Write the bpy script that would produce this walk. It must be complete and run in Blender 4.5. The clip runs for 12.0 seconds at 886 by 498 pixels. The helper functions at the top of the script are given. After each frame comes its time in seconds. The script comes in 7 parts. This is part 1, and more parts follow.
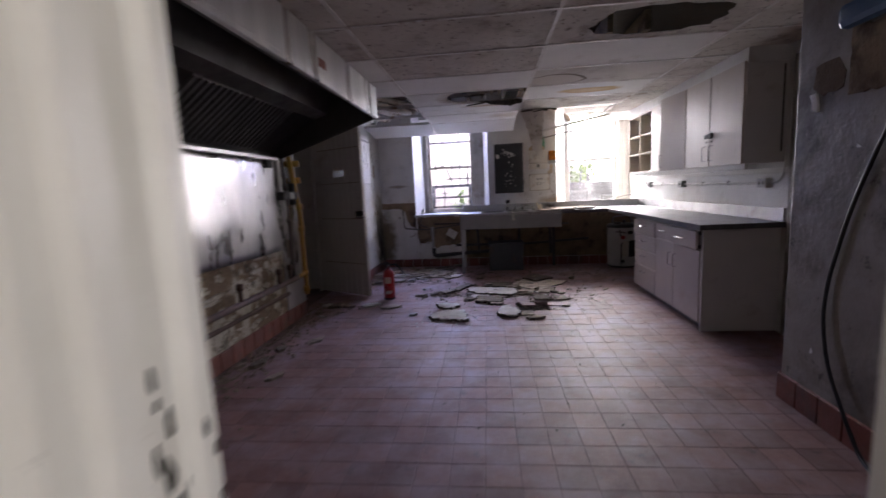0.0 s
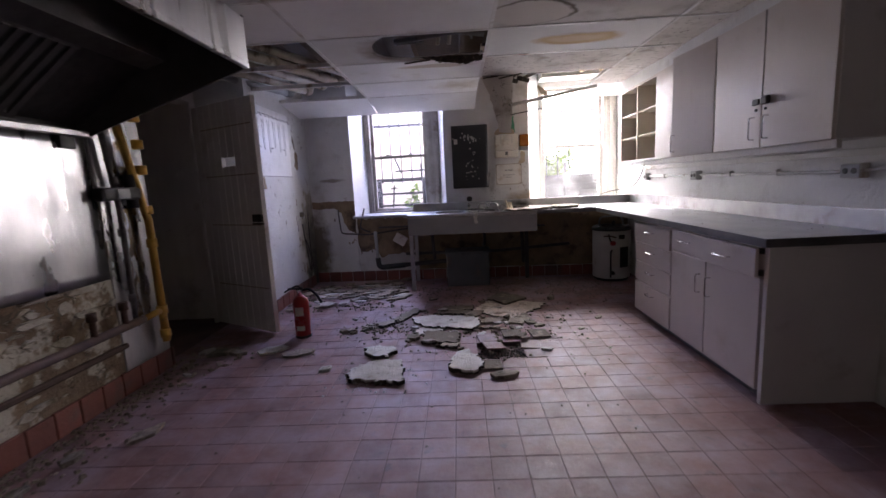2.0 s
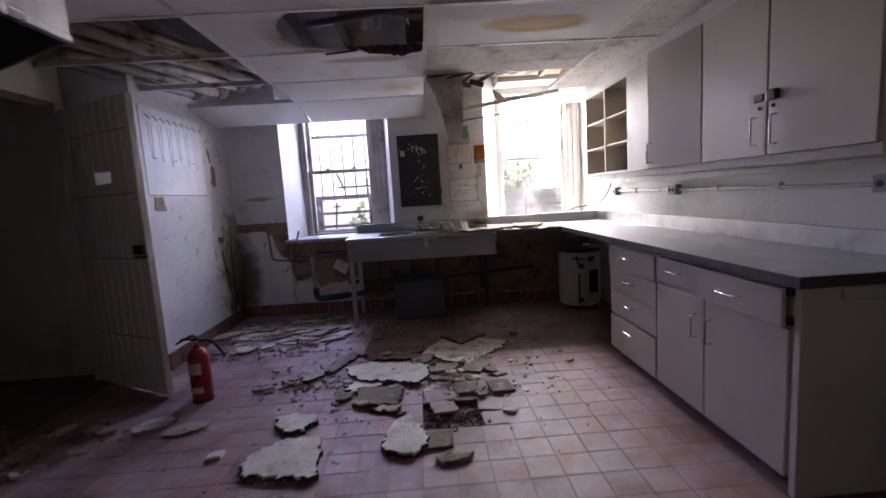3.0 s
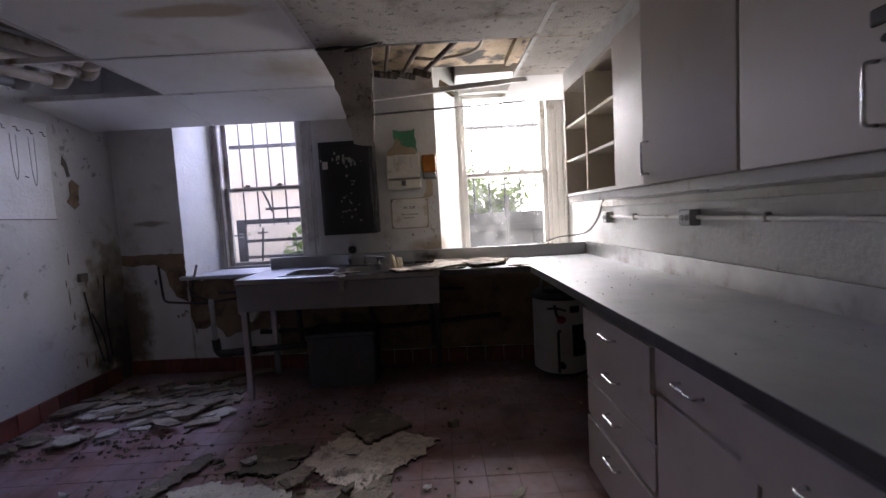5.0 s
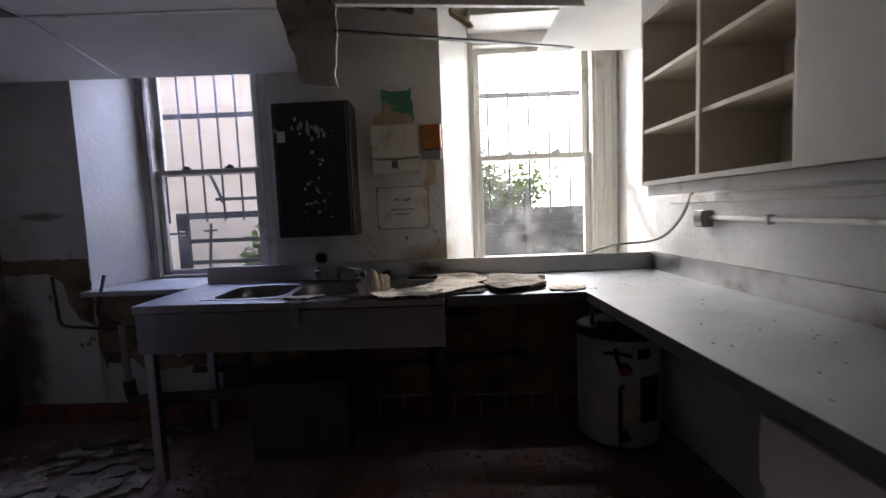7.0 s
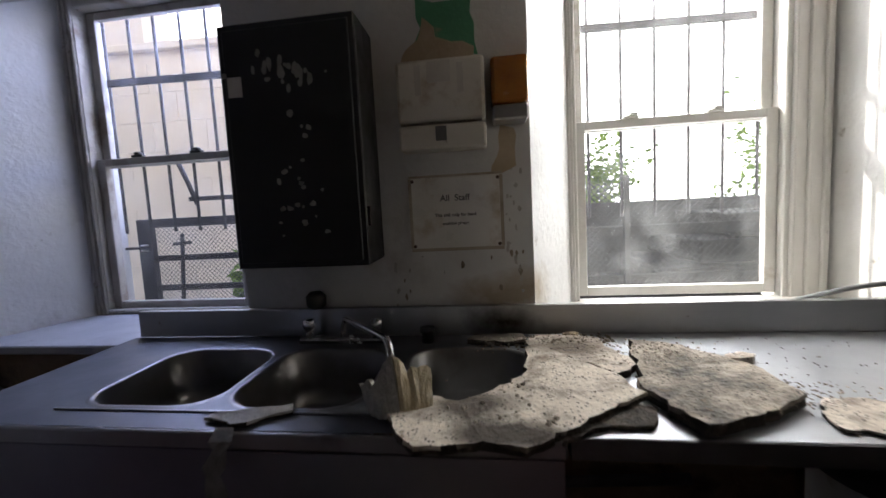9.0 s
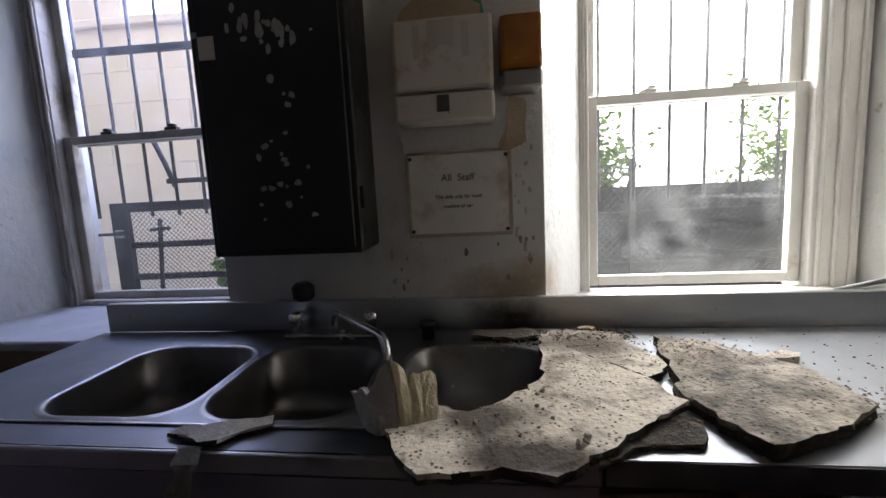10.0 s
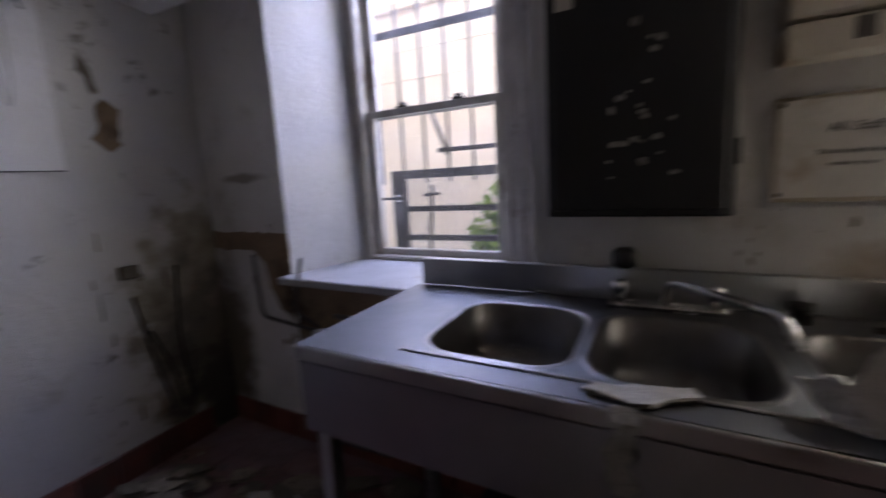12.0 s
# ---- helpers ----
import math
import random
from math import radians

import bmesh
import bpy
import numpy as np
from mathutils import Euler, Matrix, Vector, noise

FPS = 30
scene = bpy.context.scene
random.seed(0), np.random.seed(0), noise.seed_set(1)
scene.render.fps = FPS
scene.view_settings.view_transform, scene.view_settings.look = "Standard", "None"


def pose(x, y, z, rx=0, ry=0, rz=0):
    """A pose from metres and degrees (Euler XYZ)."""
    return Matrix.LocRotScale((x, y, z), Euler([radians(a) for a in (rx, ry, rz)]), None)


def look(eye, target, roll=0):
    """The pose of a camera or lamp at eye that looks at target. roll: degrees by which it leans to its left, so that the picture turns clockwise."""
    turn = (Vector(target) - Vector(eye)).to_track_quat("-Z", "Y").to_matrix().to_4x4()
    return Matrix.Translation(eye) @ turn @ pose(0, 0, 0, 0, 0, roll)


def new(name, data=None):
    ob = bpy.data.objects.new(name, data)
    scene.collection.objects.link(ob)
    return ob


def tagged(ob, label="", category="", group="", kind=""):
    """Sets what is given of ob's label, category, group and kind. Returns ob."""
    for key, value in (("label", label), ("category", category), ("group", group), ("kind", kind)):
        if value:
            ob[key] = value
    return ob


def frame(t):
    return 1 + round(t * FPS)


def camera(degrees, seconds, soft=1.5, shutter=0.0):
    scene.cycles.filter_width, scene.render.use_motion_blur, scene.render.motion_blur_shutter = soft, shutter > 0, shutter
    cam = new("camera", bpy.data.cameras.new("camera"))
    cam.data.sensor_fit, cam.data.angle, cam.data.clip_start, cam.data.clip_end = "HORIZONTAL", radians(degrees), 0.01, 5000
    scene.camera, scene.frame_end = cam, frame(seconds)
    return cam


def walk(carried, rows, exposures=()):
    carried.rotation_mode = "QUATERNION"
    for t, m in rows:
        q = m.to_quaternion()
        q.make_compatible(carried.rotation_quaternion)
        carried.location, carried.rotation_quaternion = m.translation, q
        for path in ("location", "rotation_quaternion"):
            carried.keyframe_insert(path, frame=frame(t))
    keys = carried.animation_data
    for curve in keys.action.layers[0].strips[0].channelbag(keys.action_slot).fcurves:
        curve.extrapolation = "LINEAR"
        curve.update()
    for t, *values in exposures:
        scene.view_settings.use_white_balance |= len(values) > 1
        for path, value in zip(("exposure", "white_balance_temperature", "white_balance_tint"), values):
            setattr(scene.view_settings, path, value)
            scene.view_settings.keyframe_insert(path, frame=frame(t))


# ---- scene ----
cam = camera(90.8, 12.0, shutter=0.5)
PATH = [
    (0, (-0.054, 0.104, 1.284), (-0.266, 2.075, 1.014), -2.8),
    (0.5, (-0.051, 0.513, 1.286), (-0.035, 2.498, 1.039), -2.8),
    (1, (-0.015, 0.841, 1.268), (0.064, 2.815, 0.954), -4.0),
    (1.5, (0.059, 1.248, 1.273), (0.056, 3.231, 1.015), -2.9),
    (2, (0.12, 1.587, 1.259), (0.039, 3.563, 0.96), -3.0),
    (2.5, (0.187, 1.948, 1.284), (0.202, 3.928, 1.001), -2.8),
    (3, (0.291, 2.29, 1.274), (0.373, 4.274, 1.032), -3.6),
    (3.5, (0.401, 2.622, 1.27), (0.522, 4.607, 1.064), -4.4),
    (3.7, (0.463, 2.744, 1.257), (0.698, 4.72, 1.057), -4.2),
    (5.3, (1.035, 3.591, 1.286), (1.035, 5.586, 1.14), -3.1),
    (5.5, (1.017, 3.673, 1.287), (1.04, 5.663, 1.091), -3.1),
    (6, (1.044, 3.978, 1.297), (1.08, 5.972, 1.142), -2.2),
    (6.5, (1.015, 4.239, 1.309), (1.07, 6.229, 1.122), -2.6),
    (6.7, (0.993, 4.363, 1.287), (1.028, 6.356, 1.123), -2.3),
    (8.3, (0.895, 5.315, 1.357), (0.909, 7.3, 1.107), -2.4),
    (8.5, (0.874, 5.433, 1.351), (0.815, 7.417, 1.108), -2.6),
    (9, (0.854, 5.734, 1.348), (0.678, 7.717, 1.153), -3.0),
    (9.5, (0.836, 5.852, 1.337), (0.703, 7.831, 1.077), -2.8),
    (10, (0.815, 5.881, 1.33), (0.668, 7.859, 1.075), -2.9),
    (10.5, (0.779, 5.891, 1.32), (0.572, 7.856, 1.01), -2.2),
    (11, (0.702, 5.89, 1.327), (0.449, 7.846, 0.997), -1.6),
    (11.5, (0.577, 5.875, 1.332), (0.213, 7.818, 1.025), -1.2),
    (12, (0.355, 5.829, 1.307), (-0.535, 7.591, 0.985), -3.3),
]
walk(cam, [(t, look(eye, target, roll)) for t, eye, target, roll in PATH],
     [(0.0, 1.75, 6500, 19), (2.0, 1.80, 6500, 20), (3.5, 1.55, 6500, 19), (5.5, 0.60, 6500, 14), (6.5, 0.36, 6500, 12), (8.5, 0.02, 6500, 9), (9.5, 0.18, 6400, 8), (10.5, 0.18, 6400, 8), (11.5, 0.42, 6600, 10), (12.0, 0.74, 6900, 12)])

# ---- world, sun, light ----
world = bpy.data.worlds.new("world")
scene.world = world
world.use_nodes = True
sky = world.node_tree.nodes.new("ShaderNodeTexSky")
sky.sky_type, sky.sun_disc = "NISHITA", False
SUN_DIR = Vector((0.66, -0.52, -0.50)).normalized()
sky.sun_elevation = math.asin(-SUN_DIR.z)
sky.sun_rotation = math.atan2(-SUN_DIR.x, -SUN_DIR.y)
bg = world.node_tree.nodes["Background"]
world.node_tree.links.new(sky.outputs[0], bg.inputs[0])
bg.inputs[1].default_value = 0.15
sun = new("sun", bpy.data.lights.new("sun", "SUN"))
sun.data.energy, sun.data.angle, sun.data.color = 5.0, radians(0.5), (1.0, 0.93, 0.84)
sun.matrix_world = look((0, 0, 0), SUN_DIR)


def window_light(x, y, z, w, h, power, colour, drop):
    """Sky light coming in at a window, falling by drop metres over two."""
    lamp = new("window_daylight", bpy.data.lights.new("window_daylight", "AREA"))
    lamp.data.shape, lamp.data.size, lamp.data.size_y = "RECTANGLE", w, h
    lamp.data.energy, lamp.data.color = power, colour
    lamp.matrix_world = look((x, y, z), (x, y - 2.0, z - drop))
    return lamp


window_light(-0.69, 7.95, 1.65, 0.70, 1.40, 2.2, (0.72, 0.78, 1.0), 0.35)
window_light(-0.69, 8.30, 2.30, 0.90, 0.80, 40, (0.48, 0.56, 1.0), 2.0)
window_light(1.67, 7.93, 1.65, 0.74, 1.40, 17, (0.98, 0.98, 1.0), 0.35)
window_light(1.67, 8.22, 2.35, 0.95, 0.80, 54, (0.98, 0.98, 1.0), 2.8)
hall_lamp = new("hall_window_daylight", bpy.data.lights.new("hall_window_daylight", "AREA"))
hall_lamp.data.shape, hall_lamp.data.size, hall_lamp.data.size_y = "RECTANGLE", 0.9, 1.2
hall_lamp.data.energy, hall_lamp.data.color = 7.0, (1.0, 0.95, 0.87)
hall_lamp.matrix_world = look((1.50, -0.75, 1.55), (-0.4, 0.3, 1.4))

# ---- materials ----


def surf(name, col, col2=None, scale=6.0, rough=0.6, rough2=None, metal=0.0, bump=0.2, bscale=60.0, stain=None, sscale=1.6,
         samt=0.35, ssoft=0.12, spots=(), rand=0.0, stretch=(1, 1, 1), spec=0.5, stain2=None, s2scale=9.0, s2amt=0.25, sky_tint_dust=0.0, pits=0.0):
    m = bpy.data.materials.new(name)
    m.use_nodes = True
    nt = m.node_tree
    nd, ln = nt.nodes, nt.links
    b = nd["Principled BSDF"]
    pos = nd.new("ShaderNodeNewGeometry").outputs["Position"]
    mp = nd.new("ShaderNodeVectorMath")
    mp.operation = "MULTIPLY"
    ln.new(pos, mp.inputs[0])
    mp.inputs[1].default_value = stretch
    pos_s = mp.outputs[0]

    def nz(sc, detail=6.0, vec=None, r=0.6):
        n = nd.new("ShaderNodeTexNoise")
        ln.new(vec or pos_s, n.inputs["Vector"])
        n.inputs["Scale"].default_value, n.inputs["Detail"].default_value, n.inputs["Roughness"].default_value = sc, detail, r
        return n.outputs[0]

    def ramp(v, lo, hi):
        n = nd.new("ShaderNodeMapRange")
        n.inputs[1].default_value, n.inputs[2].default_value = lo, hi
        ln.new(v, n.inputs[0])
        return n.outputs[0]

    def mix(f, a, c):
        n = nd.new("ShaderNodeMix")
        n.data_type = "RGBA"
        for sock, v in ((n.inputs[0], f), (n.inputs[6], a), (n.inputs[7], c)):
            if isinstance(v, (tuple, list)):
                sock.default_value = (*v, 1.0)
            elif isinstance(v, (int, float)):
                sock.default_value = v
            else:
                ln.new(v, sock)
        return n.outputs[2]

    def fmul(a, k):
        n = nd.new("ShaderNodeMath")
        n.operation = "MULTIPLY"
        ln.new(a, n.inputs[0])
        if isinstance(k, float):
            n.inputs[1].default_value = k
        else:
            ln.new(k, n.inputs[1])
        return n.outputs[0]

    c = mix(ramp(nz(scale), 0.3, 0.7), col, col2 or tuple(v * 0.8 for v in col))
    fine = nz(bscale, 4.0)
    if stain:
        c = mix(ramp(nz(sscale, 9.0, pos), 0.5 + 0.3 * (0.5 - samt), 0.5 + 0.3 * (0.5 - samt) + ssoft), c, stain)
    if stain2:
        c = mix(fmul(ramp(nz(s2scale, 7.0, pos, 0.7), 0.72 - 0.3 * s2amt, 0.80 - 0.3 * s2amt), 0.85), c, stain2)
    for (sx, sy, sz, rx, ry, rz, scol, wob, hard) in spots:
        sub = nd.new("ShaderNodeVectorMath")
        sub.operation = "SUBTRACT"
        ln.new(pos, sub.inputs[0])
        sub.inputs[1].default_value = (sx, sy, sz)
        div = nd.new("ShaderNodeVectorMath")
        div.operation = "DIVIDE"
        ln.new(sub.outputs[0], div.inputs[0])
        div.inputs[1].default_value = (rx, ry, rz)
        le = nd.new("ShaderNodeVectorMath")
        le.operation = "LENGTH"
        ln.new(div.outputs[0], le.inputs[0])
        ad = nd.new("ShaderNodeMath")
        ad.operation = "MULTIPLY_ADD"
        ln.new(nz(7.0, 6.0, pos), ad.inputs[0])
        ad.inputs[1].default_value = wob
        ln.new(le.outputs["Value"], ad.inputs[2])
        c = mix(ramp(ad.outputs[0], 1.0 + wob * 0.5, 1.0 + wob * 0.5 - hard), c, scol)
    if pits:
        vo = nd.new("ShaderNodeTexVoronoi")
        vo.inputs["Scale"].default_value = pits
        ln.new(pos, vo.inputs["Vector"])
        c = mix(fmul(fmul(ramp(vo.outputs["Distance"], 0.34, 0.22), ramp(nz(pits * 0.4, 3.0, pos), 0.42, 0.52)), 0.9), c, (0.03, 0.024, 0.018))
    if rand:
        info = nd.new("ShaderNodeObjectInfo").outputs["Random"]
        hs = nd.new("ShaderNodeHueSaturation")
        ln.new(ramp(info, 0.0, 1.0), hs.inputs["Value"])
        hs.inputs["Value"].default_value = 1.0
        mr = nd.new("ShaderNodeMapRange")
        mr.inputs[3].default_value, mr.inputs[4].default_value = 1.0 - rand, 1.0 + rand
        isl = nd.new("ShaderNodeNewGeometry").outputs["Random Per Island"]
        av = nd.new("ShaderNodeMath")
        av.operation = "ADD"
        ln.new(info, av.inputs[0])
        ln.new(isl, av.inputs[1])
        fr = nd.new("ShaderNodeMath")
        fr.operation = "FRACT"
        ln.new(av.outputs[0], fr.inputs[0])
        ln.new(fr.outputs[0], mr.inputs[0])
        ln.new(mr.outputs[0], hs.inputs["Value"])
        ln.new(c, hs.inputs["Color"])
        c = hs.outputs[0]
    # dust, its colour tinted lavender to imitate blue sky light on the floor
    if sky_tint_dust:
        c = mix(fmul(ramp(nz(3.1, 8.0, pos), 0.42, 0.68), sky_tint_dust), c, (0.34, 0.285, 0.335))
    ln.new(c, b.inputs["Base Color"])
    b.inputs["Metallic"].default_value = metal
    b.inputs["Specular IOR Level"].default_value = spec
    if rough2 is None:
        rough2 = min(1.0, rough + 0.15)
    mr = nd.new("ShaderNodeMapRange")
    mr.inputs[1].default_value, mr.inputs[2].default_value = 0.35, 0.65
    mr.inputs[3].default_value, mr.inputs[4].default_value = rough, rough2
    ln.new(nz(scale * 2.3, 7.0), mr.inputs[0])
    ln.new(mr.outputs[0], b.inputs["Roughness"])
    if bump:
        bp = nd.new("ShaderNodeBump")
        bp.inputs["Strength"].default_value = bump
        bp.inputs["Distance"].default_value = 0.01
        ln.new(fine, bp.inputs["Height"])
        ln.new(bp.outputs[0], b.inputs["Normal"])
    return m


WHITE_WALL = surf("aged_white_wall_paint", (0.72, 0.71, 0.69), (0.58, 0.57, 0.55), 2.5, 0.5, bump=0.42, bscale=34, stain=(0.34, 0.30, 0.25),
                  sscale=2.6, samt=0.24, ssoft=0.25, stain2=(0.30, 0.265, 0.22), s2scale=9.0, s2amt=0.26,
                  spots=[(-1.80, 7.39, 0.45, 0.22, 0.5, 0.6, (0.16, 0.13, 0.09), 1.2, 0.5), (0.95, 7.24, 1.03, 0.22, 0.3, 0.10, (0.40, 0.33, 0.24), 1.8, 0.8), (-1.55, 7.38, 1.36, 0.22, 0.3, 0.03, (0.30, 0.27, 0.23), 1.5, 0.6)])
DAMP_WALL = surf("damp_stained_wall_paint", (0.58, 0.57, 0.54), (0.47, 0.46, 0.43), 2.0, 0.55, bump=0.5, bscale=22, stain=(0.21, 0.17, 0.12),
                 sscale=2.2, samt=0.12, ssoft=0.22, stain2=(0.16, 0.13, 0.10), s2scale=9.0, s2amt=0.38,
                 spots=[(-1.84, 7.30, 0.55, 0.5, 0.42, 0.75, (0.33, 0.30, 0.23), 1.6, 0.25), (-1.84, 7.30, 0.45, 0.5, 0.34, 0.62, (0.17, 0.15, 0.115), 2.6, 0.5), (-1.84, 7.30, 0.25, 0.5, 0.26, 0.30, (0.08, 0.07, 0.055), 3.0, 0.5)])
PIER_WALL = surf("grimy_grey_plaster", (0.33, 0.305, 0.265), (0.20, 0.18, 0.15), 3.5, 0.5, bump=0.5, bscale=14, stain=(0.115, 0.095, 0.075), sscale=2.4,
                 samt=0.46, ssoft=0.14, stain2=(0.05, 0.042, 0.035), s2scale=8.0, s2amt=0.45)
NOOK_PAINT = surf("dark_brown_door_paint", (0.05, 0.045, 0.04), (0.035, 0.03, 0.028), 3, 0.5, bump=0.15)
BASIN_STEEL = surf("grey_basin_steel", (0.24, 0.235, 0.23), (0.17, 0.165, 0.16), 4, 0.34, 0.42, metal=1.0, bump=0.05, bscale=20, stain=(0.12, 0.10, 0.085), sscale=6, samt=0.25, ssoft=0.25)
BRICK_PLASTER = surf("bare_crumbling_plaster", (0.23, 0.165, 0.10), (0.12, 0.08, 0.05), 6.0, 0.9, bump=1.0, bscale=34, stain=(0.46, 0.42, 0.34),
                     sscale=3.4, samt=0.50, ssoft=0.04, stain2=(0.06, 0.05, 0.03), s2scale=8.0, s2amt=0.52)
MOULD_PLASTER = surf("mouldy_tan_plaster", (0.50, 0.38, 0.25), (0.36, 0.26, 0.16), 5.0, 0.85, bump=0.6, bscale=40, stain=(0.05, 0.042, 0.034), sscale=4.5, samt=0.42, ssoft=0.08,
                     stain2=(0.10, 0.08, 0.06), s2scale=16, s2amt=0.45)
BROWN_PLASTER = surf("exposed_brown_plaster", (0.31, 0.225, 0.145), (0.18, 0.125, 0.08), 6.0, 0.9, bump=0.8, bscale=40, stain=(0.07, 0.05, 0.035), sscale=5.0,
                     samt=0.42, ssoft=0.15, stain2=(0.36, 0.31, 0.25), s2scale=9, s2amt=0.25)
RED_TILE = surf("red_quarry_tile", (0.235, 0.122, 0.110), (0.168, 0.088, 0.081), 7.0, 0.48, 0.72, bump=0.16, bscale=45, stain=(0.18, 0.09, 0.085),
                sscale=1.7, samt=0.46, ssoft=0.22, rand=0.20, stain2=(0.08, 0.055, 0.05), s2scale=9, s2amt=0.42, sky_tint_dust=0.5)
RED_BASE = surf("dull_red_base_tile", (0.24, 0.075, 0.05), (0.16, 0.055, 0.04), 6.0, 0.45, bump=0.2, rand=0.25, stain=(0.10, 0.07, 0.055), sscale=4.0, samt=0.42, ssoft=0.2, stain2=(0.26, 0.22, 0.18), s2scale=12, s2amt=0.25)
GROUT = surf("dusty_floor_grout", (0.20, 0.125, 0.115), (0.11, 0.068, 0.06), 4, 0.9, bump=0.5, stain=(0.08, 0.055, 0.05), sscale=1.3, samt=0.42, ssoft=0.25)
CEIL_WHITE = surf("white_ceiling_tile", (0.80, 0.79, 0.77), (0.72, 0.71, 0.69), 3.0, 0.85, bump=0.25, bscale=120, stain=(0.46, 0.40, 0.32), sscale=2.2,
                  samt=0.12, ssoft=0.2, stain2=(0.22, 0.18, 0.14), s2scale=12, s2amt=0.10,
                  spots=[(0.0, 5.47, 2.24, 0.36, 0.07, 0.3, (0.50, 0.43, 0.34), 0.9, 0.4), (0.18, 6.25, 2.24, 0.30, 0.26, 0.3, (0.52, 0.46, 0.38), 1.6, 0.9)])
CEIL_DIRTY = surf("mould_spotted_ceiling_tile", (0.62, 0.58, 0.53), (0.45, 0.41, 0.36), 3.0, 0.9, bump=0.5, bscale=90, stain=(0.26, 0.215, 0.17), sscale=4.0,
                  samt=0.42, ssoft=0.2, stain2=(0.09, 0.07, 0.055), s2scale=22, s2amt=0.50)
CEIL_ORANGE = surf("rust_stained_ceiling_tile", (0.74, 0.73, 0.70), (0.66, 0.65, 0.62), 3.0, 0.85, bump=0.25, bscale=120,
                   spots=[(1.03, 4.94, 2.24, 0.36, 0.14, 0.3, (0.50, 0.33, 0.14), 0.5, 0.3), (1.0, 4.93, 2.24, 0.30, 0.10, 0.3, (0.62, 0.47, 0.28), 0.6, 0.5)])
CEIL_RING = surf("ring_stained_ceiling_tile", (0.60, 0.56, 0.51), (0.48, 0.45, 0.41), 3.0, 0.9, bump=0.4, bscale=90, stain=(0.36, 0.31, 0.26), sscale=3.0, samt=0.35, ssoft=0.2,
                 spots=[(0.62, 4.40, 2.24, 0.27, 0.21, 0.3, (0.10, 0.075, 0.05), 0.35, 0.08), (0.605, 4.415, 2.24, 0.26, 0.20, 0.3, (0.55, 0.50, 0.44), 0.35, 0.1)])
CEIL_HOLE = surf("water_holed_ceiling_tile", (0.70, 0.69, 0.66), (0.62, 0.60, 0.57), 3.0, 0.85, bump=0.3, bscale=90,
                 spots=[(-0.04, 4.97, 2.24, 0.58, 0.40, 0.3, (0.42, 0.36, 0.29), 0.5, 0.22), (0.02, 4.97, 2.24, 0.50, 0.31, 0.3, (0.13, 0.09, 0.055), 0.5, 0.12)])
GRID_METAL = surf("painted_ceiling_grid", (0.70, 0.69, 0.66), (0.55, 0.52, 0.48), 9, 0.5, bump=0.05, stain=(0.25, 0.15, 0.09), sscale=5, samt=0.25)
DARK_METAL = surf("blackened_metal", (0.035, 0.033, 0.032), (0.06, 0.055, 0.05), 8, 0.5, metal=0.6, bump=0.1)
WOOD_DARK = surf("old_dark_lath_wood", (0.095, 0.062, 0.036), (0.05, 0.031, 0.018), 8, 0.85, bump=0.5, bscale=50, stretch=(1, 6, 6))
WOOD_TAN = surf("pale_old_timber", (0.46, 0.35, 0.22), (0.33, 0.24, 0.14), 6, 0.8, bump=0.4, stain=(0.13, 0.09, 0.06), sscale=4, samt=0.3)
# upright streaks in the colour stand in for window reflections on the lip
LIP_STEEL = surf("polished_hood_steel", (0.90, 0.89, 0.88), (0.62, 0.62, 0.61), 2.6, 0.24, 0.36, metal=1.0, bump=1.0, bscale=7.0, stretch=(1, 1.6, 0.12))
STEEL = surf("brushed_stainless_steel", (0.46, 0.46, 0.46), (0.38, 0.38, 0.38), 2.2, 0.32, 0.36, metal=1.0, bump=0.02, bscale=9, stretch=(1, 1, 3), stain=(0.34, 0.32, 0.30), sscale=5, samt=0.2, ssoft=0.25,
             stain2=(0.22, 0.19, 0.16), s2scale=14, s2amt=0.25, spots=[(0.92, 7.19, 0.95, 0.16, 0.2, 0.06, (0.06, 0.05, 0.04), 1.8, 0.8)])
APRON_STEEL = surf("plain_apron_steel", (0.30, 0.30, 0.305), (0.22, 0.22, 0.225), 2.0, 0.30, 0.40, metal=1.0, bump=0.015, bscale=12)
SINK_STEEL = surf("dull_sink_top_steel", (0.165, 0.17, 0.185), (0.12, 0.125, 0.14), 2.5, 0.42, 0.55, metal=0.85, bump=0.04, bscale=18, stain=(0.19, 0.185, 0.18), sscale=3.5, samt=0.4, ssoft=0.25, stain2=(0.10, 0.09, 0.08), s2scale=18, s2amt=0.28)
# broad pale and dark tones in the base colour imitate blurred reflections
STEEL_WALL = surf("buckled_stainless_sheet", (0.60, 0.58, 0.565), (0.27, 0.262, 0.255), 1.7, 0.20, 0.44, metal=1.0, bump=1.0, bscale=3.2, stretch=(1, 1.3, 0.5), stain2=(0.20, 0.18, 0.16), s2scale=9, s2amt=0.10)
STEEL_DIRTY = surf("grimy_stainless_steel", (0.42, 0.41, 0.40), (0.30, 0.29, 0.28), 5, 0.30, 0.5, metal=1.0, bump=0.08, bscale=30, stain=(0.16, 0.13, 0.11), sscale=5, samt=0.25, ssoft=0.2)
STEEL_TOP = surf("dusty_stainless_worktop", (0.40, 0.405, 0.42), (0.32, 0.325, 0.335), 2.5, 0.38, 0.52, metal=0.75, bump=0.06, bscale=14, stain=(0.36, 0.345, 0.33), sscale=2.4, samt=0.45,
                 ssoft=0.3, stain2=(0.17, 0.15, 0.13), s2scale=20, s2amt=0.26)
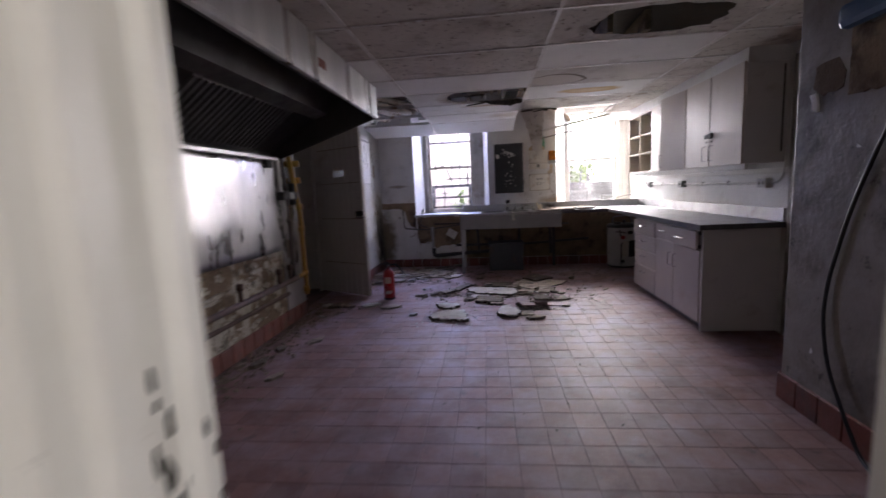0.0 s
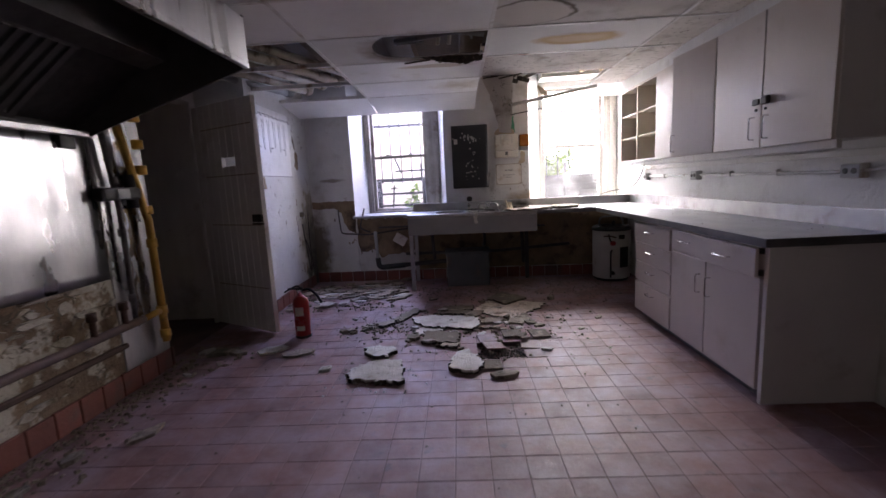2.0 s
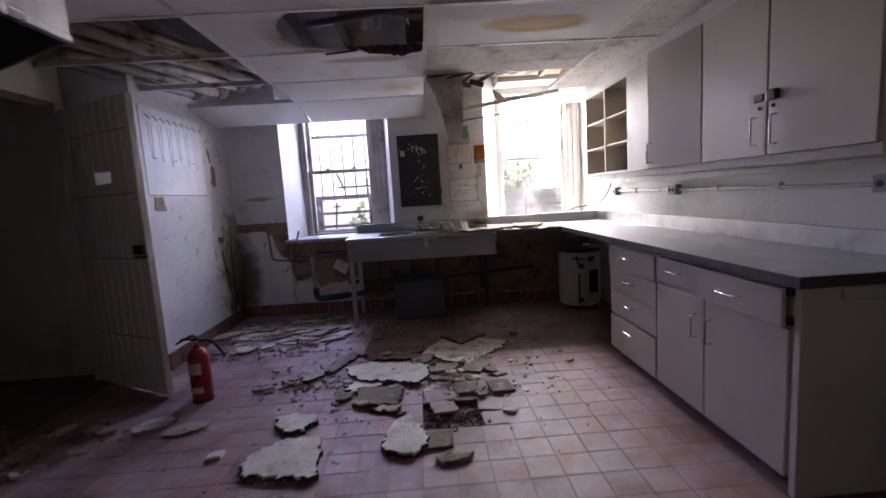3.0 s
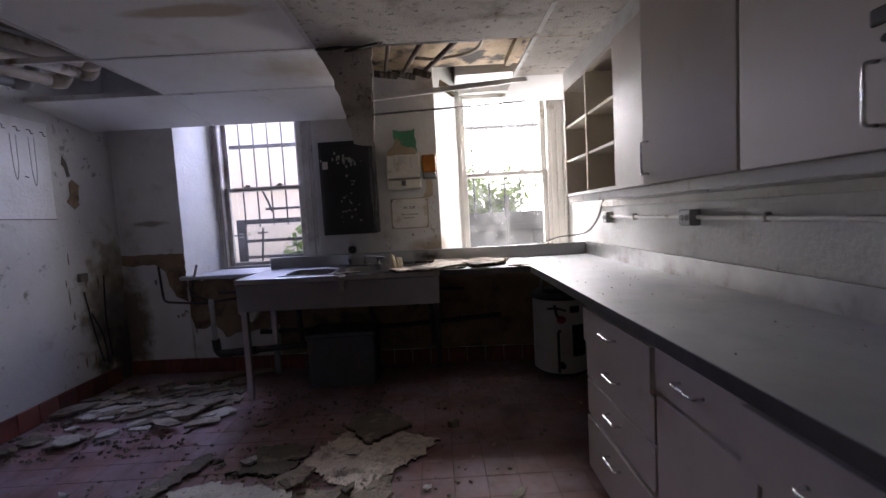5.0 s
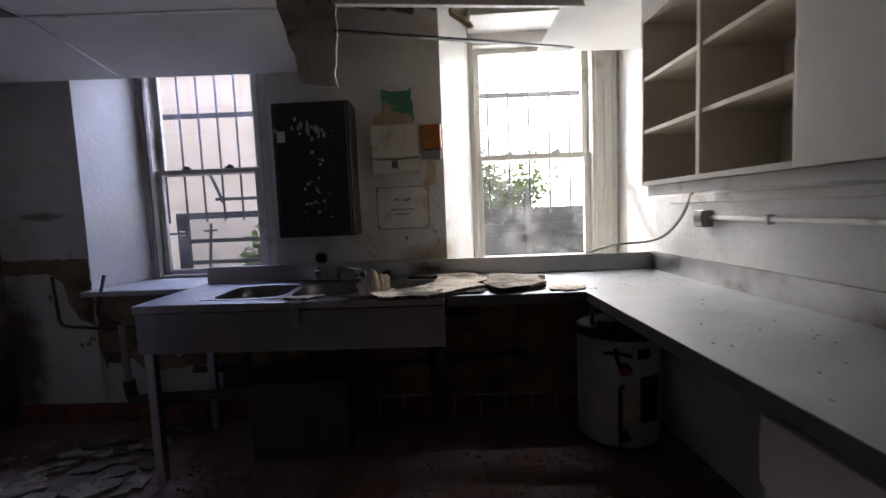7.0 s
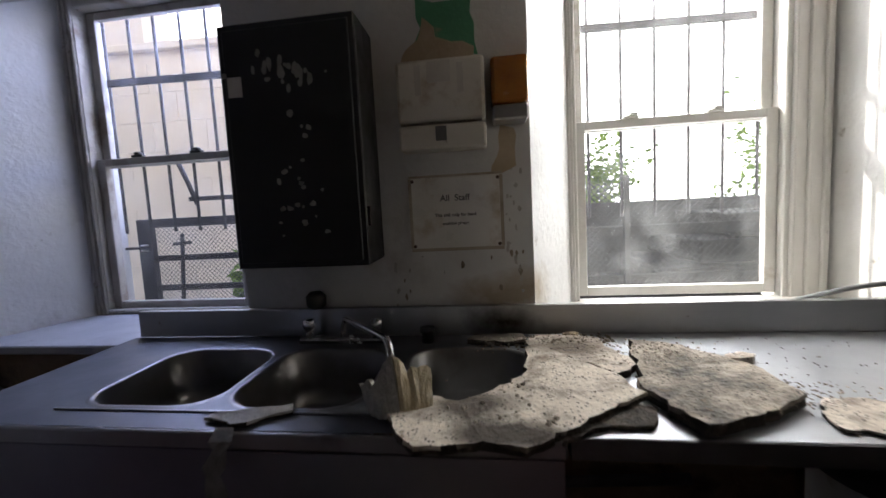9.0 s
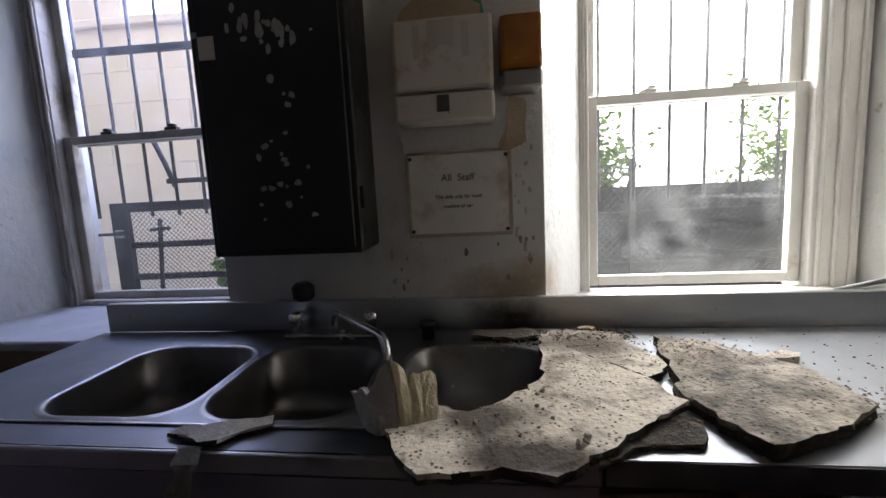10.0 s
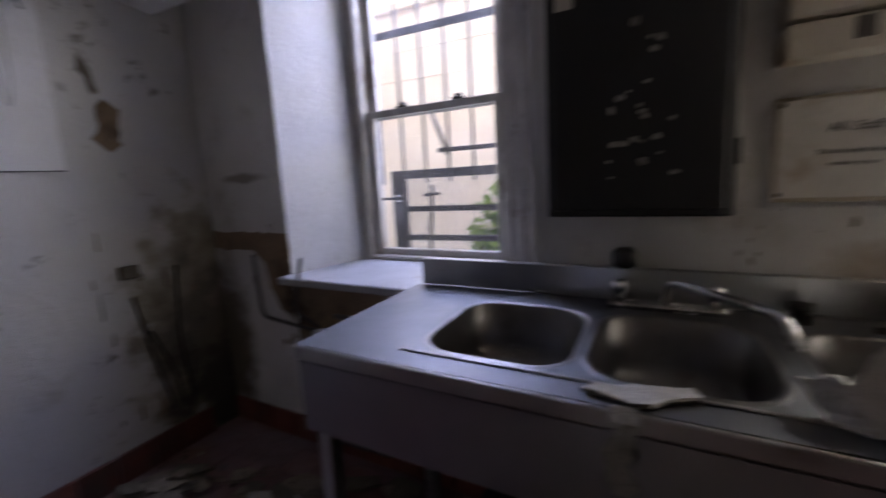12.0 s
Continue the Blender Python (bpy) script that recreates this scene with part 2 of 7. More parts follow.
GREASE = surf("greasy_dark_hood_metal", (0.06, 0.056, 0.052), (0.10, 0.095, 0.09), 4, 0.42, 0.6, metal=0.5, bump=0.15, bscale=20)
CAB_WHITE = surf("off_white_cabinet_laminate", (0.57, 0.51, 0.455), (0.49, 0.435, 0.385), 1.2, 0.36, bump=0.05, bscale=70, stain=(0.42, 0.35, 0.27), sscale=2.6, samt=0.16, ssoft=0.2, stain2=(0.20, 0.16, 0.12), s2scale=8, s2amt=0.10)
CAB_END = surf("grey_white_cabinet_panel", (0.60, 0.575, 0.55), (0.51, 0.49, 0.47), 1.2, 0.4, bump=0.05, bscale=70, stain=(0.30, 0.26, 0.22), sscale=3.0, samt=0.18, ssoft=0.2, stain2=(0.16, 0.13, 0.11), s2scale=9, s2amt=0.12)
CAB_INSIDE = surf("worn_cabinet_interior", (0.78, 0.71, 0.60), (0.68, 0.60, 0.49), 3, 0.6, bump=0.2, stain=(0.56, 0.50, 0.42), sscale=3, samt=0.3, ssoft=0.2)
EDGE_DARK = surf("dark_counter_edge", (0.10, 0.095, 0.095), (0.15, 0.14, 0.14), 9, 0.35, metal=0.6, bump=0.1)
CHROME = surf("worn_chrome", (0.72, 0.72, 0.72), (0.60, 0.60, 0.60), 9, 0.12, 0.3, metal=1.0, bump=0.0)
DOOR_PAINT = surf("greyed_white_door_boards", (0.80, 0.78, 0.74), (0.70, 0.68, 0.64), 2.0, 0.55, bump=0.3, bscale=40, stretch=(3, 3, 0.5), stain=(0.46, 0.42, 0.36), sscale=2.4, samt=0.24, ssoft=0.2, stain2=(0.22, 0.19, 0.16), s2scale=10, s2amt=0.15)
FRAME_PAINT = surf("chipped_white_frame_paint", (0.66, 0.64, 0.60), (0.56, 0.54, 0.50), 3, 0.45, bump=0.3, bscale=40, stain=(0.33, 0.27, 0.19), sscale=5.0, samt=0.16, ssoft=0.12,
                   stain2=(0.12, 0.10, 0.08), s2scale=16, s2amt=0.12)
# worn grimy paint, its base also darkened for the backlit shade on window_1
BACKLIT_OLD_FRAME = surf("grimy_sash_paint_backlit_tone", (0.50, 0.47, 0.42), (0.36, 0.33, 0.285), 5, 0.5, bump=0.35, bscale=40, stain=(0.20, 0.155, 0.11), sscale=6.0, samt=0.36, ssoft=0.18,
                 stain2=(0.09, 0.07, 0.055), s2scale=16, s2amt=0.30)
JAMB_PAINT = surf("thick_cream_jamb_paint", (0.70, 0.68, 0.62), (0.60, 0.58, 0.52), 3, 0.4, bump=0.3, bscale=22, stain=(0.05, 0.05, 0.05), sscale=9.0, samt=-0.02, ssoft=0.05,
                  stain2=(0.30, 0.25, 0.17), s2scale=10, s2amt=0.22)
OLIVE = surf("olive_green_wall_paint", (0.38, 0.38, 0.19), (0.29, 0.29, 0.14), 3, 0.5, bump=0.2)
BLACK_PANEL = surf("matt_black_board_paint", (0.012, 0.012, 0.013), (0.02, 0.02, 0.021), 4, 0.30, 0.5, bump=0.1, bscale=30)
CHIP_WHITE = surf("chipped_plaster_white", (0.52, 0.50, 0.46), (0.36, 0.34, 0.31), 30, 0.85, bump=0.9, bscale=90, stain=(0.30, 0.26, 0.20), sscale=14, samt=0.3, ssoft=0.2)
YELLOW = surf("yellow_gas_pipe_paint", (0.52, 0.31, 0.045), (0.36, 0.20, 0.03), 7, 0.42, bump=0.2, stain=(0.16, 0.10, 0.05), sscale=7, samt=0.25)
PIPE_DARK = surf("dull_iron_pipe", (0.12, 0.11, 0.105), (0.08, 0.07, 0.065), 9, 0.55, metal=0.6, bump=0.25)
PIPE_RUST = surf("rusty_brown_pipe", (0.095, 0.052, 0.036), (0.055, 0.035, 0.027), 9, 0.7, metal=0.2, bump=0.4)
PIPE_LAG = surf("dirty_lagged_pipe", (0.50, 0.44, 0.36), (0.34, 0.28, 0.21), 6, 0.85, bump=0.5, stain=(0.13, 0.09, 0.06), sscale=6, samt=0.35)
PIPE_GREY = surf("grey_plastic_pipe", (0.34, 0.34, 0.33), (0.26, 0.26, 0.25), 6, 0.4, bump=0.1)
RED_PAINT = surf("red_extinguisher_enamel", (0.32, 0.018, 0.016), (0.25, 0.015, 0.013), 3, 0.25, bump=0.03, stain=(0.20, 0.02, 0.02), sscale=7, samt=0.1)
RUBBER = surf("black_rubber", (0.02, 0.02, 0.02), (0.035, 0.035, 0.035), 8, 0.5, bump=0.1)
LABEL = surf("scuffed_paper_label", (0.62, 0.58, 0.52), (0.50, 0.46, 0.40), 9, 0.6, bump=0.1, stain=(0.25, 0.12, 0.10), sscale=14, samt=0.25)
PAPER = surf("water_stained_sign_sheet", (0.76, 0.74, 0.70), (0.68, 0.65, 0.60), 5, 0.22, 0.4, bump=0.06, stain=(0.46, 0.36, 0.24), sscale=7, samt=0.34, ssoft=0.2)
DISPENSER = surf("yellowed_white_dispenser", (0.70, 0.66, 0.58), (0.60, 0.56, 0.48), 4, 0.45, bump=0.1, stain=(0.36, 0.24, 0.13), sscale=8, samt=0.32, ssoft=0.18, stain2=(0.20, 0.12, 0.06), s2scale=14, s2amt=0.25)
INK = surf("faded_black_ink", (0.09, 0.085, 0.08), (0.13, 0.12, 0.11), 30, 0.6, bump=0)
AMBER = surf("amber_plastic", (0.44, 0.17, 0.018), (0.26, 0.085, 0.012), 9, 0.14, bump=0.05)
GREEN_PAINT = surf("old_green_wall_paint", (0.10, 0.34, 0.19), (0.08, 0.27, 0.15), 7, 0.5, bump=0.3, stain=(0.40, 0.33, 0.22), sscale=9, samt=0.15)
PEEL = surf("curling_paint_flake", (0.56, 0.46, 0.33), (0.40, 0.30, 0.19), 7, 0.7, bump=0.4)
HEATER_WHITE = surf("white_heater_enamel", (0.62, 0.61, 0.585), (0.50, 0.49, 0.465), 4, 0.3, bump=0.05, stain=(0.30, 0.20, 0.14), sscale=6, samt=0.15)
BOX_GREY = surf("dark_grey_grease_trap_paint", (0.085, 0.09, 0.095), (0.06, 0.065, 0.07), 5, 0.5, bump=0.15, stain=(0.12, 0.09, 0.07), sscale=5, samt=0.25)
SLAB_TAN = surf("pitted_fallen_tile_board", (0.74, 0.65, 0.54), (0.58, 0.50, 0.41), 9, 0.9, bump=0.5, bscale=70, stain=(0.26, 0.205, 0.155), sscale=11.0, samt=0.50, ssoft=0.18,
                stain2=(0.16, 0.125, 0.09), s2scale=20, s2amt=0.45, pits=95.0,
                spots=[(0.80, 6.62, 0.92, 0.15, 0.09, 0.2, (0.10, 0.08, 0.06), 1.5, 0.7), (0.90, 6.50, 0.92, 0.16, 0.07, 0.2, (0.07, 0.055, 0.042), 1.3, 0.6),
                       (1.08, 6.98, 0.92, 0.22, 0.13, 0.2, (0.15, 0.115, 0.085), 1.6, 0.8)])
SLAB_PALE = surf("pale_broken_tile_board", (0.58, 0.555, 0.51), (0.40, 0.375, 0.33), 8, 0.9, bump=0.9, bscale=60, stain=(0.22, 0.18, 0.145), sscale=6.5, samt=0.42, ssoft=0.22,
                 stain2=(0.08, 0.065, 0.05), s2scale=26, s2amt=0.42)
FIBRE = surf("yellow_fibre_board", (0.64, 0.56, 0.40), (0.44, 0.36, 0.22), 22, 0.9, bump=0.4, bscale=60, stretch=(4, 4, 0.5), stain=(0.68, 0.62, 0.50), sscale=30, samt=0.4, ssoft=0.2)
OLD_FLAKE = surf("old_cream_paint_flake", (0.50, 0.465, 0.39), (0.34, 0.30, 0.23), 9, 0.75, bump=0.6, stain=(0.18, 0.15, 0.09), sscale=9, samt=0.42, ssoft=0.15)
SLAB_FLOOR = surf("trodden_dirty_tile_board", (0.36, 0.305, 0.24), (0.24, 0.20, 0.155), 9, 0.9, bump=0.9, bscale=60, stain=(0.10, 0.08, 0.06), sscale=7.5, samt=0.48, ssoft=0.22,
                  stain2=(0.05, 0.04, 0.03), s2scale=30, s2amt=0.50)
SLAB_MOULD = surf("mould_blackened_tile_board", (0.54, 0.46, 0.37), (0.36, 0.30, 0.235), 9, 0.9, bump=0.8, bscale=60, stain=(0.085, 0.078, 0.07), sscale=8.0, samt=0.72, ssoft=0.20,
                  stain2=(0.22, 0.155, 0.10), s2scale=16, s2amt=0.42, pits=95.0)
SLAB_EDGE = surf("dark_board_edge", (0.07, 0.055, 0.042), (0.03, 0.025, 0.02), 30, 0.95, bump=0.9, bscale=120, stain=(0.20, 0.16, 0.12), sscale=25, samt=0.4, ssoft=0.2)
SLAB_DARK = surf("mouldy_dark_tile_board", (0.20, 0.17, 0.13), (0.12, 0.10, 0.08), 7, 0.95, bump=0.9, bscale=60, stain=(0.40, 0.34, 0.26), sscale=6, samt=0.3)
GRAVEL = surf("grey_subfloor_rubble", (0.15, 0.13, 0.11), (0.08, 0.07, 0.06), 25, 0.95, bump=0.9, rand=0.4)
MARBLE = surf("worn_white_sill_slab", (0.46, 0.46, 0.47), (0.36, 0.36, 0.37), 3, 0.3, 0.5, bump=0.1, stain=(0.33, 0.30, 0.27), sscale=5, samt=0.15)
TAN_STONE = surf("pinkish_tan_masonry", (0.90, 0.81, 0.76), (0.84, 0.74, 0.68), 3, 0.9, bump=0.3, rand=0.03)
CONCRETE = surf("pale_outdoor_concrete", (0.72, 0.70, 0.66), (0.63, 0.61, 0.57), 2, 0.9, bump=0.4)
BAR_PAINT = surf("rust_flecked_bar_paint", (0.05, 0.042, 0.046), (0.03, 0.026, 0.03), 9, 0.6, metal=0.2, bump=0.2)
LEAF = bpy.data.materials.new("sunlit_green_leaves")
LEAF.use_nodes = True
lt = LEAF.node_tree
l_b, l_o = lt.nodes["Principled BSDF"], lt.nodes["Material Output"]
l_t, l_m, l_i, l_r = (lt.nodes.new(n) for n in ("ShaderNodeBsdfTranslucent", "ShaderNodeMixShader", "ShaderNodeNewGeometry", "ShaderNodeMix"))
l_r.data_type = "RGBA"
l_r.inputs[6].default_value, l_r.inputs[7].default_value = (0.09, 0.17, 0.02, 1), (0.24, 0.36, 0.06, 1)
lt.links.new(l_i.outputs["Random Per Island"], l_r.inputs[0])
lt.links.new(l_r.outputs[2], l_b.inputs["Base Color"])
lt.links.new(l_r.outputs[2], l_t.inputs["Color"])
l_m.inputs[0].default_value = 0.5
lt.links.new(l_b.outputs[0], l_m.inputs[1])
lt.links.new(l_t.outputs[0], l_m.inputs[2])
lt.links.new(l_m.outputs[0], l_o.inputs[0])
# emissive sheet added so the view through the windows burns out white
SKY_GLOW = bpy.data.materials.new("glowing_sky_stand_in")
SKY_GLOW.use_nodes = True
h_e = SKY_GLOW.node_tree.nodes.new("ShaderNodeEmission")
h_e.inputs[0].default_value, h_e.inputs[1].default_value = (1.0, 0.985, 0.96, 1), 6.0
SKY_GLOW.node_tree.links.new(h_e.outputs[0], SKY_GLOW.node_tree.nodes["Material Output"].inputs[0])
BARK = surf("grey_bark", (0.13, 0.10, 0.08), (0.08, 0.06, 0.05), 9, 0.9, bump=0.6)
STAIR_DARK = surf("weathered_dark_stair", (0.075, 0.07, 0.068), (0.05, 0.046, 0.044), 3, 0.6, bump=0.2)
CABLE = surf("black_cable", (0.015, 0.015, 0.015), (0.02, 0.02, 0.02), 9, 0.5, bump=0)
CONDUIT = surf("painted_conduit", (0.58, 0.57, 0.54), (0.48, 0.46, 0.43), 7, 0.45, bump=0.15, stain=(0.28, 0.22, 0.16), sscale=8, samt=0.2)
BROWN_PATCH = surf("bare_brown_gypsum", (0.15, 0.105, 0.07), (0.09, 0.065, 0.045), 9, 0.9, bump=0.5)
BLUE_TARP = surf("blue_plastic", (0.02, 0.09, 0.20), (0.015, 0.06, 0.14), 5, 0.4, bump=0.2)

glass = bpy.data.materials.new("dusty_window_glass")
glass.use_nodes = True
gt = glass.node_tree
gt.nodes.clear()
g_out, g_tr, g_gl, g_df = (gt.nodes.new(n) for n in ("ShaderNodeOutputMaterial", "ShaderNodeBsdfTransparent", "ShaderNodeBsdfGlossy", "ShaderNodeBsdfTranslucent"))
g_m1, g_m2, g_n, g_r, g_f, g_tc = (gt.nodes.new(n) for n in ("ShaderNodeMixShader", "ShaderNodeMixShader", "ShaderNodeTexNoise", "ShaderNodeMapRange", "ShaderNodeLayerWeight", "ShaderNodeNewGeometry"))
g_pw, g_ma = gt.nodes.new("ShaderNodeMath"), gt.nodes.new("ShaderNodeMath")
g_pw.operation, g_ma.operation = "POWER", "MULTIPLY_ADD"
g_pw.inputs[1].default_value, g_ma.inputs[1].default_value, g_ma.inputs[2].default_value = 4.0, 0.4, 0.025
gt.links.new(g_f.outputs["Facing"], g_pw.inputs[0])
gt.links.new(g_pw.outputs[0], g_ma.inputs[0])
g_gl.inputs["Roughness"].default_value = 0.03
g_df.inputs["Color"].default_value = (0.8, 0.8, 0.78, 1)
g_n.inputs["Scale"].default_value, g_n.inputs["Detail"].default_value = 8.0, 9.0
g_r.inputs[1].default_value, g_r.inputs[2].default_value, g_r.inputs[3].default_value, g_r.inputs[4].default_value = 0.42, 0.75, 0.010, 0.042
gt.links.new(g_tc.outputs["Position"], g_n.inputs["Vector"])
gt.links.new(g_n.outputs[0], g_r.inputs[0])
gt.links.new(g_ma.outputs[0], g_m1.inputs[0])
gt.links.new(g_tr.outputs[0], g_m1.inputs[1])
gt.links.new(g_gl.outputs[0], g_m1.inputs[2])
gt.links.new(g_r.outputs[0], g_m2.inputs[0])
gt.links.new(g_m1.outputs[0], g_m2.inputs[1])
gt.links.new(g_df.outputs[0], g_m2.inputs[2])
gt.links.new(g_m2.outputs[0], g_out.inputs[0])

# ---- building tools ----


def box(bm, x0, x1, y0, y1, z0, z1, bevel=0.0, seg=1):
    vs = [bm.verts.new((x, y, z)) for x in (x0, x1) for y in (y0, y1) for z in (z0, z1)]
    fs = [bm.faces.new([vs[i] for i in f]) for f in ((0, 1, 3, 2), (4, 6, 7, 5), (0, 4, 5, 1), (2, 3, 7, 6), (0, 2, 6, 4), (1, 5, 7, 3))]
    if bevel:
        es = list({e for f in fs for e in f.edges})
        bmesh.ops.bevel(bm, geom=es, offset=bevel, segments=seg, affect="EDGES", profile=0.5)
    return bm


def prism(bm, pts, z0, z1):
    lo = [bm.verts.new((x, y, z0)) for x, y in pts]
    hi = [bm.verts.new((x, y, z1)) for x, y in pts]
    n = len(pts)
    bm.faces.new(lo[::-1])
    bm.faces.new(hi)
    for i in range(n):
        bm.faces.new((lo[i], lo[(i + 1) % n], hi[(i + 1) % n], hi[i]))
    return bm


def extrude_yz(bm, pts, x0, x1):
    """A profile of (y, z) points drawn out along x."""
    a = [bm.verts.new((x0, y, z)) for y, z in pts]
    b = [bm.verts.new((x1, y, z)) for y, z in pts]
    n = len(pts)
    bm.faces.new(a)
    bm.faces.new(b[::-1])
    for i in range(n):
        bm.faces.new((a[(i + 1) % n], a[i], b[i], b[(i + 1) % n]))
    return bm


def tube(bm, pts, r, seg=10, cap=True):
    pts = [Vector(p) for p in pts]
    rings = []
    up = Vector((0.31, 0.22, 0.92))
    for i, p in enumerate(pts):
        d = (pts[min(i + 1, len(pts) - 1)] - pts[max(i - 1, 0)]).normalized()
        u = d.cross(up)
        if u.length < 0.05:
            u = d.cross(Vector((1, 0, 0)))
        u.normalize()
        v = d.cross(u)
        rr = r[i] if isinstance(r, (list, tuple)) else r
        rings.append([bm.verts.new(p + rr * (math.cos(a) * u + math.sin(a) * v)) for a in (2 * math.pi * k / seg for k in range(seg))])
    for a, b in zip(rings, rings[1:]):
        for k in range(seg):
            f = bm.faces.new((a[k], a[(k + 1) % seg], b[(k + 1) % seg], b[k]))
            f.smooth = True
    if cap:
        bm.faces.new(rings[0][::-1])
        bm.faces.new(rings[-1])
    return bm


def bend(pts, n=6, r=0.06):
    """Rounds the corners of a line of points."""
    pts = [Vector(p) for p in pts]
    out = [pts[0]]
    for a, b, c in zip(pts, pts[1:], pts[2:]):
        k = min(r, (a - b).length * 0.45, (c - b).length * 0.45)
        p, q = b + (a - b).normalized() * k, b + (c - b).normalized() * k
        for i in range(n + 1):
            t = i / n
            out.append(p * (1 - t) ** 2 + b * 2 * t * (1 - t) + q * t * t)
    return out + [pts[-1]]


def lathe(bm, prof, x, y, seg=24):
    rings = [[bm.verts.new((x + r * math.cos(2 * math.pi * k / seg), y + r * math.sin(2 * math.pi * k / seg), z)) for k in range(seg)] for r, z in prof]
    for a, b in zip(rings, rings[1:]):
        for k in range(seg):
            f = bm.faces.new((a[k], a[(k + 1) % seg], b[(k + 1) % seg], b[k]))
            f.smooth = True
    bm.faces.new(rings[0][::-1])
    bm.faces.new(rings[-1])
    return bm


SKEW = Matrix(((1, 0, 0, 0), (-0.06, 1, 0, 0.03), (0, 0, 1, 0), (0, 0, 0, 1)))   # the window wall's slant
XF = [Matrix.Identity(4)]


def mesh_of(name, bm, mats):
    bmesh.ops.transform(bm, matrix=XF[-1], verts=bm.verts[:])
    me = bpy.data.meshes.new(name)
    bmesh.ops.recalc_face_normals(bm, faces=bm.faces[:])
    bm.to_mesh(me)
    bm.free()
    for m in (mats if isinstance(mats, (list, tuple)) else [mats]):
        me.materials.append(m)
    return me


def part(name, bm, material, parent, label=""):
    ob = new(name, mesh_of(name, bm, material))
    ob.parent = parent
    if parent.type == "EMPTY":
        ob.matrix_parent_inverse = Matrix.Translation(-parent.location)
    if label:
        ob["label"] = label
    return ob


def thing(name, base, label, category, group="", kind=""):
    ob = new(name)
    ob.location = XF[-1] @ Vector(base)
    ob.empty_display_size = 0.1
    return tagged(ob, label, category, group, kind)


def solid(name, bm, material, label, category="", group="", kind="structure"):
    return tagged(new(name, mesh_of(name, bm, material)), label, category, group, kind)


def B(*a, **k):
    return box(bmesh.new(), *a, **k)


# ---- the room ----
CEIL = 2.24
XL, XR, YB = -1.84, 2.260, 7.265       # hook wall, cabinet wall, window wall
XS = -2.10                            # steel-clad wall

# floor slab, with the dug-out spot
HX0, HX1, HY0, HY1 = 0.212, 0.692, 4.56, 4.88
bm = bmesh.new()
for a in ((-4.2, HX0, -2.2, 7.9), (HX1, 3.4, -2.2, 7.9), (HX0, HX1, -2.2, HY0), (HX0, HX1, HY1, 7.9)):
    box(bm, *a, -0.25, -0.0016)
box(bm, HX0, HX1, HY0, HY1, -0.25, -0.035)
floor = solid("floor", bm, GROUT, "red quarry tile floor, worn and dusty, a few tiles missing", "floor")

# window wall, a little askew to the room
XF.append(SKEW)
bm = bmesh.new()
prism(bm, [(-2.6, YB), (-1.26, YB), (-1.15, 7.70), (-1.15, 7.96), (-2.6, 7.96)], 0, 2.9)
prism(bm, [(-0.035, YB), (1.03, YB), (1.235, 7.70), (1.235, 7.96), (-0.11, 7.96), (-0.11, 7.70)], 0, 2.9)
box(bm, -1.26, -0.035, YB + 0.03, 7.955, 0, 0.845)
box(bm, 1.03, 2.255, YB + 0.02, 7.955, 0, 0.858)
box(bm, -1.15, -0.11, 7.42, 7.955, 2.44, 2.9)
box(bm, 1.235, 2.255, 7.42, 7.955, 2.50, 2.9)
wall_north = solid("wall_north", bm, WHITE_WALL, "aged white plaster window wall with peeling damp patches", "wall")
XF.pop()
# hook wall with the door reveal
bm = bmesh.new()
prism(bm, [(XL, 7.40), (XL, 5.78), (-2.32, 5.78), (-2.32, 7.40)], 0, 2.9)
wall_west = solid("wall_west", bm, DAMP_WALL, "white painted wall, damp-stained towards the corner", "wall")
# steel-clad wall
wall_steel = solid("wall_southwest", B(-2.5, XS, 0.34, 4.64, 0, 2.9), BRICK_PLASTER, "bare crumbling plaster wall with flaking paint below steel cladding", "wall")
# side passage beyond the door
bm = bmesh.new()
box(bm, -3.55, -3.40, 3.8, 7.4, 0, 2.9)
box(bm, -3.40, -2.5, 3.9, 4.05, 0, 2.9)
wall_passage = solid("wall_passage", bm, OLIVE, "olive green painted wall of the side passage", "wall")
solid("wall_passage_end", B(-3.40, -2.325, 5.86, 6.0, 0, 2.9), DOOR_PAINT, "greyed white boarded reveal beside the open door", "wall")
# cabinet wall, nook and pier
bm = bmesh.new()
box(bm, XR, 2.7, 3.60, 7.86, 0, 2.9)
wall_east = solid("wall_east", bm, WHITE_WALL, "scuffed white wall behind the cabinets", "wall")
bm = bmesh.new()
box(bm, 1.595, XR - 0.002, 0.34, 2.69, 0, 2.9, 0.012, 2)
pier = solid("wall_pier", bm, PIER_WALL, "grimy grey plaster pier with torn paint", "wall")
solid("wall_nook", B(XR, 2.7, 2.35, 3.598, 0, 2.9), PIER_WALL, "dark wall of the nook beyond the pier", "wall")
# entry wall and the hall behind the camera
bm = bmesh.new()
box(bm, -2.5, -0.49, 0.34, 0.56, 0, 2.9)
box(bm, 0.44, 1.593, 0.34, 0.56, 0, 2.9)
box(bm, -0.49, 0.44, 0.34, 0.56, 2.10, 2.9)
wall_south = solid("wall_south", bm, PIER_WALL, "grimy plaster wall around the entry doorway", "wall")
bm = bmesh.new()
box(bm, -1.6, 1.6, -2.2, -2.05, 0, 2.9)
box(bm, -1.6, -1.45, -2.05, 0.335, 0, 2.9)
box(bm, 1.45, 1.6, -2.05, -1.25, 0, 2.9)
box(bm, 1.45, 1.6, -0.25, 0.335, 0, 2.9)
box(bm, 1.45, 1.6, -1.25, -0.25, 0, 0.9)
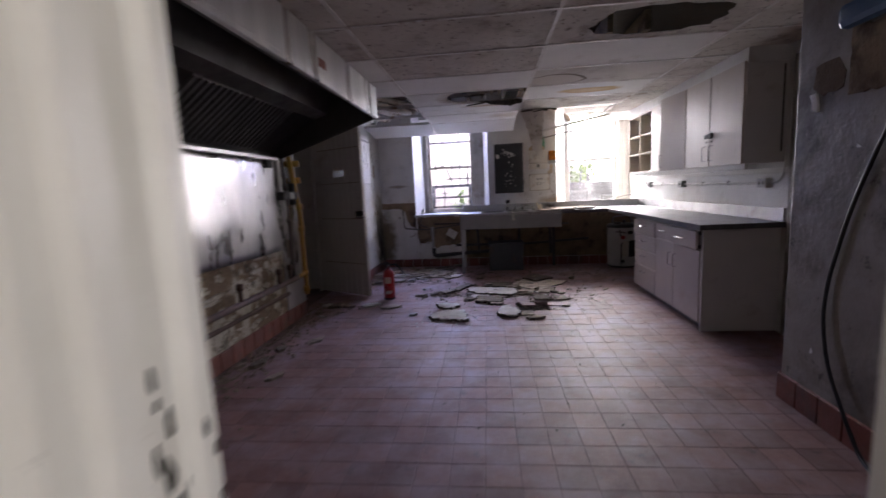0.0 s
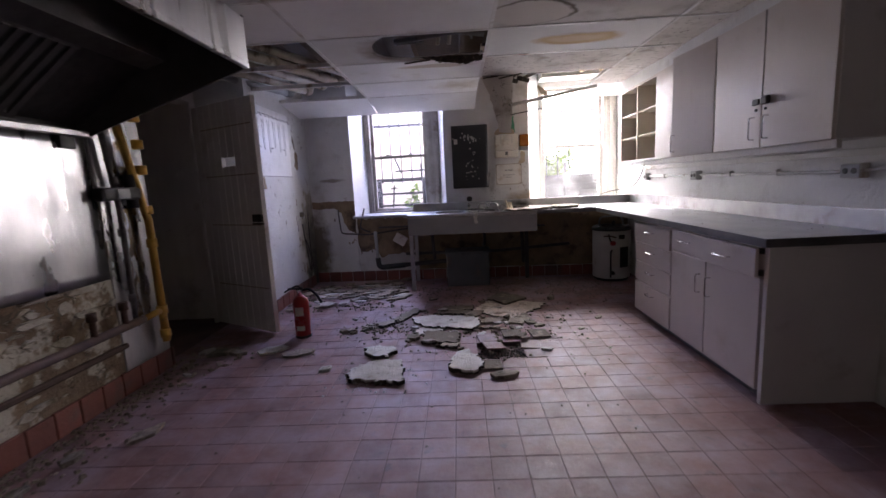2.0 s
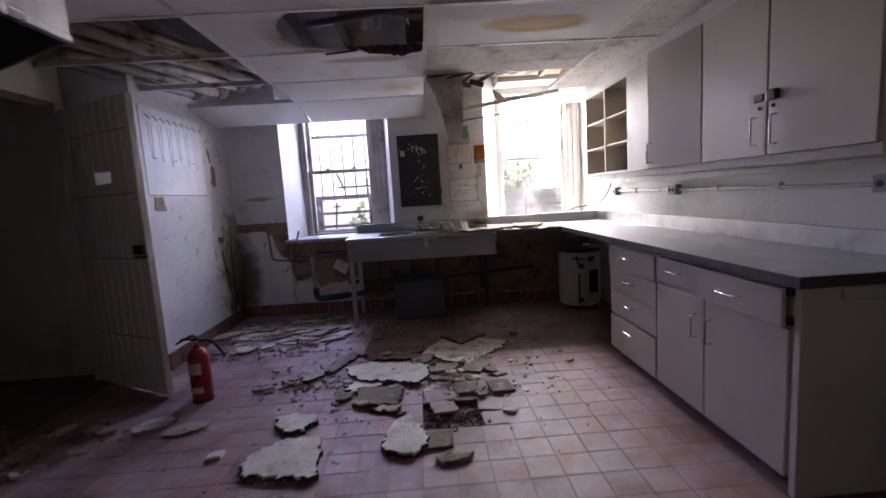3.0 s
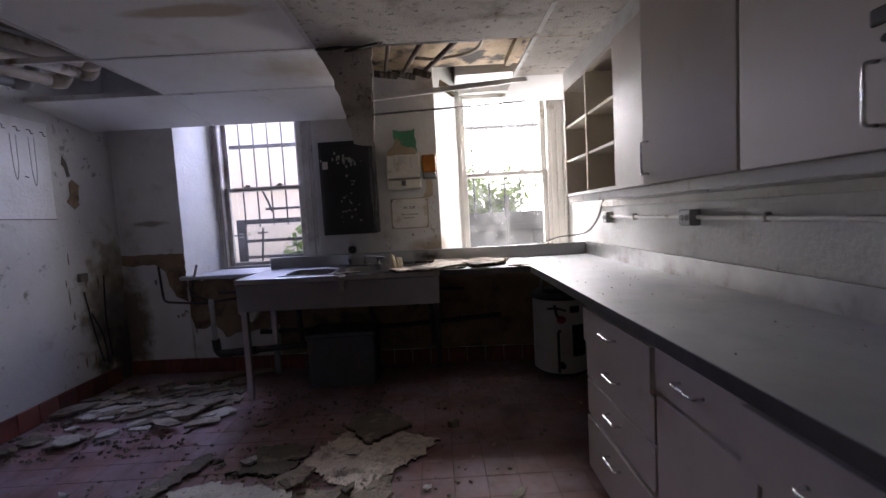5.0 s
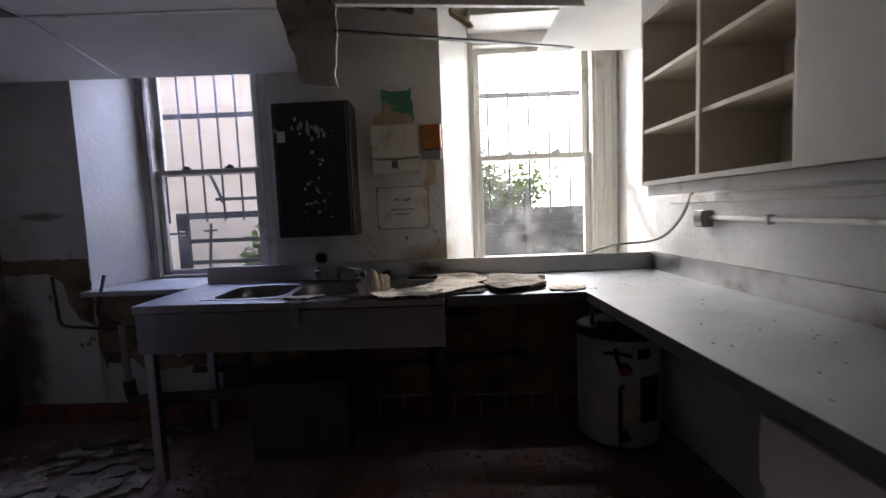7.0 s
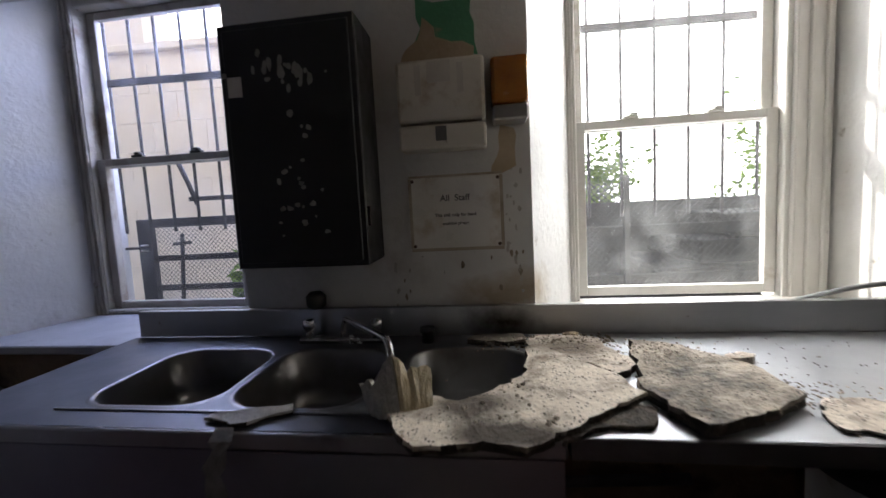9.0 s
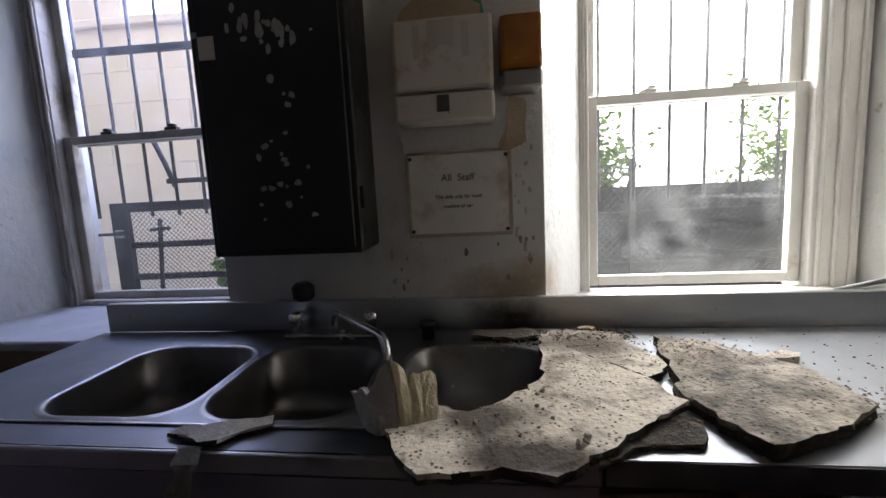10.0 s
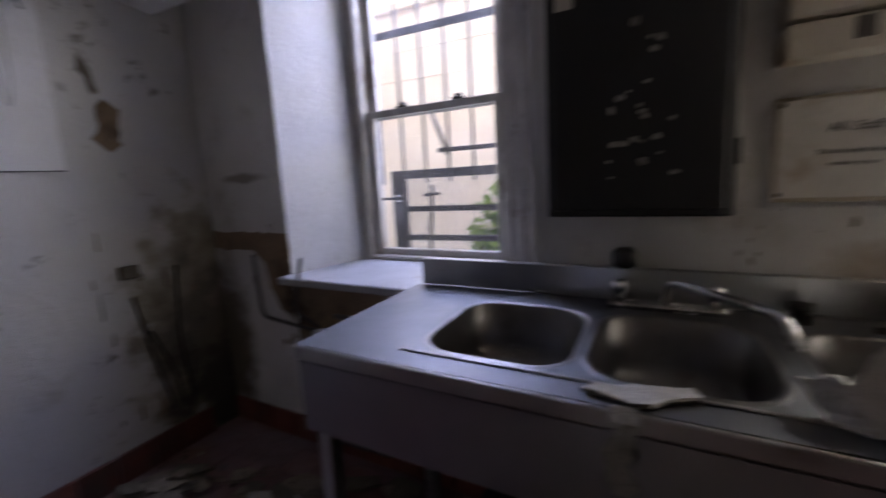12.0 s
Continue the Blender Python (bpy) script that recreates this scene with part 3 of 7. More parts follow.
box(bm, 1.45, 1.6, -1.25, -0.25, 2.2, 2.9)
solid("wall_hall", bm, WHITE_WALL, "plain painted hall walls behind the entry", "wall")
solid("ceiling_hall", B(-1.6, 1.6, -2.2, 0.33, 2.5, 2.6), CEIL_WHITE, "plain hall ceiling", "ceiling")
# slab above the hung ceiling
bm = bmesh.new()
box(bm, -4.0, 3.0, 0.2, 8.0, 2.75, 2.95)
solid("upper_slab", bm, WOOD_DARK, "dark old floor boards above the hung ceiling", "ceiling")

# ---- hung ceiling ----
GX = [-2.10, -0.84, 0.38, 1.60, 2.25]
GY = [0.42, 0.80, 1.44, 2.08, 2.72, 3.36, 4.00, 4.64, 5.28, 5.95, 6.63, 7.24]
MISSING = {(0, 7), (0, 8), (0, 9), (2, 9), (2, 10), (2, 4)}
KIND = {(0, 10): 0, (1, 10): 0, (1, 4): 1, (1, 5): 1, (1, 6): 0, (1, 7): 4, (1, 8): 0, (1, 9): 0, (2, 5): 0, (2, 6): 3, (2, 7): 2, (2, 8): 1, (3, 8): 1, (3, 6): 1, (3, 5): 1, (3, 7): 1}


def ceil_z(x, y):
    z = CEIL
    if y > 6.63:
        z -= 0.075 * (y - 6.63) / 0.5 * (1.0 if x < 0.6 else 0.3)
    return z


def jag_loop(cx, cy, rx, ry, n, wob, seed, square=2.0):
    rnd = random.Random(seed)
    out = []
    for k in range(n):
        a = 2 * math.pi * k / n
        c, s = math.cos(a), math.sin(a)
        f = (abs(c) ** square + abs(s) ** square) ** (-1 / square) * (1 + rnd.uniform(-wob, wob))
        out.append((cx + rx * f * c, cy + ry * f * s))
    return out


def ragged(pts, step=0.035, amp=0.012, seed=1):
    rnd = random.Random(seed)
    out = []
    for (x0, z0), (x1, z1) in zip(pts, pts[1:] + pts[:1]):
        n = max(1, int(math.hypot(x1 - x0, z1 - z0) / step))
        for k in range(n):
            out.append((x0 + (x1 - x0) * k / n + rnd.uniform(-amp, amp), z0 + (z1 - z0) * k / n + rnd.uniform(-amp, amp)))
    return out


bm = bmesh.new()
rnd = random.Random(5)
for i in range(4):
    for j in range(11):
        if (i, j) in MISSING:
            continue
        kind = KIND.get((i, j), rnd.choice((0, 1, 1)))
        x0, x1, y0, y1 = GX[i] + 0.004, GX[i + 1] - 0.004, GY[j] + 0.004, GY[j + 1] - 0.004
        if (i, j) == (1, 7):
            # the tile that water has eaten through
            rim = ragged([(-0.31, y0), (-0.36, 4.70), (-0.43, 4.80), (-0.46, 4.92), (-0.45, 5.06), (-0.38, 5.17), (-0.25, 5.215), (-0.05, 5.235), (0.15, 5.225), (0.30, 5.24), (x1, 5.225)], 0.03, 0.007, 3)[1:-8]
            rim = [(min(x, x1), max(y, y0)) for x, y in rim]
            loop = [(x0, y0), (-0.31, y0)] + rim + [(x1, 5.225), (x1, y1), (x0, y1)]
            for z in (CEIL, CEIL + 0.014):
                vs = [bm.verts.new((x, y, z)) for x, y in loop]
                es = [bm.edges.new((vs[k], vs[(k + 1) % len(vs)])) for k in range(len(vs))]
                for f in bmesh.ops.triangle_fill(bm, use_beauty=True, edges=es)["geom"]:
                    if isinstance(f, bmesh.types.BMFace):
                        f.material_index = 4
            continue
        sag = 0.012 if rnd.random() < 0.4 else 0.0
        nx, ny = 6, 4
        grid = [[bm.verts.new((x0 + (x1 - x0) * a / nx, y0 + (y1 - y0) * b / ny,
                               ceil_z(x0 + (x1 - x0) * a / nx, y0 + (y1 - y0) * b / ny) - sag * math.sin(math.pi * a / nx) * math.sin(math.pi * b / ny)))
                 for b in range(ny + 1)] for a in range(nx + 1)]
        for a in range(nx):
            for b in range(ny):
                f = bm.faces.new((grid[a][b], grid[a][b + 1], grid[a + 1][b + 1], grid[a + 1][b]))
                f.material_index, f.smooth = kind, True
ceiling = solid("ceiling", bm, [CEIL_WHITE, CEIL_DIRTY, CEIL_ORANGE, CEIL_RING, CEIL_HOLE], "hung tile ceiling, water-stained, mouldy and partly fallen", "ceiling")

# torn-out tile near the entry, edge pieces left in the frame
bm = bmesh.new()
outer = [(0.384, 2.724), (1.596, 2.724), (1.596, 3.356), (0.384, 3.356)]
hole = jag_loop(1.02, 3.04, 0.40, 0.24, 30, 0.10, 9, 2.4)
es = []
for loop in (outer, hole):
    vs = [bm.verts.new((x, y, CEIL)) for x, y in loop]
    es += [bm.edges.new((vs[k], vs[(k + 1) % len(vs)])) for k in range(len(vs))]
bmesh.ops.triangle_fill(bm, use_beauty=True, edges=es)
solid("ceiling_torn_tile", bm, CEIL_DIRTY, "torn mouldy ceiling tile with a ragged hole", "ceiling")

bm = bmesh.new()
for x in GX[1:4]:
    y1 = 7.20 if x < 0.3 else (6.0 if x < 1 else 7.13)
    box(bm, x - 0.012, x + 0.012, 0.42, min(y1, 6.63), CEIL - 0.004, CEIL)
    box(bm, x - 0.002, x + 0.002, 0.42, min(y1, 6.63), CEIL, CEIL + 0.03)
for j, y in enumerate(GY[1:-1]):
    x1 = 2.25 if y < 5.9 else 0.40
    box(bm, -2.09, x1, y - 0.012, y + 0.012, CEIL - 0.0055, CEIL - 0.0015)
    box(bm, -2.09, x1, y - 0.002, y + 0.002, CEIL, CEIL + 0.03)
solid("ceiling_grid", bm, GRID_METAL, "off-white metal ceiling grid with rust specks", "trim")

# joists and pipes in the void
for k in range(9):
    x = -2.0 + 0.42 * k + (0.1 if k % 2 else 0)
    solid("joist", B(x, x + 0.05, 4.3, 7.7, 2.58, 2.745), WOOD_DARK if k < 6 else WOOD_TAN, "dark old timber joist above the hung ceiling", "joist", kind="structure")
for k, (x0, y0, z0, x1, y1, r, m) in enumerate(((-1.95, 4.3, 2.44, -0.90, 6.40, 0.035, PIPE_LAG), (-1.85, 4.4, 2.36, -1.05, 6.25, 0.040, PIPE_LAG), (-2.05, 4.9, 2.40, -1.30, 6.55, 0.035, PIPE_LAG),
                                                (-2.0, 5.2, 2.34, -1.45, 6.50, 0.035, PIPE_LAG), (-2.05, 5.45, 2.31, -1.62, 6.42, 0.03, PIPE_GREY))):
    p = thing("lagged_pipe", (x0, y0, z0), "dirty lagged pipe running through the open ceiling", "pipe", "pipes in the ceiling void")
    part("pipe_run", tube(bmesh.new(), [(x0, y0, z0), ((x0 + x1) / 2, (y0 + y1) / 2, z0 - 0.01), (x1, y1, z0 - 0.03)], r), m, p)
    part("elbow", tube(bmesh.new(), bend([(x1 - 0.03, y1 - 0.06, z0 - 0.028), (x1, y1, z0 - 0.03), (x1 + 0.03, y1 + 0.04, z0 + 0.12)], 5, 0.05), r * 1.25), m, p)

# ---- windows ----


def window(name, x0, x1, z0, zm, z1, y, xa, xb, label, paint):
    """Double-hung sash window: daylight x0..x1, meeting rail zm; casing out to xa, xb."""
    w = thing(name, ((x0 + x1) / 2, y, z0), label, "window", kind="structure")
    for a, b, c, d in ((xa, x0 - 0.028, z0 - 0.03, z1 + 0.08), (x1 + 0.028, xb, z0 - 0.03, z1 + 0.08)):
        bm = bmesh.new()
        box(bm, a, b, y - 0.035, y + 0.10, c, d, 0.004)
        n = 3
        for k in range(n):
            u = a + (b - a) * (k + 0.5) / n
            box(bm, u - 0.008, u + 0.008, y - 0.047, y - 0.034, c, d, 0.004)
        part("window_frame", bm, paint, w)
    part("window_head", B(xa, xb, y - 0.03, y + 0.10, z1 + 0.002, z1 + 0.10, bevel=0.004), paint, w)
    for sash, za, zb, yy in (("lower_sash", z0, zm + 0.02, y), ("upper_sash", zm - 0.02, z1, y + 0.042)):
        bm = bmesh.new()
        box(bm, x0 - 0.026, x0 + 0.018, yy, yy + 0.036, za, zb, 0.003)
        box(bm, x1 - 0.018, x1 + 0.026, yy, yy + 0.036, za, zb, 0.003)
        box(bm, x0 + 0.018, x1 - 0.018, yy + 0.001, yy + 0.035, za, za + 0.04, 0.003)
        box(bm, x0 + 0.018, x1 - 0.018, yy + 0.001, yy + 0.035, zb - 0.036, zb, 0.003)
        s = part(sash, bm, paint, w)
        pane = part("pane", B(x0 + 0.016, x1 - 0.016, yy + 0.015, yy + 0.019, za + 0.038, zb - 0.034), glass, s)
        pane.visible_shadow = False
    for u in (0.28, 0.72):
        x = x0 + (x1 - x0) * u
        bm = B(x - 0.03, x + 0.03, y - 0.004, y + 0.03, zm + 0.02, zm + 0.032, bevel=0.003)
        box(bm, x - 0.008, x + 0.022, y - 0.012, y + 0.02, zm + 0.032, zm + 0.044, 0.003)
        part("sash_lock", bm, DARK_METAL if x0 < 0 else paint, w)
    return w


XF.append(SKEW)
w1 = window("window_1", -1.048, -0.317, 0.900, 1.652, 2.40, 7.74, -1.15, -0.11, "old grimy white double-hung sash window with dusty panes", BACKLIT_OLD_FRAME)
w2 = window("window_2", 1.300, 2.050, 0.915, 1.656, 2.42, 7.75, 1.235, 2.25, "cream-painted double-hung sash window full of glare", FRAME_PAINT)
part("window_sill", B(-1.285, -0.04, 7.19, 7.74, 0.845, 0.880, bevel=0.006), MARBLE, w1, "worn white stone window sill")
part("window_sill", B(1.03, 2.25, 7.25, 7.75, 0.86, 0.903, bevel=0.005), FRAME_PAINT, w2)
part("apron_rail", B(-1.15, -0.11, 7.70, 7.739, 0.881, 0.905, bevel=0.004), BACKLIT_OLD_FRAME, w1)
XF.pop()

# ---- stove side: steel cladding, hood, gas pipes ----
clad = thing("steel_cladding", (XS, 3.0, 0.8), "buckled shiny stainless steel sheet on the wall", "wall cladding")
rndc = random.Random(8)
bm = bmesh.new()
ny, nz_ = 40, 14
gv = [[bm.verts.new((XS + 0.030 + 0.030 * noise.noise((y * 1.5, z * 1.1, 3.3)) + 0.010 * noise.noise((y * 4.5, z * 3.2, 1)), y, z))
       for z in (0.79 - 0.012 * (y - 2.5) + (1.66 - 0.79) * k / nz_ for k in range(nz_ + 1))] for y in (0.5 + (4.19 - 0.5) * a / ny for a in range(ny + 1))]
for a in range(ny):
    for k in range(nz_):
        f = bm.faces.new((gv[a][k], gv[a + 1][k], gv[a + 1][k + 1], gv[a][k + 1]))
        f.smooth = True
sheet = part("steel_sheet", bm, STEEL_WALL, clad)
sm = sheet.modifiers.new("thickness", "SOLIDIFY")
sm.thickness, sm.offset = 0.003, 0
part("steel_strip", B(XS + 0.002, XS + 0.012, 4.22, 4.638, 0.14, 1.80, bevel=0.002), STEEL_WALL, clad, "dented steel strip behind the gas pipes")
part("corner_wrap", B(-2.40, XS + 0.008, 4.642, 4.652, 0.14, 1.80, bevel=0.002), STEEL_WALL, clad)
part("top_trim", B(XS + 0.004, XS + 0.035, 0.5, 4.22, 1.635, 1.665, bevel=0.003), STEEL_DIRTY, clad)

hood = thing("extractor_hood", (-1.55, 2.3, 1.65), "large stainless kitchen extractor hood, greasy black inside", "extractor hood")
HY0_, HY1_ = 0.55, 4.15
bm = bmesh.new()
box(bm, -1.045, -1.030, HY0_, HY1_, 1.985, 2.225, 0.003)
box(bm, -1.060, -1.026, HY0_, HY1_ + 0.004, 1.955, 1.985, 0.004)
part("front_lip", bm, LIP_STEEL, hood, "polished stainless front lip")


def slope_panel(bm, y0, y1, pts, t=0.012):
    """A bent sheet: (x, z) points drawn out along y, with thickness."""
    n = len(pts)
    lo = [[bm.verts.new((x, y, z)) for x, z in pts] for y in (y0, y1)]
    hi = [[bm.verts.new((x + t * 0.3, y, z + t)) for x, z in pts] for y in (y0, y1)]
    for k in range(n - 1):
        bm.faces.new((lo[0][k], lo[0][k + 1], lo[1][k + 1], lo[1][k]))
        bm.faces.new((hi[0][k], hi[1][k], hi[1][k + 1], hi[0][k + 1]))
    for s in (0, 1):
        for k in range(n - 1):
            bm.faces.new((lo[s][k], hi[s][k], hi[s][k + 1], lo[s][k + 1]))
    bm.faces.new((lo[0][0], lo[1][0], hi[1][0], hi[0][0]))
    bm.faces.new((lo[0][-1], hi[0][-1], hi[1][-1], lo[1][-1]))
    return bm


part("canopy", slope_panel(bmesh.new(), HY0_, HY1_, [(-1.06, 1.975), (-1.14, 2.00), (-1.16, 2.18), (-1.45, 2.20)]), GREASE, hood, "grease-blackened inner canopy")
part("inner_shelf", slope_panel(bmesh.new(), HY0_, HY1_, [(-1.45, 2.20), (-1.50, 2.02), (-1.62, 1.98)]), GREASE, hood)
part("back_plate", slope_panel(bmesh.new(), HY0_, HY1_, [(-2.03, 1.66), (-2.085, 1.66), (-2.085, 2.2)]), GREASE, hood)
for ya, yb in ((2.46, 3.08), (3.10, 3.72)):
    a, b = Vector((-1.62, 0, 1.99)), Vector((-2.03, 0, 1.68))
    for (p, q, w) in ((a, a + (b - a) * 0.06, 1), (a + (b - a) * 0.94, b, 1)):
        fr = part("filter_frame", slope_panel(bmesh.new(), ya, yb, [(p.x, p.z), (q.x, q.z)], 0.02), GREASE, hood)
    n = int((yb - ya) / 0.062)
    for k in range(n):
        y = ya + (yb - ya) * (k + 0.5) / n
        part("baffle", slope_panel(bmesh.new(), y - 0.017, y + 0.017, [(a.x - 0.02, a.z - 0.02), (b.x + 0.02, b.z + 0.01)], 0.02), GREASE, fr)
part("filter_back", slope_panel(bmesh.new(), HY0_ + 0.02, HY1_ - 0.02, [(-1.56, 2.045), (-2.06, 1.70)]), DARK_METAL, hood)
for y0, y1 in ((HY1_ - 0.012, HY1_), (HY0_, HY0_ + 0.012)):
    bm = bmesh.new()
    prof = [(-1.032, 1.96), (-1.032, 2.235), (-2.09, 2.235), (-2.09, 1.64), (-2.02, 1.63)]
    a = [bm.verts.new((x, y0, z)) for x, z in prof]
    b = [bm.verts.new((x, y1, z)) for x, z in prof]
    bm.faces.new(a)
    bm.faces.new(b[::-1])
    for k in range(5):
        bm.faces.new((a[k], b[k], b[(k + 1) % 5], a[(k + 1) % 5]))
    part("end_panel", bm, GREASE, hood)
part("drip_rail", B(-2.06, -2.01, HY0_, HY1_, 1.628, 1.66, bevel=0.004), STEEL_DIRTY, hood)
part("name_plate", B(-1.0305, -1.026, 2.75, 2.86, 2.05, 2.10), surf("worn_red_plate", (0.30, 0.10, 0.07), rough=0.5), hood, "small worn red plate")

# ---- the open boarded door ----
door = thing("door_1", (-2.30, 5.70, 0.0), "open greyed white boarded door with a small wired pane", "door", kind="structure")
dv = Vector((-1.55 + 2.30, 5.285 - 5.70, 0))
DL = dv.length
dm = Matrix.Translation((-2.30, 5.70, 0)) @ Matrix.Rotation(math.atan2(dv.y, dv.x), 4, "Z")


def door_part(name, bm, m, label="", parent=None):
    bmesh.ops.transform(bm, matrix=dm, verts=bm.verts[:])
    return part(name, bm, m, parent or door, label)


n = 9
for k in range(n):
    a, b = DL * k / n, DL * (k + 1) / n
    if 4 <= k <= 5:
        bm = box(bmesh.new(), a + 0.002, b - 0.002, -0.02, 0.02, 0.02, 1.50, 0.003)
        box(bm, a + 0.002, b - 0.002, -0.02, 0.02, 1.58, 2.055, 0.003)
    else:
        bm = box(bmesh.new(), a + 0.002, b - 0.002, -0.02, 0.02, 0.02, 2.055, 0.003)
    door_part("board", bm, DOOR_PAINT)
for z in (0.42, 0.98, 1.42, 1.84):
    door_part("batten_seam", box(bmesh.new(), 0.12, DL - 0.02, -0.0225, -0.0205, z - 0.005, z + 0.005), PIPE_LAG)
door_part("edge_strip", box(bmesh.new(), DL, DL + 0.012, -0.022, 0.022, 0.02, 2.056, 0.002), FRAME_PAINT)
door_part("pane", box(bmesh.new(), DL * 4 / n, DL * 6 / n, -0.004, 0.004, 1.50, 1.58), glass)
lk = door_part("lock", box(bmesh.new(), DL - 0.10, DL + 0.014, -0.05, -0.0215, 1.01, 1.075, 0.004), DARK_METAL, "black iron rim lock")
door_part("latch", box(bmesh.new(), DL - 0.13, DL + 0.02, -0.032, -0.0215, 0.985, 1.0, 0.003), DARK_METAL, "", lk)
part("jamb", B(-2.36, -2.325, 5.70, 5.86, 0, 2.12, bevel=0.004), DOOR_PAINT, door)
part("jamb", B(-2.46, -2.422, 4.655, 4.74, 0, 2.12, bevel=0.004), DOOR_PAINT, door)
part("lintel", B(-2.5, -2.325, 4.66, 5.777, 2.12, 2.9), DOOR_PAINT, door)

# ---- entry door frame ----
ed = thing("door_2", (0.0, 0.45, 0), "entry door frame in thick chipped cream paint", "door frame", kind="structure")
bm = bmesh.new()
prism(bm, [(-0.49, 0.30), (-0.49, 0.64), (-0.445, 0.64), (-0.435, 0.615), (-0.42, 0.61), (-0.415, 0.575), (-0.432, 0.56), (-0.432, 0.50), (-0.412, 0.495), (-0.407, 0.45), (-0.425, 0.44), (-0.425, 0.40), (-0.45, 0.39), (-0.45, 0.30)], 0, 2.10)
part("jamb", bm, JAMB_PAINT, ed)
bm = bmesh.new()
prism(bm, [(0.44, 0.30), (0.44, 0.64), (0.395, 0.64), (0.385, 0.615), (0.37, 0.61), (0.366, 0.575), (0.382, 0.56), (0.382, 0.50), (0.362, 0.495), (0.357, 0.45), (0.38, 0.44), (0.38, 0.40), (0.40, 0.39), (0.40, 0.30)], 0, 2.10)
part("jamb", bm, JAMB_PAINT, ed)
part("head", B(-0.49, 0.44, 0.31, 0.62, 2.06, 2.098, bevel=0.004), JAMB_PAINT, ed)
for k, (y, z, r) in enumerate(((0.57, 0.98, 0.012), (0.585, 1.0, 0.009), (0.545, 1.03, 0.010), (0.60, 0.965, 0.007), (0.53, 1.06, 0.006), (0.565, 0.94, 0.008), (0.60, 0.90, 0.006), (0.535, 0.97, 0.014), (0.52, 0.995, 0.011), (0.548, 0.925, 0.012), (0.527, 1.09, 0.008), (0.512, 0.945, 0.007))):
    bm = bmesh.new()
    lp = jag_loop(y, z, r * 0.5, r * 1.6, 10, 0.35, 70 + k)
    va = [bm.verts.new((-0.4165 if y > 0.57 else -0.4315, a_, b_)) for a_, b_ in lp]
    vb = [bm.verts.new((v.co.x + 0.002, v.co.y, v.co.z)) for v in va]
    bm.faces.new(vb)
    for q in range(10):
        bm.faces.new((va[q], va[(q + 1) % 10], vb[(q + 1) % 10], vb[q]))
    part("paint_chip", bm, DARK_METAL, ed)

# ---- cabinets ----


def handle(parent, p, vertical, size=0.11, out=(-1, 0, 0)):
    p, o = Vector(p), Vector(out) * 0.03
    d = Vector((0, 0, size / 2)) if vertical else Vector((0, size / 2, 0))
    return part("handle", tube(bmesh.new(), bend([p - d, p - d + o, p + d + o, p + d], 4, 0.014), 0.0048, 8), CHROME, parent, "chrome bow handle")


CX = 1.68


def front(name, parent, y0, y1, z0, z1, x=CX, proud=0.0, mat=CAB_WHITE, t=0.02):
    return part(name, B(x - t - proud, x - proud, y0 + 0.003, y1 - 0.003, z0 + 0.003, z1 - 0.003, bevel=0.003, seg=2), mat, parent)


def carcass(parent, x0, x1, y0, y1, z0, z1, mat=CAB_WHITE):
    return part("body", B(x0, x1, y0, y1, z0, z1, bevel=0.002), mat, parent)


dr = thing("drawer_cabinet", (1.95, 5.12, 0), "off-white base cabinet with four drawers, chipped and stained", "cabinet", "base cabinets under the counter")
carcass(dr, CX, XR - 0.01, 4.802, 5.45, 0.07, 0.865)
for z0, z1, pr in ((0.675, 0.835, 0.012), (0.505, 0.672, 0.0), (0.335, 0.503, 0.0), (0.07, 0.325, 0.004)):
    d = front("drawer", dr, 4.808, 5.446, z0, z1, CX, pr)
    handle(d, (CX - 0.02 - pr, 5.13, (z0 + z1) / 2 + (0.02 if z1 > 0.5 else 0.06)), False)
part("plinth", B(CX + 0.05, CX + 0.07, 4.802, 5.45, 0.0, 0.07), EDGE_DARK, dr)
bs = thing("base_cabinet", (1.95, 4.34, 0), "off-white base cabinet with two doors and a drawer hanging ajar", "cabinet", "base cabinets under the counter")
carcass(bs, CX, XR - 0.01, 3.832, 4.80, 0.07, 0.865)
d = front("drawer", bs, 4.38, 4.80, 0.70, 0.84, CX, 0.002)
handle(d, (CX - 0.022, 4.60, 0.775), False)
d = front("drawer", bs, 3.85, 4.375, 0.69, 0.845, CX, 0.03)
handle(d, (CX - 0.05, 4.13, 0.765), False, 0.13)
for y0, y1, yh in ((4.355, 4.80, 4.415), (3.85, 4.35, 4.30)):
    d = front("cabinet_door", bs, y0, y1, 0.07, 0.685)
    handle(d, (CX - 0.02, yh, 0.53), True, 0.12)
bm = B(CX - 0.018, XR - 0.012, 3.80, 3.83, 0.012, 0.865, bevel=0.002)
part("end_panel", bm, CAB_END, bs, "grey-white end panel")
part("bracket", B(CX + 0.13, CX + 0.30, 3.785, 3.799, 0.80, 0.845, bevel=0.003), CAB_END, bs, "screwed wooden bracket")
part("plinth", B(CX + 0.05, CX + 0.07, 3.832, 4.80, 0.0, 0.07), EDGE_DARK, bs)
for z in (0.835, 0.72):
    part("drawer_runner", B(CX - 0.028, CX - 0.003, 3.836, 3.866, z - 0.02, z + 0.01), DARK_METAL, bs)

UX, UZ0, UZ1 = 1.945, 1.372, 2.125
so = solid("soffit", B(UX + 0.004, XR, 3.80, 6.62, UZ1 + 0.002, CEIL + 0.05), WHITE_WALL, "boxed-in strip between cabinets and ceiling", "trim")
sh = thing("open_shelf_cabinet", (2.09, 6.17, UZ0), "empty open-fronted wall cabinet with worn shelves", "cabinet", "wall cabinets")
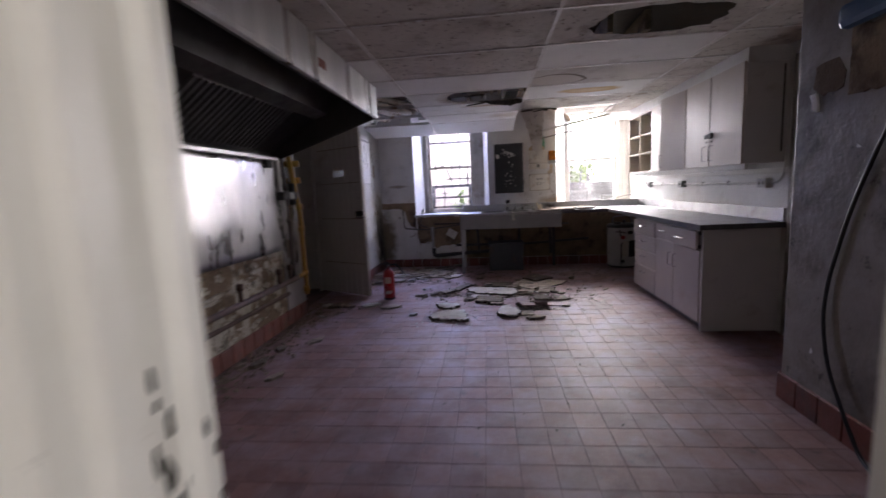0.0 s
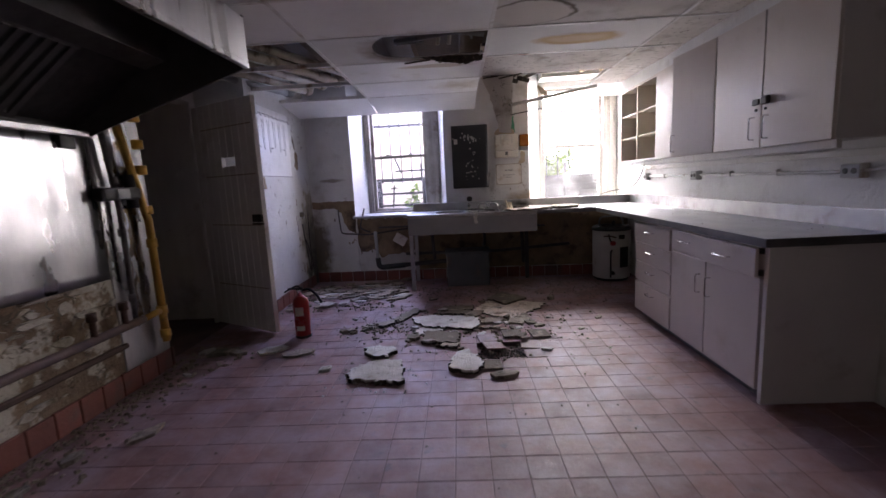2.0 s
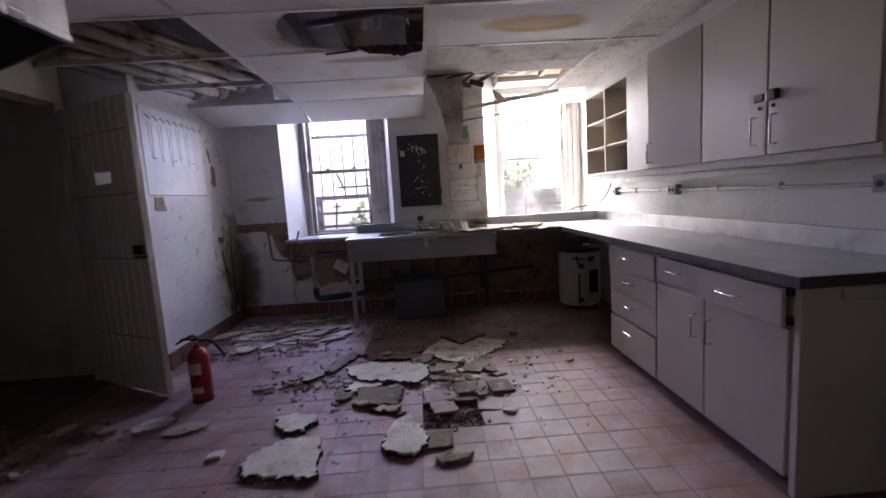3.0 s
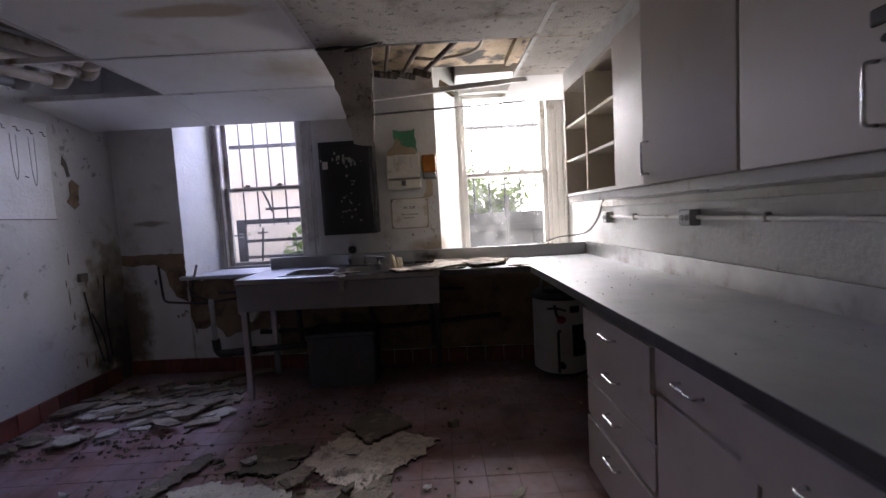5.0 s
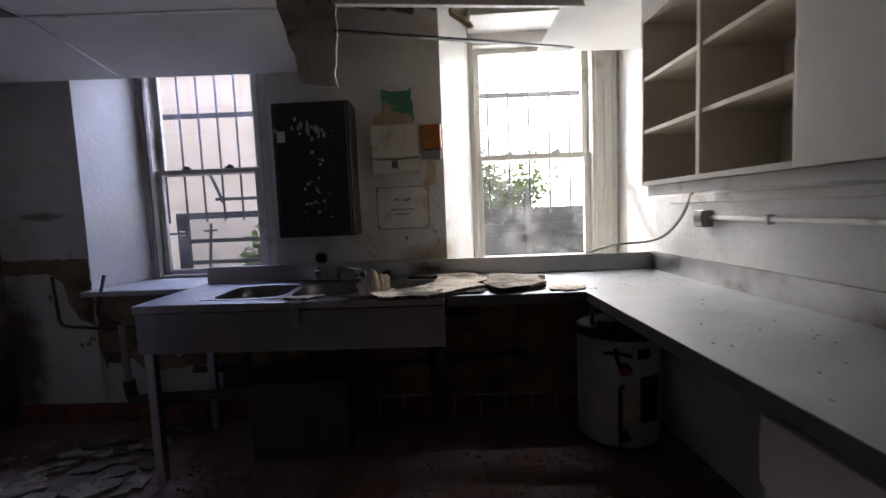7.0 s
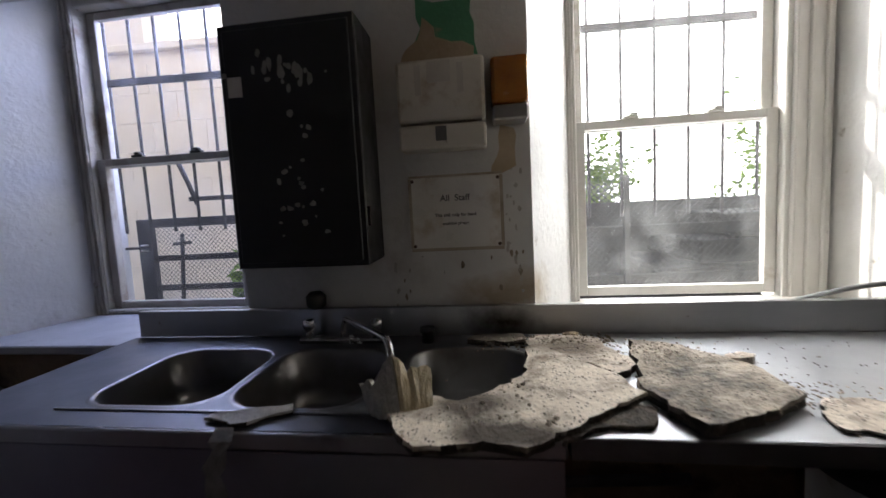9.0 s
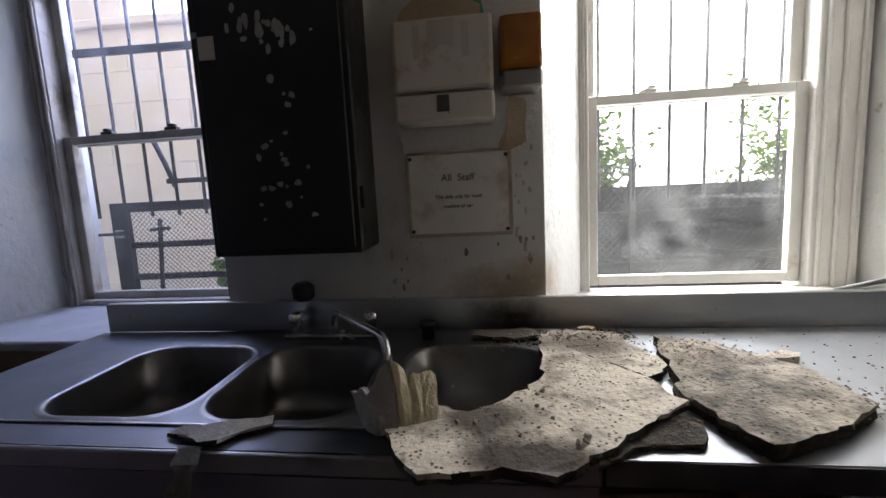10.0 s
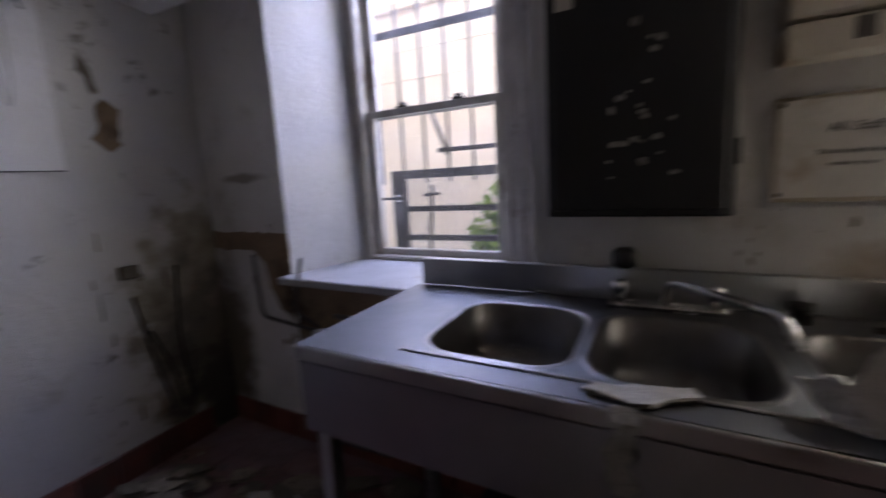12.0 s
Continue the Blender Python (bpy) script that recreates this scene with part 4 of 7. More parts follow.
for y0, y1 in ((6.60, 6.62), (5.722, 5.742)):
    part("side_panel", B(UX, XR, y0, y1, UZ0, UZ1, bevel=0.002), CAB_WHITE if y0 > 6 else CAB_INSIDE, sh)
part("top_panel", B(UX + 0.002, XR, 5.743, 6.599, UZ1 - 0.02, UZ1), CAB_WHITE, sh)
part("bottom_panel", B(UX, XR, 5.743, 6.599, UZ0, UZ0 + 0.02), CAB_WHITE, sh)
part("back_panel", B(XR - 0.015, XR - 0.003, 5.743, 6.599, UZ0 + 0.021, UZ1 - 0.021), CAB_INSIDE, sh)
part("divider", B(UX - 0.003, XR - 0.016, 6.16, 6.18, UZ0 + 0.021, UZ1 - 0.021), CAB_INSIDE, sh)
for z in (1.61, 1.845):
    for y0, y1 in ((5.744, 6.158), (6.182, 6.598)):
        part("shelf", B(UX + 0.004, XR - 0.017, y0, y1, z, z + 0.018, bevel=0.002), CAB_INSIDE, sh)
u1 = thing("wall_cabinet", (2.09, 5.25, UZ0), "off-white two-door wall cabinet, one door ajar", "cabinet", "wall cabinets")
carcass(u1, UX, XR, 4.795, 5.720, UZ0, UZ1)
d = front("cabinet_door", u1, 5.32, 5.718, UZ0 - 0.005, UZ1, UX, 0.0)
handle(d, (UX - 0.02, 5.36, 1.475), True, 0.13)
swing = Matrix.Translation((UX - 0.001, 4.802, 0)) @ Matrix.Rotation(radians(5.5), 4, "Z") @ Matrix.Translation((-UX + 0.001, -4.802, 0))
XF.append(swing)
d = front("cabinet_door", u1, 4.80, 5.315, UZ0 - 0.005, UZ1 + 0.02, UX, 0.0)
handle(d, (UX - 0.02, 5.27, 1.475), True, 0.13)
XF.pop()
u2 = thing("wall_cabinet", (2.09, 4.30, UZ0), "off-white two-door wall cabinet with a hasp and padlock", "cabinet", "wall cabinets")
carcass(u2, UX, XR, 3.805, 4.793, UZ0, UZ1, CAB_END)
d = front("cabinet_door", u2, 4.315, 4.792, UZ0 - 0.005, UZ1 + 0.02, UX)
handle(d, (UX - 0.02, 4.375, 1.485), True, 0.13)
d2 = front("cabinet_door", u2, 3.805, 4.310, UZ0 - 0.005, UZ1 + 0.02, UX)
handle(d2, (UX - 0.02, 4.255, 1.485), True, 0.13)
hs = part("hasp", B(UX - 0.034, UX - 0.021, 4.325, 4.385, 1.618, 1.655, bevel=0.006, seg=2), DARK_METAL, u2, "black steel hasp")
part("padlock", B(UX - 0.048, UX - 0.021, 4.235, 4.290, 1.612, 1.66, bevel=0.008, seg=2), DARK_METAL, hs)
for y in (4.355, 4.275):
    part("keyhole", tube(bmesh.new(), [(UX - 0.028, y, 1.59), (UX - 0.02, y, 1.59)], 0.009), DARK_METAL, u2)
part("bottom_rail", B(UX + 0.02, UX + 0.045, 3.82, 6.60, UZ0 - 0.045, UZ0 - 0.001, bevel=0.003), FRAME_PAINT, u2)
# dark strip imitates the shadowed gap between cabinet and wall
part("side_gap_strip", B(2.205, 2.217, 3.797, 3.803, 1.45, 2.10), PIPE_DARK, u2)

# ---- worktop and sink ----
TOP = 0.905
wt = thing("worktop", (1.9, 5.2, TOP), "dusty L-shaped stainless worktop with an upstand", "worktop")
bm = bmesh.new()
prism(bm, [(1.62, 3.765), (XR, 3.765), (XR, 7.13), (1.00, 7.20), (1.00, 6.53), (1.635, 6.495)], TOP - 0.006, TOP)
part("top_sheet", bm, STEEL_TOP, wt)
bm = bmesh.new()
prism(bm, [(1.617, 3.762), (1.632, 3.762), (1.647, 6.483), (1.634, 6.492)], TOP - 0.044, TOP - 0.002)
box(bm, 1.62, XR, 3.760, 3.775, TOP - 0.044, TOP - 0.002)
part("front_edge", bm, EDGE_DARK, wt, "dark metal counter edge")
part("underlay", B(1.65, XR, 3.79, 7.10, TOP - 0.04, TOP - 0.007), WOOD_DARK, wt)
bm = bmesh.new()
prism(bm, [(2.238, 3.775), (2.258, 3.775), (2.258, 7.12), (2.238, 7.12)], TOP, TOP + 0.105)
part("upstand", bm, STEEL_DIRTY, wt)
XF.append(SKEW)
part("front_edge", B(1.005, 1.645, 6.558, 6.57, TOP - 0.044, TOP - 0.002), EDGE_DARK, wt)
part("underlay", B(1.005, 1.645, 6.575, 7.20, TOP - 0.04, TOP - 0.007), WOOD_DARK, wt)
part("upstand", B(-0.47, 2.237, 7.215, 7.24, TOP, TOP + 0.100, bevel=0.003), STEEL, wt)


def rrect(x0, x1, y0, y1, r, n=6):
    out = []
    for cx, cy, a0 in ((x1 - r, y1 - r, 0), (x0 + r, y1 - r, 90), (x0 + r, y0 + r, 180), (x1 - r, y0 + r, 270)):
        for k in range(n + 1):
            a = radians(a0 + 90 * k / n)
            out.append((cx + r * math.cos(a), cy + r * math.sin(a)))
    return out


sk = thing("sink_unit", (0.28, 6.75, 0), "stainless triple-basin sink table on square legs", "sink")
BAS = ((-0.175, 0.188), (0.220, 0.560), (0.634, 0.972))
BY0, BY1 = 6.656, 7.068
bm = bmesh.new()
SX0, SX1, SY0, SY1 = -0.485, 0.997, 6.555, 7.214
es = []
vs = [bm.verts.new((x, y, TOP)) for x, y in ((SX0, SY0), (SX1, SY0), (SX1, SY1), (SX0, SY1))]
es += [bm.edges.new((vs[k], vs[(k + 1) % 4])) for k in range(4)]
for a, b in BAS:
    lp = [bm.verts.new((x, y, TOP)) for x, y in rrect(a - 0.012, b + 0.012, BY0 - 0.012, BY1 + 0.012, 0.10)]
    es += [bm.edges.new((lp[k], lp[(k + 1) % len(lp)])) for k in range(len(lp))]
bmesh.ops.triangle_fill(bm, use_beauty=True, edges=es)
part("sink_top", bm, SINK_STEEL, sk)
for a, b in BAS:
    bm = bmesh.new()
    rings = []
    for off, z, r in ((-0.012, TOP, 0.10), (-0.004, TOP + 0.003, 0.10), (0.004, TOP - 0.004, 0.098), (0.010, TOP - 0.12, 0.095), (0.022, TOP - 0.165, 0.085), (0.06, TOP - 0.178, 0.06), (0.12, TOP - 0.18, 0.02)):
        rings.append([bm.verts.new((x, y, z)) for x, y in rrect(a + off, b - off, BY0 + off, BY1 - off, r)])
    for p, q in zip(rings, rings[1:]):
        m = len(p)
        for k in range(m):
            bm.faces.new((p[k], p[(k + 1) % m], q[(k + 1) % m], q[k])).smooth = True
    bm.faces.new(rings[-1])
    bn = part("basin", bm, BASIN_STEEL, sk)
    part("drain", lathe(bmesh.new(), [(0.035, TOP - 0.179), (0.035, TOP - 0.176), (0.02, TOP - 0.178)], (a + b) / 2, 6.87, 16), CHROME, bn)
bm = bmesh.new()
box(bm, SX0, SX1, SY0 - 0.012, SY0, TOP - 0.038, TOP, 0.005, 2)
part("front_roll", bm, STEEL_DIRTY, sk)
bm = bmesh.new()
box(bm, SX0 + 0.008, SX1 - 0.004, SY0 - 0.004, SY0 + 0.006, TOP - 0.235, TOP - 0.042, 0.002)
box(bm, SX0 + 0.008, SX0 + 0.018, SY0 + 0.006, SY1, TOP - 0.235, TOP - 0.006)
box(bm, SX1 - 0.014, SX1 - 0.004, SY0 + 0.006, SY1, TOP - 0.235, TOP - 0.006)
part("apron", bm, APRON_STEEL, sk, "plain steel front apron")
for x in (SX0 + 0.01, SX1 - 0.06):
    for y in ((SY0 + 0.03, SY1 - 0.08) if x < 0 else (SY1 - 0.08,)):
        bm = bmesh.new()
        box(bm, x, x + 0.045, y, y + 0.045, 0.0, TOP - 0.19, 0.004)
        part("leg", bm, PIPE_DARK if x > 0 else STEEL, sk)
part("rim_bead", B(-0.20, 0.62, 6.625, 6.633, TOP, TOP + 0.005, bevel=0.002), STEEL_DIRTY, sk)
fc = thing("faucet", (0.40, 7.15, TOP), "dull chrome deck faucet with a swivel spout", "faucet")
part("base_plate", B(0.22, 0.52, 7.12, 7.18, TOP, TOP + 0.018, bevel=0.006, seg=2), CHROME, fc)
part("spout", tube(bmesh.new(), bend([(0.37, 7.15, TOP + 0.015), (0.38, 7.145, TOP + 0.085), (0.585, 6.90, TOP + 0.085), (0.60, 6.86, TOP + 0.03)], 6, 0.045), 0.011, 12), CHROME, fc)
for x in (0.25, 0.49):
    k = part("tap_handle", lathe(bmesh.new(), [(0.016, TOP + 0.018), (0.014, TOP + 0.04), (0.022, TOP + 0.05), (0.024, TOP + 0.075), (0.012, TOP + 0.082)], x, 7.15, 12), CHROME, fc)
part("stub_pipe", tube(bmesh.new(), [(0.262, 7.245, TOP + 0.06), (0.262, 7.235, TOP + 0.11), (0.262, 7.20, TOP + 0.13)], 0.012), DARK_METAL, fc)
part("cap", lathe(bmesh.new(), [(0.02, TOP + 0.105), (0.034, TOP + 0.115), (0.036, TOP + 0.15), (0.022, TOP + 0.165)], 0.262, 7.20, 14), DARK_METAL, fc, "black round cap")
part("side_valve", lathe(bmesh.new(), [(0.02, TOP), (0.018, TOP + 0.03), (0.026, TOP + 0.035), (0.024, TOP + 0.05)], 0.665, 7.14, 14), DARK_METAL, fc)
XF.pop()

# ---- outside ----
bm = bmesh.new()
bm.faces.new([bm.verts.new(p) for p in ((-400, 7.99, -0.12), (400, 7.99, -0.12), (400, 800, -0.12), (-400, 800, -0.12))])
solid("ground", bm, CONCRETE, "bare concrete yard outside the windows", "ground")
bm = bmesh.new()
for i in range(14):
    for j in range(10):
        z = -0.12 + 0.32 * j
        x = -8.0 + 0.62 * i + (0.31 if j % 2 else 0)
        box(bm, x + 0.003, x + 0.617, 10.43 + 0.002 * ((i * 7 + j * 3) % 5), 10.7, z + 0.003, z + 0.317)
# glowing plane in place of an overbright sky
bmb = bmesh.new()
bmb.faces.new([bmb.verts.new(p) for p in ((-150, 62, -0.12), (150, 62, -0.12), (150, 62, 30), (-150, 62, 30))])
solid("backdrop", bmb, SKY_GLOW, "glowing sheet standing in for the bright sky beyond the yard", "backdrop")
nb = thing("neighbour_house", (-3.5, 10.7, -0.12), "pale tan stone wall of the neighbouring house in sunlight", "house")
part("wall", B(-8.3, 0.9, 10.45, 13.0, -0.12, 3.2), TAN_STONE, nb)
part("stone_facing", bm, TAN_STONE, nb)["kind"] = "stuff"
# height above the sight line is added to keep sun out of window_1
part("upper_wall", B(-8.3, -2.75, 10.46, 10.90, 3.285, 5.5), TAN_STONE, nb)
part("coping", B(-8.4, 0.95, 10.38, 13.1, 3.2, 3.28, bevel=0.01), TAN_STONE, nb)


# unseen sunlit wall, added to throw light back on the neighbour's stone
solid("house_upper_wall", B(-7.0, 7.0, 7.78, 7.965, 2.902, 7.5), WHITE_WALL, "added pale wall above the windows, unseen, bouncing sunlight onto the yard", "wall")


def grille(name, x0, x1, z0, z1, y, rails, n, label):
    g = thing(name, ((x0 + x1) / 2, y, z0), label, "window bars")
    for k in range(n):
        x = x0 + (x1 - x0) * (k + 0.5) / n
        part("bar", tube(bmesh.new(), [(x, y, z0), (x, y, z1)], 0.008, 8), BAR_PAINT, g)
    for z in rails:
        part("rail", B(x0 - 0.06, x1 + 0.06, y - 0.010, y + 0.010, z - 0.018, z + 0.018, bevel=0.002), BAR_PAINT, g)
    return g


grille("window_grille", -1.187, -0.176, 1.285, 2.52, 8.02, (2.10,), 7, "rusty upright iron window bars outside the sash")
grille("window_grille", 1.005, 2.427, 1.25, 2.55, 7.985, (2.16,), 9, "rusty upright iron window bars outside the sash")


def mesh_panel(parent, x0, x1, y, z0, z1, pitch, r):
    bm = bmesh.new()
    h, w = z1 - z0, x1 - x0
    k = -h
    while k < w:
        for s in (0, 1):
            a0, a1 = max(0.0, -k), min(h, w - k)
            if a1 > a0:
                p, q = (k + a0, a0), (k + a1, a1)
                if s:
                    p, q = (w - p[0], p[1]), (w - q[0], q[1])
                tube(bm, [(x0 + p[0], y + 0.003 * s, z0 + p[1]), (x0 + q[0], y + 0.003 * s, z0 + q[1])], r, 4, False)
        k += pitch
    o = part("wire_mesh", bm, BAR_PAINT, parent)
    o["kind"] = "stuff"
    return o


gate = thing("yard_gate", (-0.7, 8.06, -0.12), "dark iron yard gate with wire mesh and a cross handle", "gate")
for x0, x1 in ((-1.085, -0.998), (-0.40, -0.33)):
    part("post", B(x0, x1, 8.05, 8.09, -0.12, 1.36, bevel=0.004), BAR_PAINT, gate)
for z, h in ((1.335, 0.025), (1.135, 0.016), (0.965, 0.016), (0.74, 0.016), (0.45, 0.02)):
    part("rail", B(-0.998, -0.40, 8.055, 8.085, z - h, z + h, bevel=0.003), BAR_PAINT, gate)
mesh_panel(gate, -0.998, -0.40, 8.088, 0.45, 1.32, 0.026, 0.0016)
part("bolt", tube(bmesh.new(), [(-1.17, 8.04, 1.20), (-1.02, 8.04, 1.20)], 0.008), BAR_PAINT, gate)
for z in (1.185, 1.215):
    part("staple", B(-1.06, -1.01, 8.036, 8.05, z - 0.005, z + 0.005, bevel=0.002), CHROME, gate)
part("cross_handle", tube(bmesh.new(), [(-0.81, 8.045, 1.27), (-0.845, 8.045, 0.88)], 0.011), BAR_PAINT, gate)
part("cross_arm", tube(bmesh.new(), [(-0.865, 8.042, 1.215), (-0.76, 8.042, 1.22)], 0.009), BAR_PAINT, gate)
part("top_rail", B(-0.79, -0.30, 8.10, 8.12, 1.45, 1.475, bevel=0.003), BAR_PAINT, gate)
part("top_post", B(-0.42, -0.39, 8.10, 8.12, 1.36, 1.56, bevel=0.003), BAR_PAINT, gate)
part("loose_strap", tube(bmesh.new(), [(-0.785, 8.04, 1.66), (-0.74, 8.04, 1.55), (-0.695, 8.035, 1.43)], 0.013, 6), BAR_PAINT, gate)

st = thing("yard_stair", (2.2, 9.6, -0.12), "dark weathered outdoor stair with mesh-backed rails", "stairs")
for k in range(7):
    part("step", B(1.15 + 0.26 * k, 3.6, 9.05, 10.1, -0.12 + 0.19 * k, 0.05 + 0.19 * k, bevel=0.01), STAIR_DARK, st)
part("string", B(0.9, 3.6, 8.98, 9.04, 0.62, 0.78, bevel=0.006), STAIR_DARK, st)
part("string", B(0.9, 3.6, 8.99, 9.03, 1.06, 1.14, bevel=0.006), STAIR_DARK, st)
part("back_board", B(0.6, 3.6, 10.12, 10.2, -0.12, 1.30, bevel=0.01), STAIR_DARK, st)
mesh_panel(st, 0.95, 3.2, 8.97, 0.50, 1.45, 0.05, 0.0028)
for x in (0.95, 1.9, 2.9):
    part("post", B(x - 0.02, x + 0.02, 8.96, 9.0, -0.12, 1.50, bevel=0.003), STAIR_DARK, st)


def shrub(name, x, y, z, rx, ry, rz, n, seed, label, trunk=True):
    rnd = random.Random(seed)
    s = thing(name, (x, y, z), label, "shrub")
    if trunk:
        bm = bmesh.new()
        tube(bm, [(x, y, z), (x + 0.05, y, z + rz * 0.6), (x - 0.03, y + 0.05, z + rz * 1.2)], [0.05, 0.035, 0.012], 8)
        for k in range(9):
            a = k * 2.4
            h = z + rz * (0.4 + 0.07 * k)
            tube(bm, [(x + 0.03, y, h), (x + rx * 0.45 * math.cos(a), y + ry * 0.45 * math.sin(a), h + rz * 0.25), (x + rx * 0.8 * math.cos(a), y + ry * 0.8 * math.sin(a), h + rz * 0.5)], [0.02, 0.012, 0.005], 6)
        part("trunk", bm, BARK, s)
    bm = bmesh.new()
    for k in range(n):
        a, b, f = rnd.uniform(0, 6.283), rnd.uniform(-1, 1), rnd.uniform(0.35, 1.0) ** 0.5
        c = math.sqrt(1 - b * b)
        f *= 0.72 + 0.95 * noise.noise((c * math.cos(a) * 2.6 + seed, c * math.sin(a) * 2.6, b * 2.6 + seed))
        p = Vector((x + rx * f * c * math.cos(a), y + ry * f * c * math.sin(a), z + rz * (1.0 + f * b)))
        d = Vector((rnd.uniform(-1, 1), rnd.uniform(-1, 1), rnd.uniform(-0.7, 0.4))).normalized()
        u = d.cross(Vector((rnd.uniform(-1, 1), rnd.uniform(-1, 1), 1))).normalized()
        L = rnd.uniform(0.06, 0.13)
        vs = [bm.verts.new(q) for q in (p, p + d * L * 0.5 + u * L * 0.28, p + d * L, p + d * L * 0.5 - u * L * 0.28)]
        bm.faces.new(vs)
    part("crown", bm, LEAF, s)["kind"] = "stuff"
    return s


shrub("shrub", 1.85, 10.9, -0.12, 0.90, 0.6, 1.15, 9000, 3, "sunlit leafy green shrub behind the stair")
shrub("shrub", 4.9, 11.5, -0.12, 0.9, 0.8, 1.35, 8000, 4, "tall leafy green shrub behind the stair")
shrub("climber", -0.58, 8.28, 0.10, 0.17, 0.10, 0.55, 900, 6, "thin green climber on the yard gate", False)

# ---- hanging and loose ceiling pieces ----
def fragment(name, cx, cy, w, d, rot, z, t, mat, seed, label, group="", tilt=(0, 0), n=18, wob=0.10, square=5.0, rough=0.002):
    """A broken board: an angular outline with ragged edges, thickness and a rough top, lying at z."""
    rnd = random.Random(seed)
    m = rnd.choice((4, 5, 5, 6))
    a0 = rnd.uniform(0, 1)
    cor = []
    for k in range(m):
        a = 2 * math.pi * (k + a0 + rnd.uniform(-0.18, 0.18)) / m
        r = rnd.uniform(0.92, 1.25)
        cor.append((w / 2 * r * math.cos(a), d / 2 * r * math.sin(a)))
    pts = ragged(cor, max(0.012, 0.09 * w), 0.022 * w, seed)
    n = len(pts)
    bm = bmesh.new()
    top, mid, bot = [], [], []
    for x, y in pts:
        top.append(bm.verts.new((x, y, t + rnd.uniform(-rough, rough * 0.5))))
        k = 1 + rnd.uniform(-0.05, 0.04)
        mid.append(bm.verts.new((x * k, y * k, t * rnd.uniform(0.35, 0.65))))
        k = 1 + rnd.uniform(-0.08, 0.02)
        bot.append(bm.verts.new((x * k, y * k, 0)))
    inn = [bm.verts.new((x * 0.6 + rnd.uniform(-0.02, 0.02) * w, y * 0.6 + rnd.uniform(-0.02, 0.02) * d, t + rnd.uniform(-rough, rough))) for x, y in pts]
    ct = bm.verts.new((0, 0, t + rough * 0.5))
    for k in range(n):
        q = (k + 1) % n
        bm.faces.new((top[k], top[q], inn[q], inn[k]))
        bm.faces.new((inn[k], inn[q], ct))
        bm.faces.new((mid[k], mid[q], top[q], top[k]))
        bm.faces.new((bot[k], bot[q], mid[q], mid[k]))
    bm.faces.new(bot[::-1])
    ob = new(name, mesh_of(name, bm, mat))
    ob.matrix_world = pose(cx, cy, z, tilt[0], tilt[1], rot)
    return tagged(ob, label, "debris", group, "")


def flake_panel(name, poly, y, t, mat, parent, label=""):
    """A flat ragged patch on the window wall: (x, z) outline, thickness t out of the wall."""
    bm = bmesh.new()
    a = [bm.verts.new((x, y, z)) for x, z in poly]
    b = [bm.verts.new((x, y - t, z)) for x, z in poly]
    n = len(poly)
    bm.faces.new(a)
    bm.faces.new(b[::-1])
    for k in range(n):
        bm.faces.new((a[k], b[k], b[(k + 1) % n], a[(k + 1) % n]))
    return part(name, bm, mat, parent, label)


# strip of ceiling tile hanging down from the grid
hb = bmesh.new()
prof = ragged([(0.39, 2.245), (0.69, 2.245), (0.68, 2.0), (0.666, 1.715), (0.60, 1.712), (0.555, 1.725), (0.525, 1.85), (0.49, 1.99), (0.45, 2.12)], 0.035, 0.008, 4)
a = [hb.verts.new((x, 5.975 + 0.06 * (2.25 - z), z)) for x, z in prof]
b = [hb.verts.new((x, 5.990 + 0.06 * (2.25 - z), z)) for x, z in prof]
hb.faces.new(a)
hb.faces.new(b[::-1])
for k in range(len(prof)):
    hb.faces.new((a[k], b[k], b[(k + 1) % len(prof)], a[(k + 1) % len(prof)]))
tagged(new("hanging_ceiling_tile", mesh_of("hanging_ceiling_tile", hb, CEIL_DIRTY)), "torn mouldy strip of ceiling tile hanging from the grid", "debris")
for (p, q, m, lab) in (((0.672, 5.992, 1.955), (1.70, 6.66, 2.215), GRID_METAL, "loose white ceiling rail hanging askew"), ((0.670, 5.997, 1.875), (1.76, 7.03, 2.16), DARK_METAL, "thin dark loose ceiling rail")):
    p, q = Vector(p), Vector(q)
    bm = bmesh.new()
    L = (q - p).length
    box(bm, 0, L, -0.012, 0.012, -0.002, 0.002)
    box(bm, 0, L, -0.002, 0.002, 0.002, 0.030 if m is GRID_METAL else 0.009)
    ob = new("loose_ceiling_rail", mesh_of("loose_ceiling_rail", bm, m))
    ob.matrix_world = Matrix.Translation(p) @ (q - p).to_track_quat("X", "Z").to_matrix().to_4x4()
    tagged(ob, lab, "ceiling rail", "loose ceiling rails")
bm = bmesh.new()
box(bm, 0.40, 1.30, 5.94, 5.965, CEIL - 0.002, CEIL + 0.02)
tagged(new("bent_ceiling_rail", mesh_of("bent_ceiling_rail", bm, DARK_METAL)), "dark broken ceiling rail at the open bay", "ceiling rail")
bay = solid("lath_ceiling", B(0.40, 2.25, 5.98, 7.20, 2.52, 2.545), MOULD_PLASTER, "tan old plaster ceiling, black with mould, over the open bay", "ceiling")
for (x0, y0), (x1, y1), r in (((0.80, 6.1), (0.655, 7.06), 0.016), ((1.075, 6.1), (0.79, 7.08), 0.018), ((1.36, 6.1), (0.945, 7.10), 0.020)):
    tagged(new("void_pipe", mesh_of("void_pipe", tube(bmesh.new(), [(x0, y0, 2.46), (x1, y1, 2.44)], r, 10), PIPE_RUST)), "dark rusty pipe crossing the open ceiling bay", "pipe", "pipes in the open bay")
